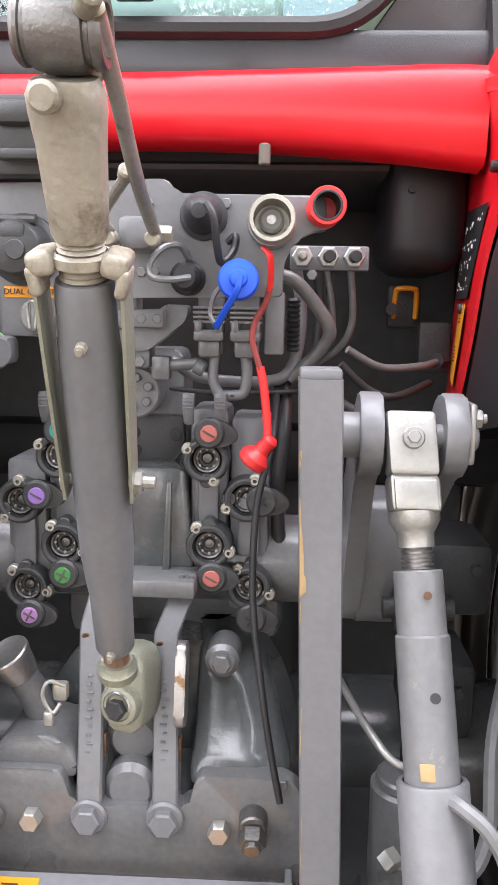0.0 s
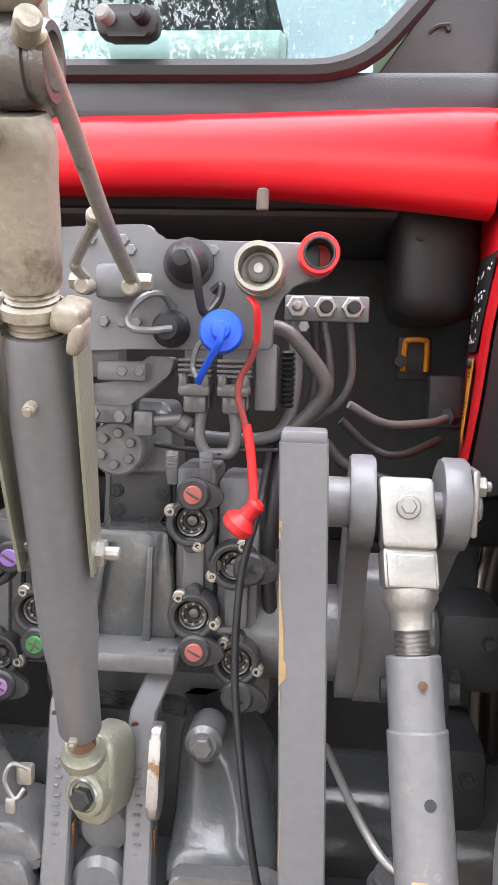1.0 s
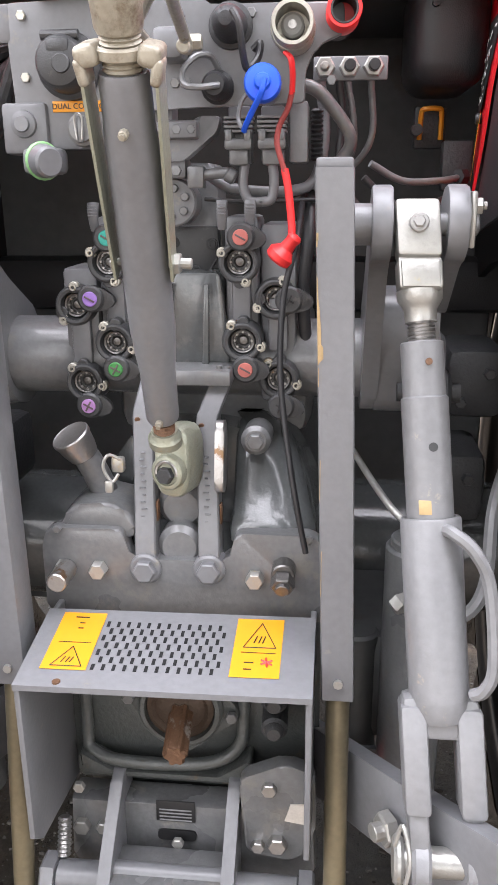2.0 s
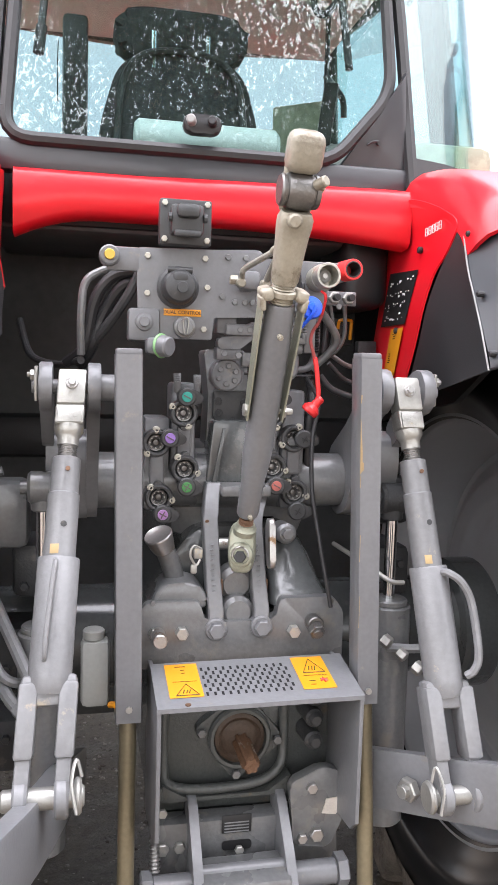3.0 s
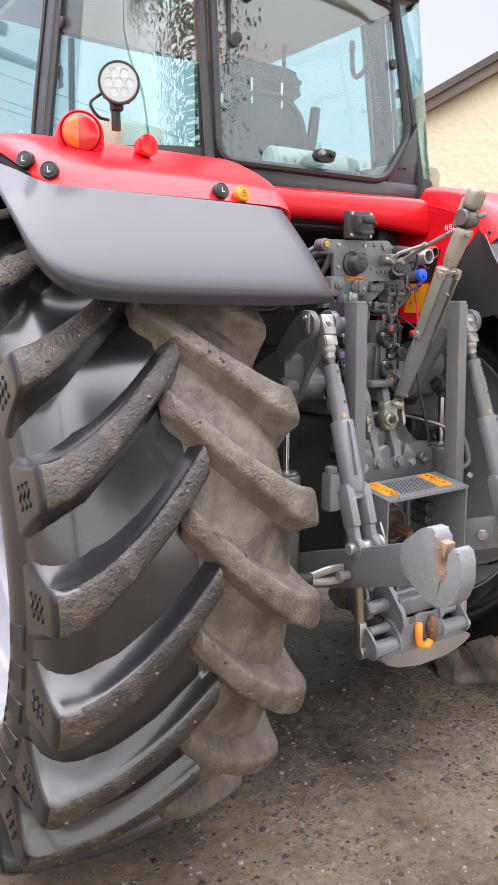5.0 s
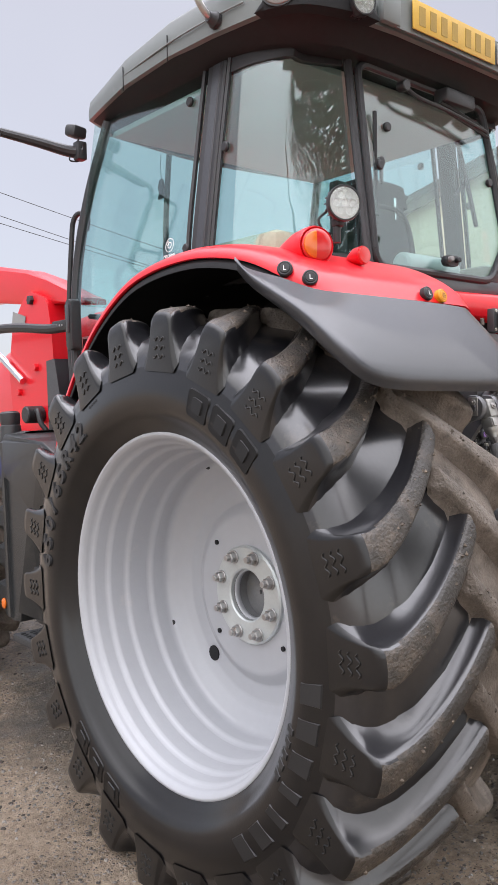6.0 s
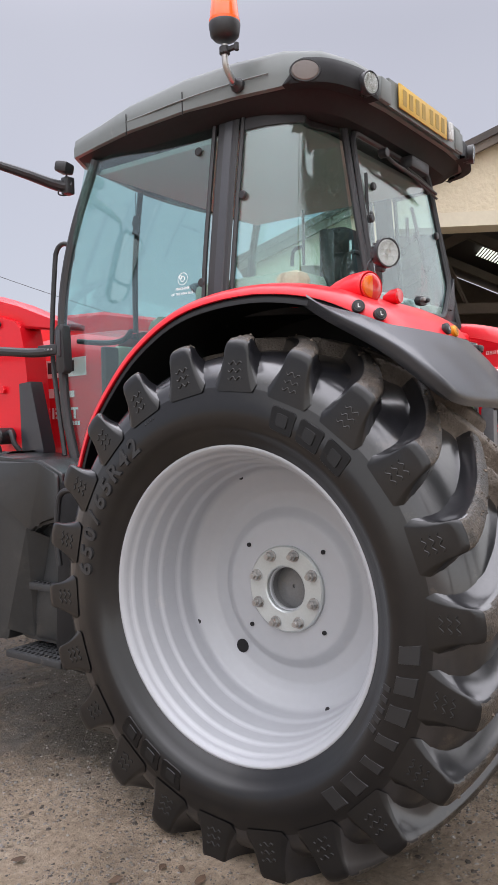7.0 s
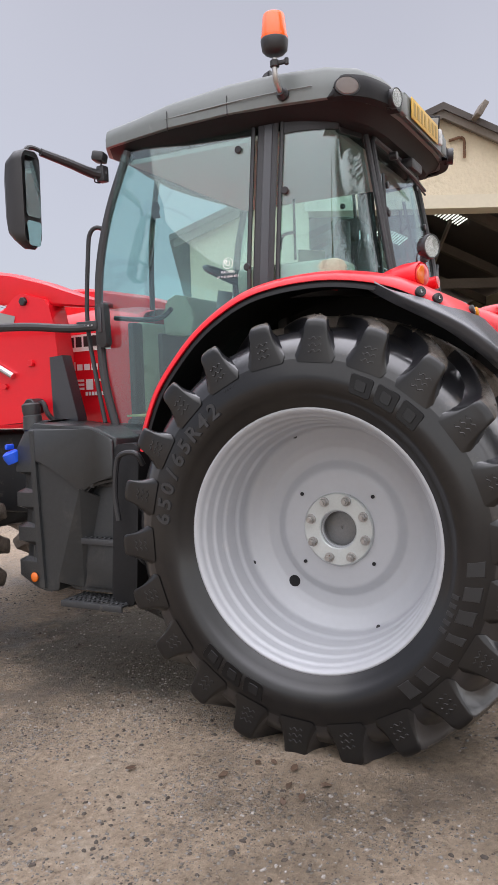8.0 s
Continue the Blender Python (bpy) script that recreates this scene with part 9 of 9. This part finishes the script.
# beacon
beacon_foot = Vector((-0.868, 0.262, 2.925))
bm = B()
lathe(bm, [(-0.01, 0.030), (0.004, 0.030), (0.012, 0.024), (0.03, 0.018)], beacon_foot, (-1, 0, 0.15), 20)
bcn = part("beacon", bm, PLASTIC, cab, "orange flashing beacon on a bent stem")
bm = B()
tube(bm, [beacon_foot + Vector((-0.02, 0, 0.003)), (-0.915, 0.262, 2.945), (-0.945, 0.262, 2.985), (-0.950, 0.260, 3.06)], 0.013, 12)
part("stem", bm, STEEL, bcn, "bent metal stem")
bm = B()
cyl(bm, (-0.95, 0.26, 3.02), (-0.95, 0.26, 3.05), 0.022, n=14, bev=0.003)
box(bm, (-0.95, 0.225, 3.035), (0.018, 0.06, 0.018), 0.004)
cyl(bm, (-0.95, 0.20, 3.02), (-0.95, 0.20, 3.05), 0.010, n=10, bev=0.002)
part("clamp", bm, PLASTIC, bcn)
bm = B()
lathe(bm, [(0, 0.018), (0.006, 0.045), (0.02, 0.058), (0.062, 0.064), (0.070, 0.062)], (-0.95, 0.258, 3.073), (0, 0, 1), 30)
part("base", bm, PLASTIC, bcn)
bm = B()
lathe(bm, [(0, 0.062), (0.012, 0.0625), (0.014, 0.060), (0.10, 0.051), (0.112, 0.047), (0.118, 0.038), (0.119, 0)], (-0.95, 0.258, 3.142), (0, 0, 1), 30)
part("lens", bm, BEACON, bcn, "orange plastic dome")
bm = B()
prism(bm, [(0.40, 3.03), (0.56, 3.03), (0.53, 3.08), (0.47, 3.145), (0.44, 3.155), (0.435, 3.03)], "x", -0.63, -0.57, 0.012)
part("aerial_fin", bm, PLASTIC, cab, "black aerial fin")
# rear wiper and latch
bm = B()
tube(bm, [(-0.22, -0.075, 2.745), (-0.15, -0.085, 2.715), (0.05, -0.09, 2.70), (0.30, -0.095, 2.668)], 0.008, 8)
tube(bm, [(-0.05, -0.085, 2.715), (0.10, -0.085, 2.69), (0.32, -0.09, 2.65)], 0.006, 6)
tube(bm, [(0.0, -0.08, 2.73), (0.14, -0.085, 2.71), (0.28, -0.09, 2.68)], 0.006, 6)
box(bm, (0.10, -0.075, 2.76), (0.20, 0.07, 0.06), 0.015)
cyl(bm, (-0.22, -0.05, 2.745), (-0.22, -0.09, 2.745), 0.022, n=14, bev=0.003)
part("rear_wiper", bm, PLASTIC, cab, "black rear window wiper")
bm = B()
prism(bm, rounded([(-0.098, 2.068), (-0.015, 2.068), (-0.015, 2.108), (-0.098, 2.108)], 0.019, 5), "y", -0.178, -0.150, 0.006)
lt = part("window_latch", bm, PLASTIC, cab, "black rear window latch")
for x in (-0.080, -0.034):
    bm = B()
    cyl(bm, (x, -0.175, 2.09), (x - 0.006, -0.198, 2.092), 0.0105, n=14, bev=0.003)
    part("latch_knob", bm, CABGREY if x < -0.05 else PLASTIC, lt)
for x, z in ((-0.375, 2.42), (-0.30, 2.58), (0.345, 2.47), (0.33, 2.70)):
    bm = B()
    cyl(bm, (x, RW_Y(z) + 0.004, z), (x, RW_Y(z) - 0.014, z), 0.018, n=16, bev=0.004)
    part("glass_fixing", bm, PLASTIC, cab)
bm = B()
cyl(bm, (0.36, -0.137, 2.09), (0.36, -0.145, 2.09), 0.004, n=8)
tube(bm, [(0.335, -0.140, 2.085), (0.345, -0.143, 2.092), (0.36, -0.143, 2.094)], 0.003, 6)
part("panel_clip", bm, PLASTIC, cab)

# ---------------------------------------------------------------- door furniture, rail and mirror
bm = B()
prism(bm, rounded([(1.315, 1.805), (1.375, 1.805), (1.385, 2.035), (1.325, 2.045)], 0.02), "x", -0.905, -0.855, 0.008)
dh = part("door_handle", bm, PLASTIC, cab, "black plastic door handle")
bm = B()
box(bm, (-0.908, 1.35, 1.95), (0.012, 0.026, 0.13), 0.005)
cyl(bm, (-0.904, 1.35, 2.015), (-0.911, 1.35, 2.015), 0.007, n=10)
part("handle_grip", bm, FENDER_PLASTIC, dh)
bm = B()
tube(bm, [(-0.80, 1.33, 1.965), (-0.79, 1.15, 1.945), (-0.79, 1.03, 1.95), (-0.79, 0.97, 1.99)], 0.013, 8)
part("inner_pull", bm, PLASTIC, cab)
bm = B()
tube(bm, [(-0.865, 1.375, 1.40), (-0.845, 1.44, 1.66), (-0.822, 1.50, 1.96), (-0.802, 1.490, 2.34), (-0.795, 1.475, 2.44), (-0.780, 1.437, 2.468), (-0.762, 1.40, 2.44), (-0.770, 1.395, 2.38)], 0.0125, 10)
part("grab_rail", bm, PLASTIC, cab, "black tubular grab rail")
bm = B()
tube(bm, [(-0.885, 1.375, 1.92), (-0.905, 1.55, 1.918), (-0.94, 1.85, 1.945), (-0.96, 2.2, 1.952), (-0.97, 2.7, 1.955)], 0.024, 10, 6)
box(bm, (-0.895, 1.44, 1.925), (0.03, 0.14, 0.05), 0.006)
part("side_bar", bm, PLASTIC, cab, "glossy black horizontal bar")
for i in range(4):
    bm = B()
    cyl(bm, (-0.908, 1.40 + i * 0.025, 1.925), (-0.914, 1.40 + i * 0.025, 1.925), 0.005, n=8)
    part("bar_rivet", bm, STEEL, cab)
bm = B()
tube(bm, [(-0.80, 1.355, 2.735), (-0.86, 1.39, 2.735), (-1.0, 1.44, 2.765), (-1.14, 1.50, 2.795)], lambda t: 0.030 - 0.010 * t, 10)
tube(bm, [(-1.12, 1.49, 2.792), (-1.17, 1.52, 2.812), (-1.21, 1.53, 2.80), (-1.23, 1.535, 2.75)], 0.012, 8)
box(bm, (-0.815, 1.36, 2.735), (0.05, 0.05, 0.085), 0.008)
mirror = part("door_mirror", bm, PLASTIC, cab, "black door mirror on a long arm")
bm = B()
rot = Euler((radians(2), radians(-3), radians(10))).to_matrix()
mc = Vector((-1.268, 1.52, 2.520))
rows = []
for dy, k in ((-0.052, 0.93), (-0.058, 0.97), (-0.05, 1.0), (0.0, 0.97), (0.045, 0.82), (0.070, 0.5), (0.078, 0.15)):
    rows.append([mc + rot @ Vector((x * k * 0.84, dy, z * k + 0.01)) for x, z in rounded([(-0.098, -0.20), (0.010, -0.25), (0.090, -0.20), (0.098, 0.21), (0.06, 0.245), (-0.07, 0.235), (-0.104, 0.20)], 0.03, 4)])
sheet(bm, rows, 0, True)
bm.faces.new([v for v in bm.verts][-len(rows[0]):])
bm.faces.new([v for v in bm.verts][:len(rows[0])])
part("mirror_shell", bm, PLASTIC, cab, "black mirror housing", 50)
for z0, z1 in ((-0.075, 0.215), (-0.215, -0.095)):
    bm = B()
    pane = rounded([(-0.078, z0), (0.078, z0), (0.080, z1), (-0.080, z1)], 0.025, 4)
    a = [bm.verts.new(mc + rot @ Vector((x * (0.66 if z < -0.19 else 0.82), -0.0605, z))) for x, z in pane]
    b = [bm.verts.new(mc + rot @ Vector((x * (0.66 if z < -0.19 else 0.82), -0.0635, z))) for x, z in pane]
    bm.faces.new(b)
    for i in range(len(a)):
        bm.faces.new((a[i], a[(i + 1) % len(a)], b[(i + 1) % len(a)], b[i]))
    part("mirror_glass", bm, MIRROR, cab)
bm = B()
box(bm, (-0.835, 1.36, 2.82), (0.085, 0.07, 0.055), 0.015, Euler((0.2, 0, 0.3)).to_matrix())
tube(bm, [(-0.82, 1.36, 2.79), (-0.86, 1.38, 2.70), (-0.83, 1.38, 2.69), (-0.80, 1.37, 2.70)], 0.004, 6)
part("front_work_lamp", bm, PLASTIC, cab, "black lamp above the mirror arm")
# sticker on the door glass
m = facing((-0.8565, 0.592, 2.135), (-1, 0, 0.13))
lettering("glass_sticker", "MACHINE", 0.018, m, WHITE, cab, 0.0003)
lettering("glass_sticker", "OF THE YEAR 2015", 0.015, facing((-0.859, 0.592, 2.112), (-1, 0, 0.13)), WHITE, cab, 0.0003)
bm = B()
d = Vector((-1, 0, 0.13)).normalized()
for r0, r1 in ((0.026, 0.028), (0.010, 0.013)):
    lathe(bm, [(0, r0), (0.0005, r0), (0.0005, r1), (0, r1)], Vector((-0.8535, 0.592, 2.178)), d, 28, False, False)
lathe(bm, [(0, 0.006), (0.0005, 0.006), (0.0005, 0.009), (0, 0.009)], Vector((-0.8525, 0.605, 2.186)), d, 20, False, False)
part("sticker_emblem", bm, WHITE, cab)
bm = B()
tube(bm, [(-0.40, 1.30, 2.78), (-0.402, 1.30, 2.70), (-0.40, 1.30, 2.66)], 0.002, 4)
prism(bm, [(1.285, 2.66), (1.27, 2.62), (1.28, 2.60), (1.27, 2.565), (1.33, 2.565), (1.32, 2.60), (1.33, 2.62), (1.315, 2.66)], "x", -0.403, -0.399)
part("air_freshener", bm, PLASTIC, cab, "small dark hanging air freshener")

# ---------------------------------------------------------------- fuel tank and steps
bm = B()
poly = [(1.14, 1.33), (1.29, 1.39), (1.50, 1.395), (1.68, 1.415), (1.71, 1.38), (1.72, 1.25), (1.72, 0.60), (1.70, 0.515), (1.64, 0.505), (1.56, 0.51), (1.545, 0.58), (1.365, 1.03), (1.30, 1.08), (1.14, 1.11)]
prism(bm, rounded(poly, 0.012, 2), "x", -1.090, -0.70, 0.007)
tank = part("fuel_tank", bm, TANK_PLASTIC, tractor, "dark grey moulded plastic fuel tank", 50)
bm = B()
prism(bm, rounded([(1.13, 1.20), (1.46, 1.20), (1.55, 0.55), (1.50, 0.515), (1.22, 0.515), (1.15, 0.62)], 0.03), "x", -1.035, -0.70, 0.02)
part("tank_recess", bm, TANK_PLASTIC, tank, "set back stepped half of the tank", 50)
bm = B()
prism(bm, rounded([(1.155, 1.325), (1.29, 1.378), (1.68, 1.385), (1.672, 1.20), (1.588, 1.188), (1.40, 1.075), (1.355, 1.045), (1.30, 1.095), (1.155, 1.125)], 0.02, 3), "x", -1.108, -1.085, 0.012)
part("tank_shoulder", bm, TANK_PLASTIC, tank, "raised upper face of the tank", 50)
bm = B()
rows = []
for z, cut_ in ((0.508, 0.10), (0.522, 0.06), (0.58, 0.0), (0.662, 0.0), (0.684, 0.048), (0.752, 0.054), (0.772, 0.0), (0.848, 0.0), (0.870, 0.048), (0.940, 0.054), (0.960, 0.0), (1.036, 0.0), (1.058, 0.048), (1.130, 0.054), (1.150, 0.0), (1.270, 0.008), (1.370, 0.060), (1.412, 0.110), (1.424, 0.16)):
    lean = 0.035 * (z - 0.51) / 0.9
    e = max(0.0, cut_ - 0.06)
    rows.append([(-1.06 + e, 1.630 + lean, z), (-1.104 + e, 1.642 + lean, z), (-1.106 + e, 1.664 + lean, z), (-1.100 + e, 1.690 + lean * 0.6, z), (-1.092 + cut_ * 0.7, 1.790 - cut_ * 0.3 + lean * 0.3, z), (-1.080 + cut_ * 0.8, 1.832 - cut_ * 0.6, z), (-1.05 + cut_ * 0.5, 1.850 - cut_, z), (-0.72, 1.848 - cut_, z)])
sheet(bm, rows)
bm.faces.new([v for v in bm.verts][:8])
bm.faces.new([v for v in bm.verts][-8:])
bmesh.ops.recalc_face_normals(bm, faces=bm.faces[:])
part("tank_front", bm, TANK_PLASTIC, tank, "notched slanting front of the tank", 30)
bm = B()
vs = [bm.verts.new(p) for p in ((-1.120, 1.365, 1.07), (-1.104, 1.550, 0.565), (-1.082, 1.385, 1.045), (-1.080, 1.556, 0.565), (-1.036, 1.30, 1.02), (-1.036, 1.43, 0.53), (-1.03, 1.50, 0.53), (-1.03, 1.38, 1.05))]
for q in ((0, 1, 3, 2), (0, 4, 5, 1), (1, 5, 6, 3), (0, 2, 7, 4), (2, 3, 6, 7), (4, 7, 6, 5)):
    bm.faces.new([vs[i] for i in q])
bmesh.ops.recalc_face_normals(bm, faces=bm.faces[:])
part("tank_rib", bm, TANK_PLASTIC, tank, "tapering moulded rib", 20)
bm = B()
box(bm, (-1.025, 1.30, 0.66), (0.05, 0.22, 0.26), 0.02)
part("step_box", bm, TANK_PLASTIC, tank)
bm = B()
cyl(bm, (-1.03, 1.735, 1.37), (-1.03, 1.742, 1.455), 0.056, 0.050, 20, 0.006)
part("filler_neck", bm, TANK_PLASTIC, tank, "short moulded filler neck")
bm = B()
lathe(bm, [(0, 0.045), (0.03, 0.05), (0.06, 0.05), (0.07, 0.04), (0.072, 0)], (-1.03, 1.742, 1.45), (0, 0.1, 1), 22)
part("fuel_cap", bm, PLASTIC, tank)
bm = B()
lathe(bm, [(0, 0.04), (0.03, 0.048), (0.055, 0.048), (0.065, 0.03), (0.066, 0)], (-1.07, 1.845, 1.20), (-0.3, 0.25, 1), 22)
box(bm, (-1.09, 1.86, 1.285), (0.06, 0.02, 0.03), 0.008)
part("blue_filler_cap", bm, BLUE, tank, "blue filler cap")
bm = B()
lathe(bm, [(0, 0.026), (0.006, 0.026), (0.012, 0.018), (0.013, 0)], (-1.102, 1.712, 0.578), (-1, 0.1, 0), 20)
part("side_marker", bm, AMBER, tank, "round orange side reflector")
# step ladder behind the tank
bm = B()
prism(bm, rounded([(1.00, 1.30), (1.15, 1.30), (1.205, 0.50), (1.10, 0.46), (1.05, 0.50)], 0.03), "x", -1.095, -0.78, 0.01)
steps = part("step_ladder", bm, BLACK, tractor, "black cab step ladder")
for y0, y1, z, x in ((1.11, 1.29, 1.10, -1.03), (1.12, 1.395, 0.80, -1.08), (1.10, 1.49, 0.48, -1.15)):
    bm = B()
    box(bm, (x + 0.09, (y0 + y1) / 2, z), (0.20, y1 - y0, 0.010), 0.002)
    for k in range(int((y1 - y0) / 0.03)):
        for q in range(4):
            box(bm, (x + 0.02 + q * 0.045, y0 + 0.018 + k * 0.03, z + 0.008), (0.022, 0.012, 0.008), 0.002)
    box(bm, (x - 0.005, (y0 + y1) / 2, z - 0.012), (0.012, y1 - y0, 0.030), 0.003)
    part("step", bm, DARK, steps, "dark muddy serrated step tread")
bm = B()
tube(bm, [(-1.15, 1.10, 0.92), (-1.15, 1.115, 1.05), (-1.15, 1.10, 1.20), (-1.15, 1.07, 1.25), (-1.15, 1.01, 1.262), (-1.15, 0.97, 1.25), (-1.12, 0.96, 1.20)], 0.014, 10)
part("step_handle", bm, PLASTIC, steps, "black tubular step handle")

# ---------------------------------------------------------------- bonnet
bm = B()
rows = []
for y, zt, hw in ((1.40, 2.06, 0.47), (1.55, 2.085, 0.49), (1.9, 2.09, 0.495), (2.5, 2.04, 0.48), (3.2, 1.93, 0.45), (3.75, 1.78, 0.40), (3.90, 1.60, 0.34)):
    sec = [(-hw, 1.36), (-hw - 0.012, 1.60), (-hw, zt - 0.22), (-hw + 0.03, zt - 0.10), (-hw + 0.10, zt - 0.03), (-hw * 0.5, zt), (0, zt + 0.012)]
    rows.append([(MID + x, y, z) for x, z in sec] + [(MID - x, y, z) for x, z in sec[-2::-1]])
sheet(bm, rows)
bm.faces.new([v for v in bm.verts][-13:])
bonnet = part("bonnet", bm, RED, tractor, "glossy red bonnet with white lettering bands", 50)
bm = B()
box(bm, (MID, 2.5, 1.05), (0.55, 2.4, 0.55), 0.05)
box(bm, (MID, 2.95, 0.72), (1.5, 0.16, 0.16), 0.04)
part("engine_block", bm, DARK, tractor, "dark engine and front axle")
bm = B()
box(bm, (MID + 0.02, 1.40, 1.68), (0.96, 0.08, 0.58), 0.03)
part("firewall", bm, DASH, tractor, "pale lining below the windscreen")
bm = B()
box(bm, (-0.535, 1.385, 1.68), (0.10, 0.04, 0.56), 0.012)
part("dash_post", bm, PLASTIC, tractor, "dark upright beside the lining")
bm = B()
box(bm, (-0.45, 1.10, 1.432), (0.62, 0.42, 0.012), 0.004)
part("floor_mat", bm, material("olive_mat", (0.34, 0.33, 0.16), 0.8), tractor, "olive rubber floor mat")
X = MID - 0.512
bm = B()
vs = [bm.verts.new(p) for p in ((X, 2.02, 1.911), (X, 1.56, 1.924), (X, 1.56, 1.822), (X, 2.02, 1.813))]
bm.faces.new(vs)
band = part("white_band", bm, WHITE, bonnet, "white name band")
bm = B()
for i in range(6):
    bars(bm, [(0.03 + i * .058, 0.020, 0.074 + i * .058, 0.082)], (X - 0.001, 2.02, 1.818 + i * 0.0015), (0, -1, 0), (0, 0, 1), -0.001)
part("band_bars", bm, INK, band)
bm = B()
bars(bm, [(0, 0, .062, .052), (.075, 0, .115, .036), (.128, 0, .17, .036), (.182, 0, .228, .036)], (X, 1.89, 1.705), (0, -1, 0), (0, 0.0, 1), -0.002)
part("printed_bar", bm, WHITE, bonnet, "white printed bars")
bm = B()
bars(bm, [(0, 0, .014, .062), (.034, 0, .048, .062), (.062, 0, .112, .013), (.062, .025, .112, .038), (.062, .049, .112, .062), (.128, 0, .178, .062), (.190, .049, .245, .062), (.21, 0, .226, .049)], (X, 1.88, 1.588), (0, -1, 0), (0, 0, 1), -0.002)
bars(bm, [(0.12 + i * .024, 0, 0.137 + i * .024, .022) for i in range(6)], (X, 1.88, 1.553), (0, -1, 0), (0, 0, 1), -0.002)
part("printed_bar", bm, WHITE, bonnet, "white printed bars")

# ---------------------------------------------------------------- front loader
loader = thing("front_loader", (-0.72, 2.0, 1.2), "red front loader frame bolted beside the bonnet", "front loader")
for f, side in ((lambda v: Vector(v), -1), (lambda v: Vector(mx(v)), 1)):
    bm = B()
    poly = rounded([(1.815, 2.105), (2.03, 2.165), (2.12, 2.10), (2.24, 1.98), (2.30, 1.75), (2.25, 1.39), (1.80, 1.425), (1.742, 1.49), (1.757, 1.79), (1.775, 1.95)], 0.03)
    a = [bm.verts.new(f((-0.78, y, z))) for y, z in poly]
    b = [bm.verts.new(f((-0.64, y, z))) for y, z in poly]
    fs = [bm.faces.new(a), bm.faces.new(b[::-1])]
    for i in range(len(a)):
        j = (i + 1) % len(a)
        bm.faces.new((a[i], b[i], b[j], a[j]))
    bmesh.ops.bevel(bm, geom=[e for q in fs for e in q.edges], offset=0.008, segments=2, affect="EDGES")
    part("tower", bm, RED, loader, "red loader tower plate")
    bm = B()
    rows = []
    for y, z, h in ((1.46, 2.06, 0.02), (1.62, 2.10, 0.045), (1.85, 2.165, 0.085), (2.1, 2.22, 0.12), (2.6, 2.30, 0.14), (3.2, 2.32, 0.13), (3.9, 2.05, 0.12)):
        rows.append([f((x, y, z + s * h)) for x, s in ((-0.745, -1), (-0.755, -0.8), (-0.755, 0.4), (-0.74, 0.55), (-0.65, 0.55), (-0.635, 0.4), (-0.635, -0.8), (-0.645, -1))])
    sheet(bm, rows, 0, True)
    bm.faces.new([v for v in bm.verts][:8])
    bm.faces.new([v for v in bm.verts][-8:])
    part("boom", bm, RED, loader, "red loader boom")
    bm = B()
    vs = [bm.verts.new(f(p)) for p in ((-0.784, 2.22, 2.07), (-0.784, 2.06, 2.03), (-0.784, 2.08, 1.96), (-0.784, 2.24, 1.99))]
    bm.faces.new(vs)
    part("name_band", bm, CABGREY, loader, "grey name band")
    bm = B()
    poly = [(1.80, 1.777), (1.709, 1.785), (1.616, 1.428), (1.623, 1.385), (1.79, 1.395)]
    a = [bm.verts.new(f((-0.80, y, z))) for y, z in poly]
    b = [bm.verts.new(f((-0.72, y, z))) for y, z in poly]
    bm.faces.new(a)
    bm.faces.new(b[::-1])
    for i in range(5):
        bm.faces.new((a[i], b[i], b[(i + 1) % 5], a[(i + 1) % 5]))
    part("bracket", bm, FENDER_PLASTIC, loader, "dark grey mounting bracket")
    for y, z, r in ((1.99, 2.11, 0.026), (1.95, 1.75, 0.022), (2.16, 1.62, 0.02)):
        bm = B()
        hexnut(bm, f((-0.78, y, z)), (side, 0, 0), r, 0.02)
        part("loader_bolt", bm, PLASTIC if z > 2 else RED, loader)
    bm = B()
    cyl(bm, f((-0.78, 1.90, 1.50)), f((-0.88, 1.90, 1.50)), 0.045, n=20, bev=0.006)
    tube(bm, [f((-0.82, 1.90, 1.50)), f((-0.84, 1.83, 1.52)), f((-0.84, 1.80, 1.46)), f((-0.82, 1.78, 1.42))], 0.014, 8)
    part("multi_coupler", bm, PLASTIC, loader, "black hydraulic multi-coupler")
    bm = B()
    cyl(bm, f((-0.80, 2.08, 1.68)), f((-0.80, 2.6, 1.95)), 0.02, n=14)
    part("ram_rod", bm, CHROME, loader)
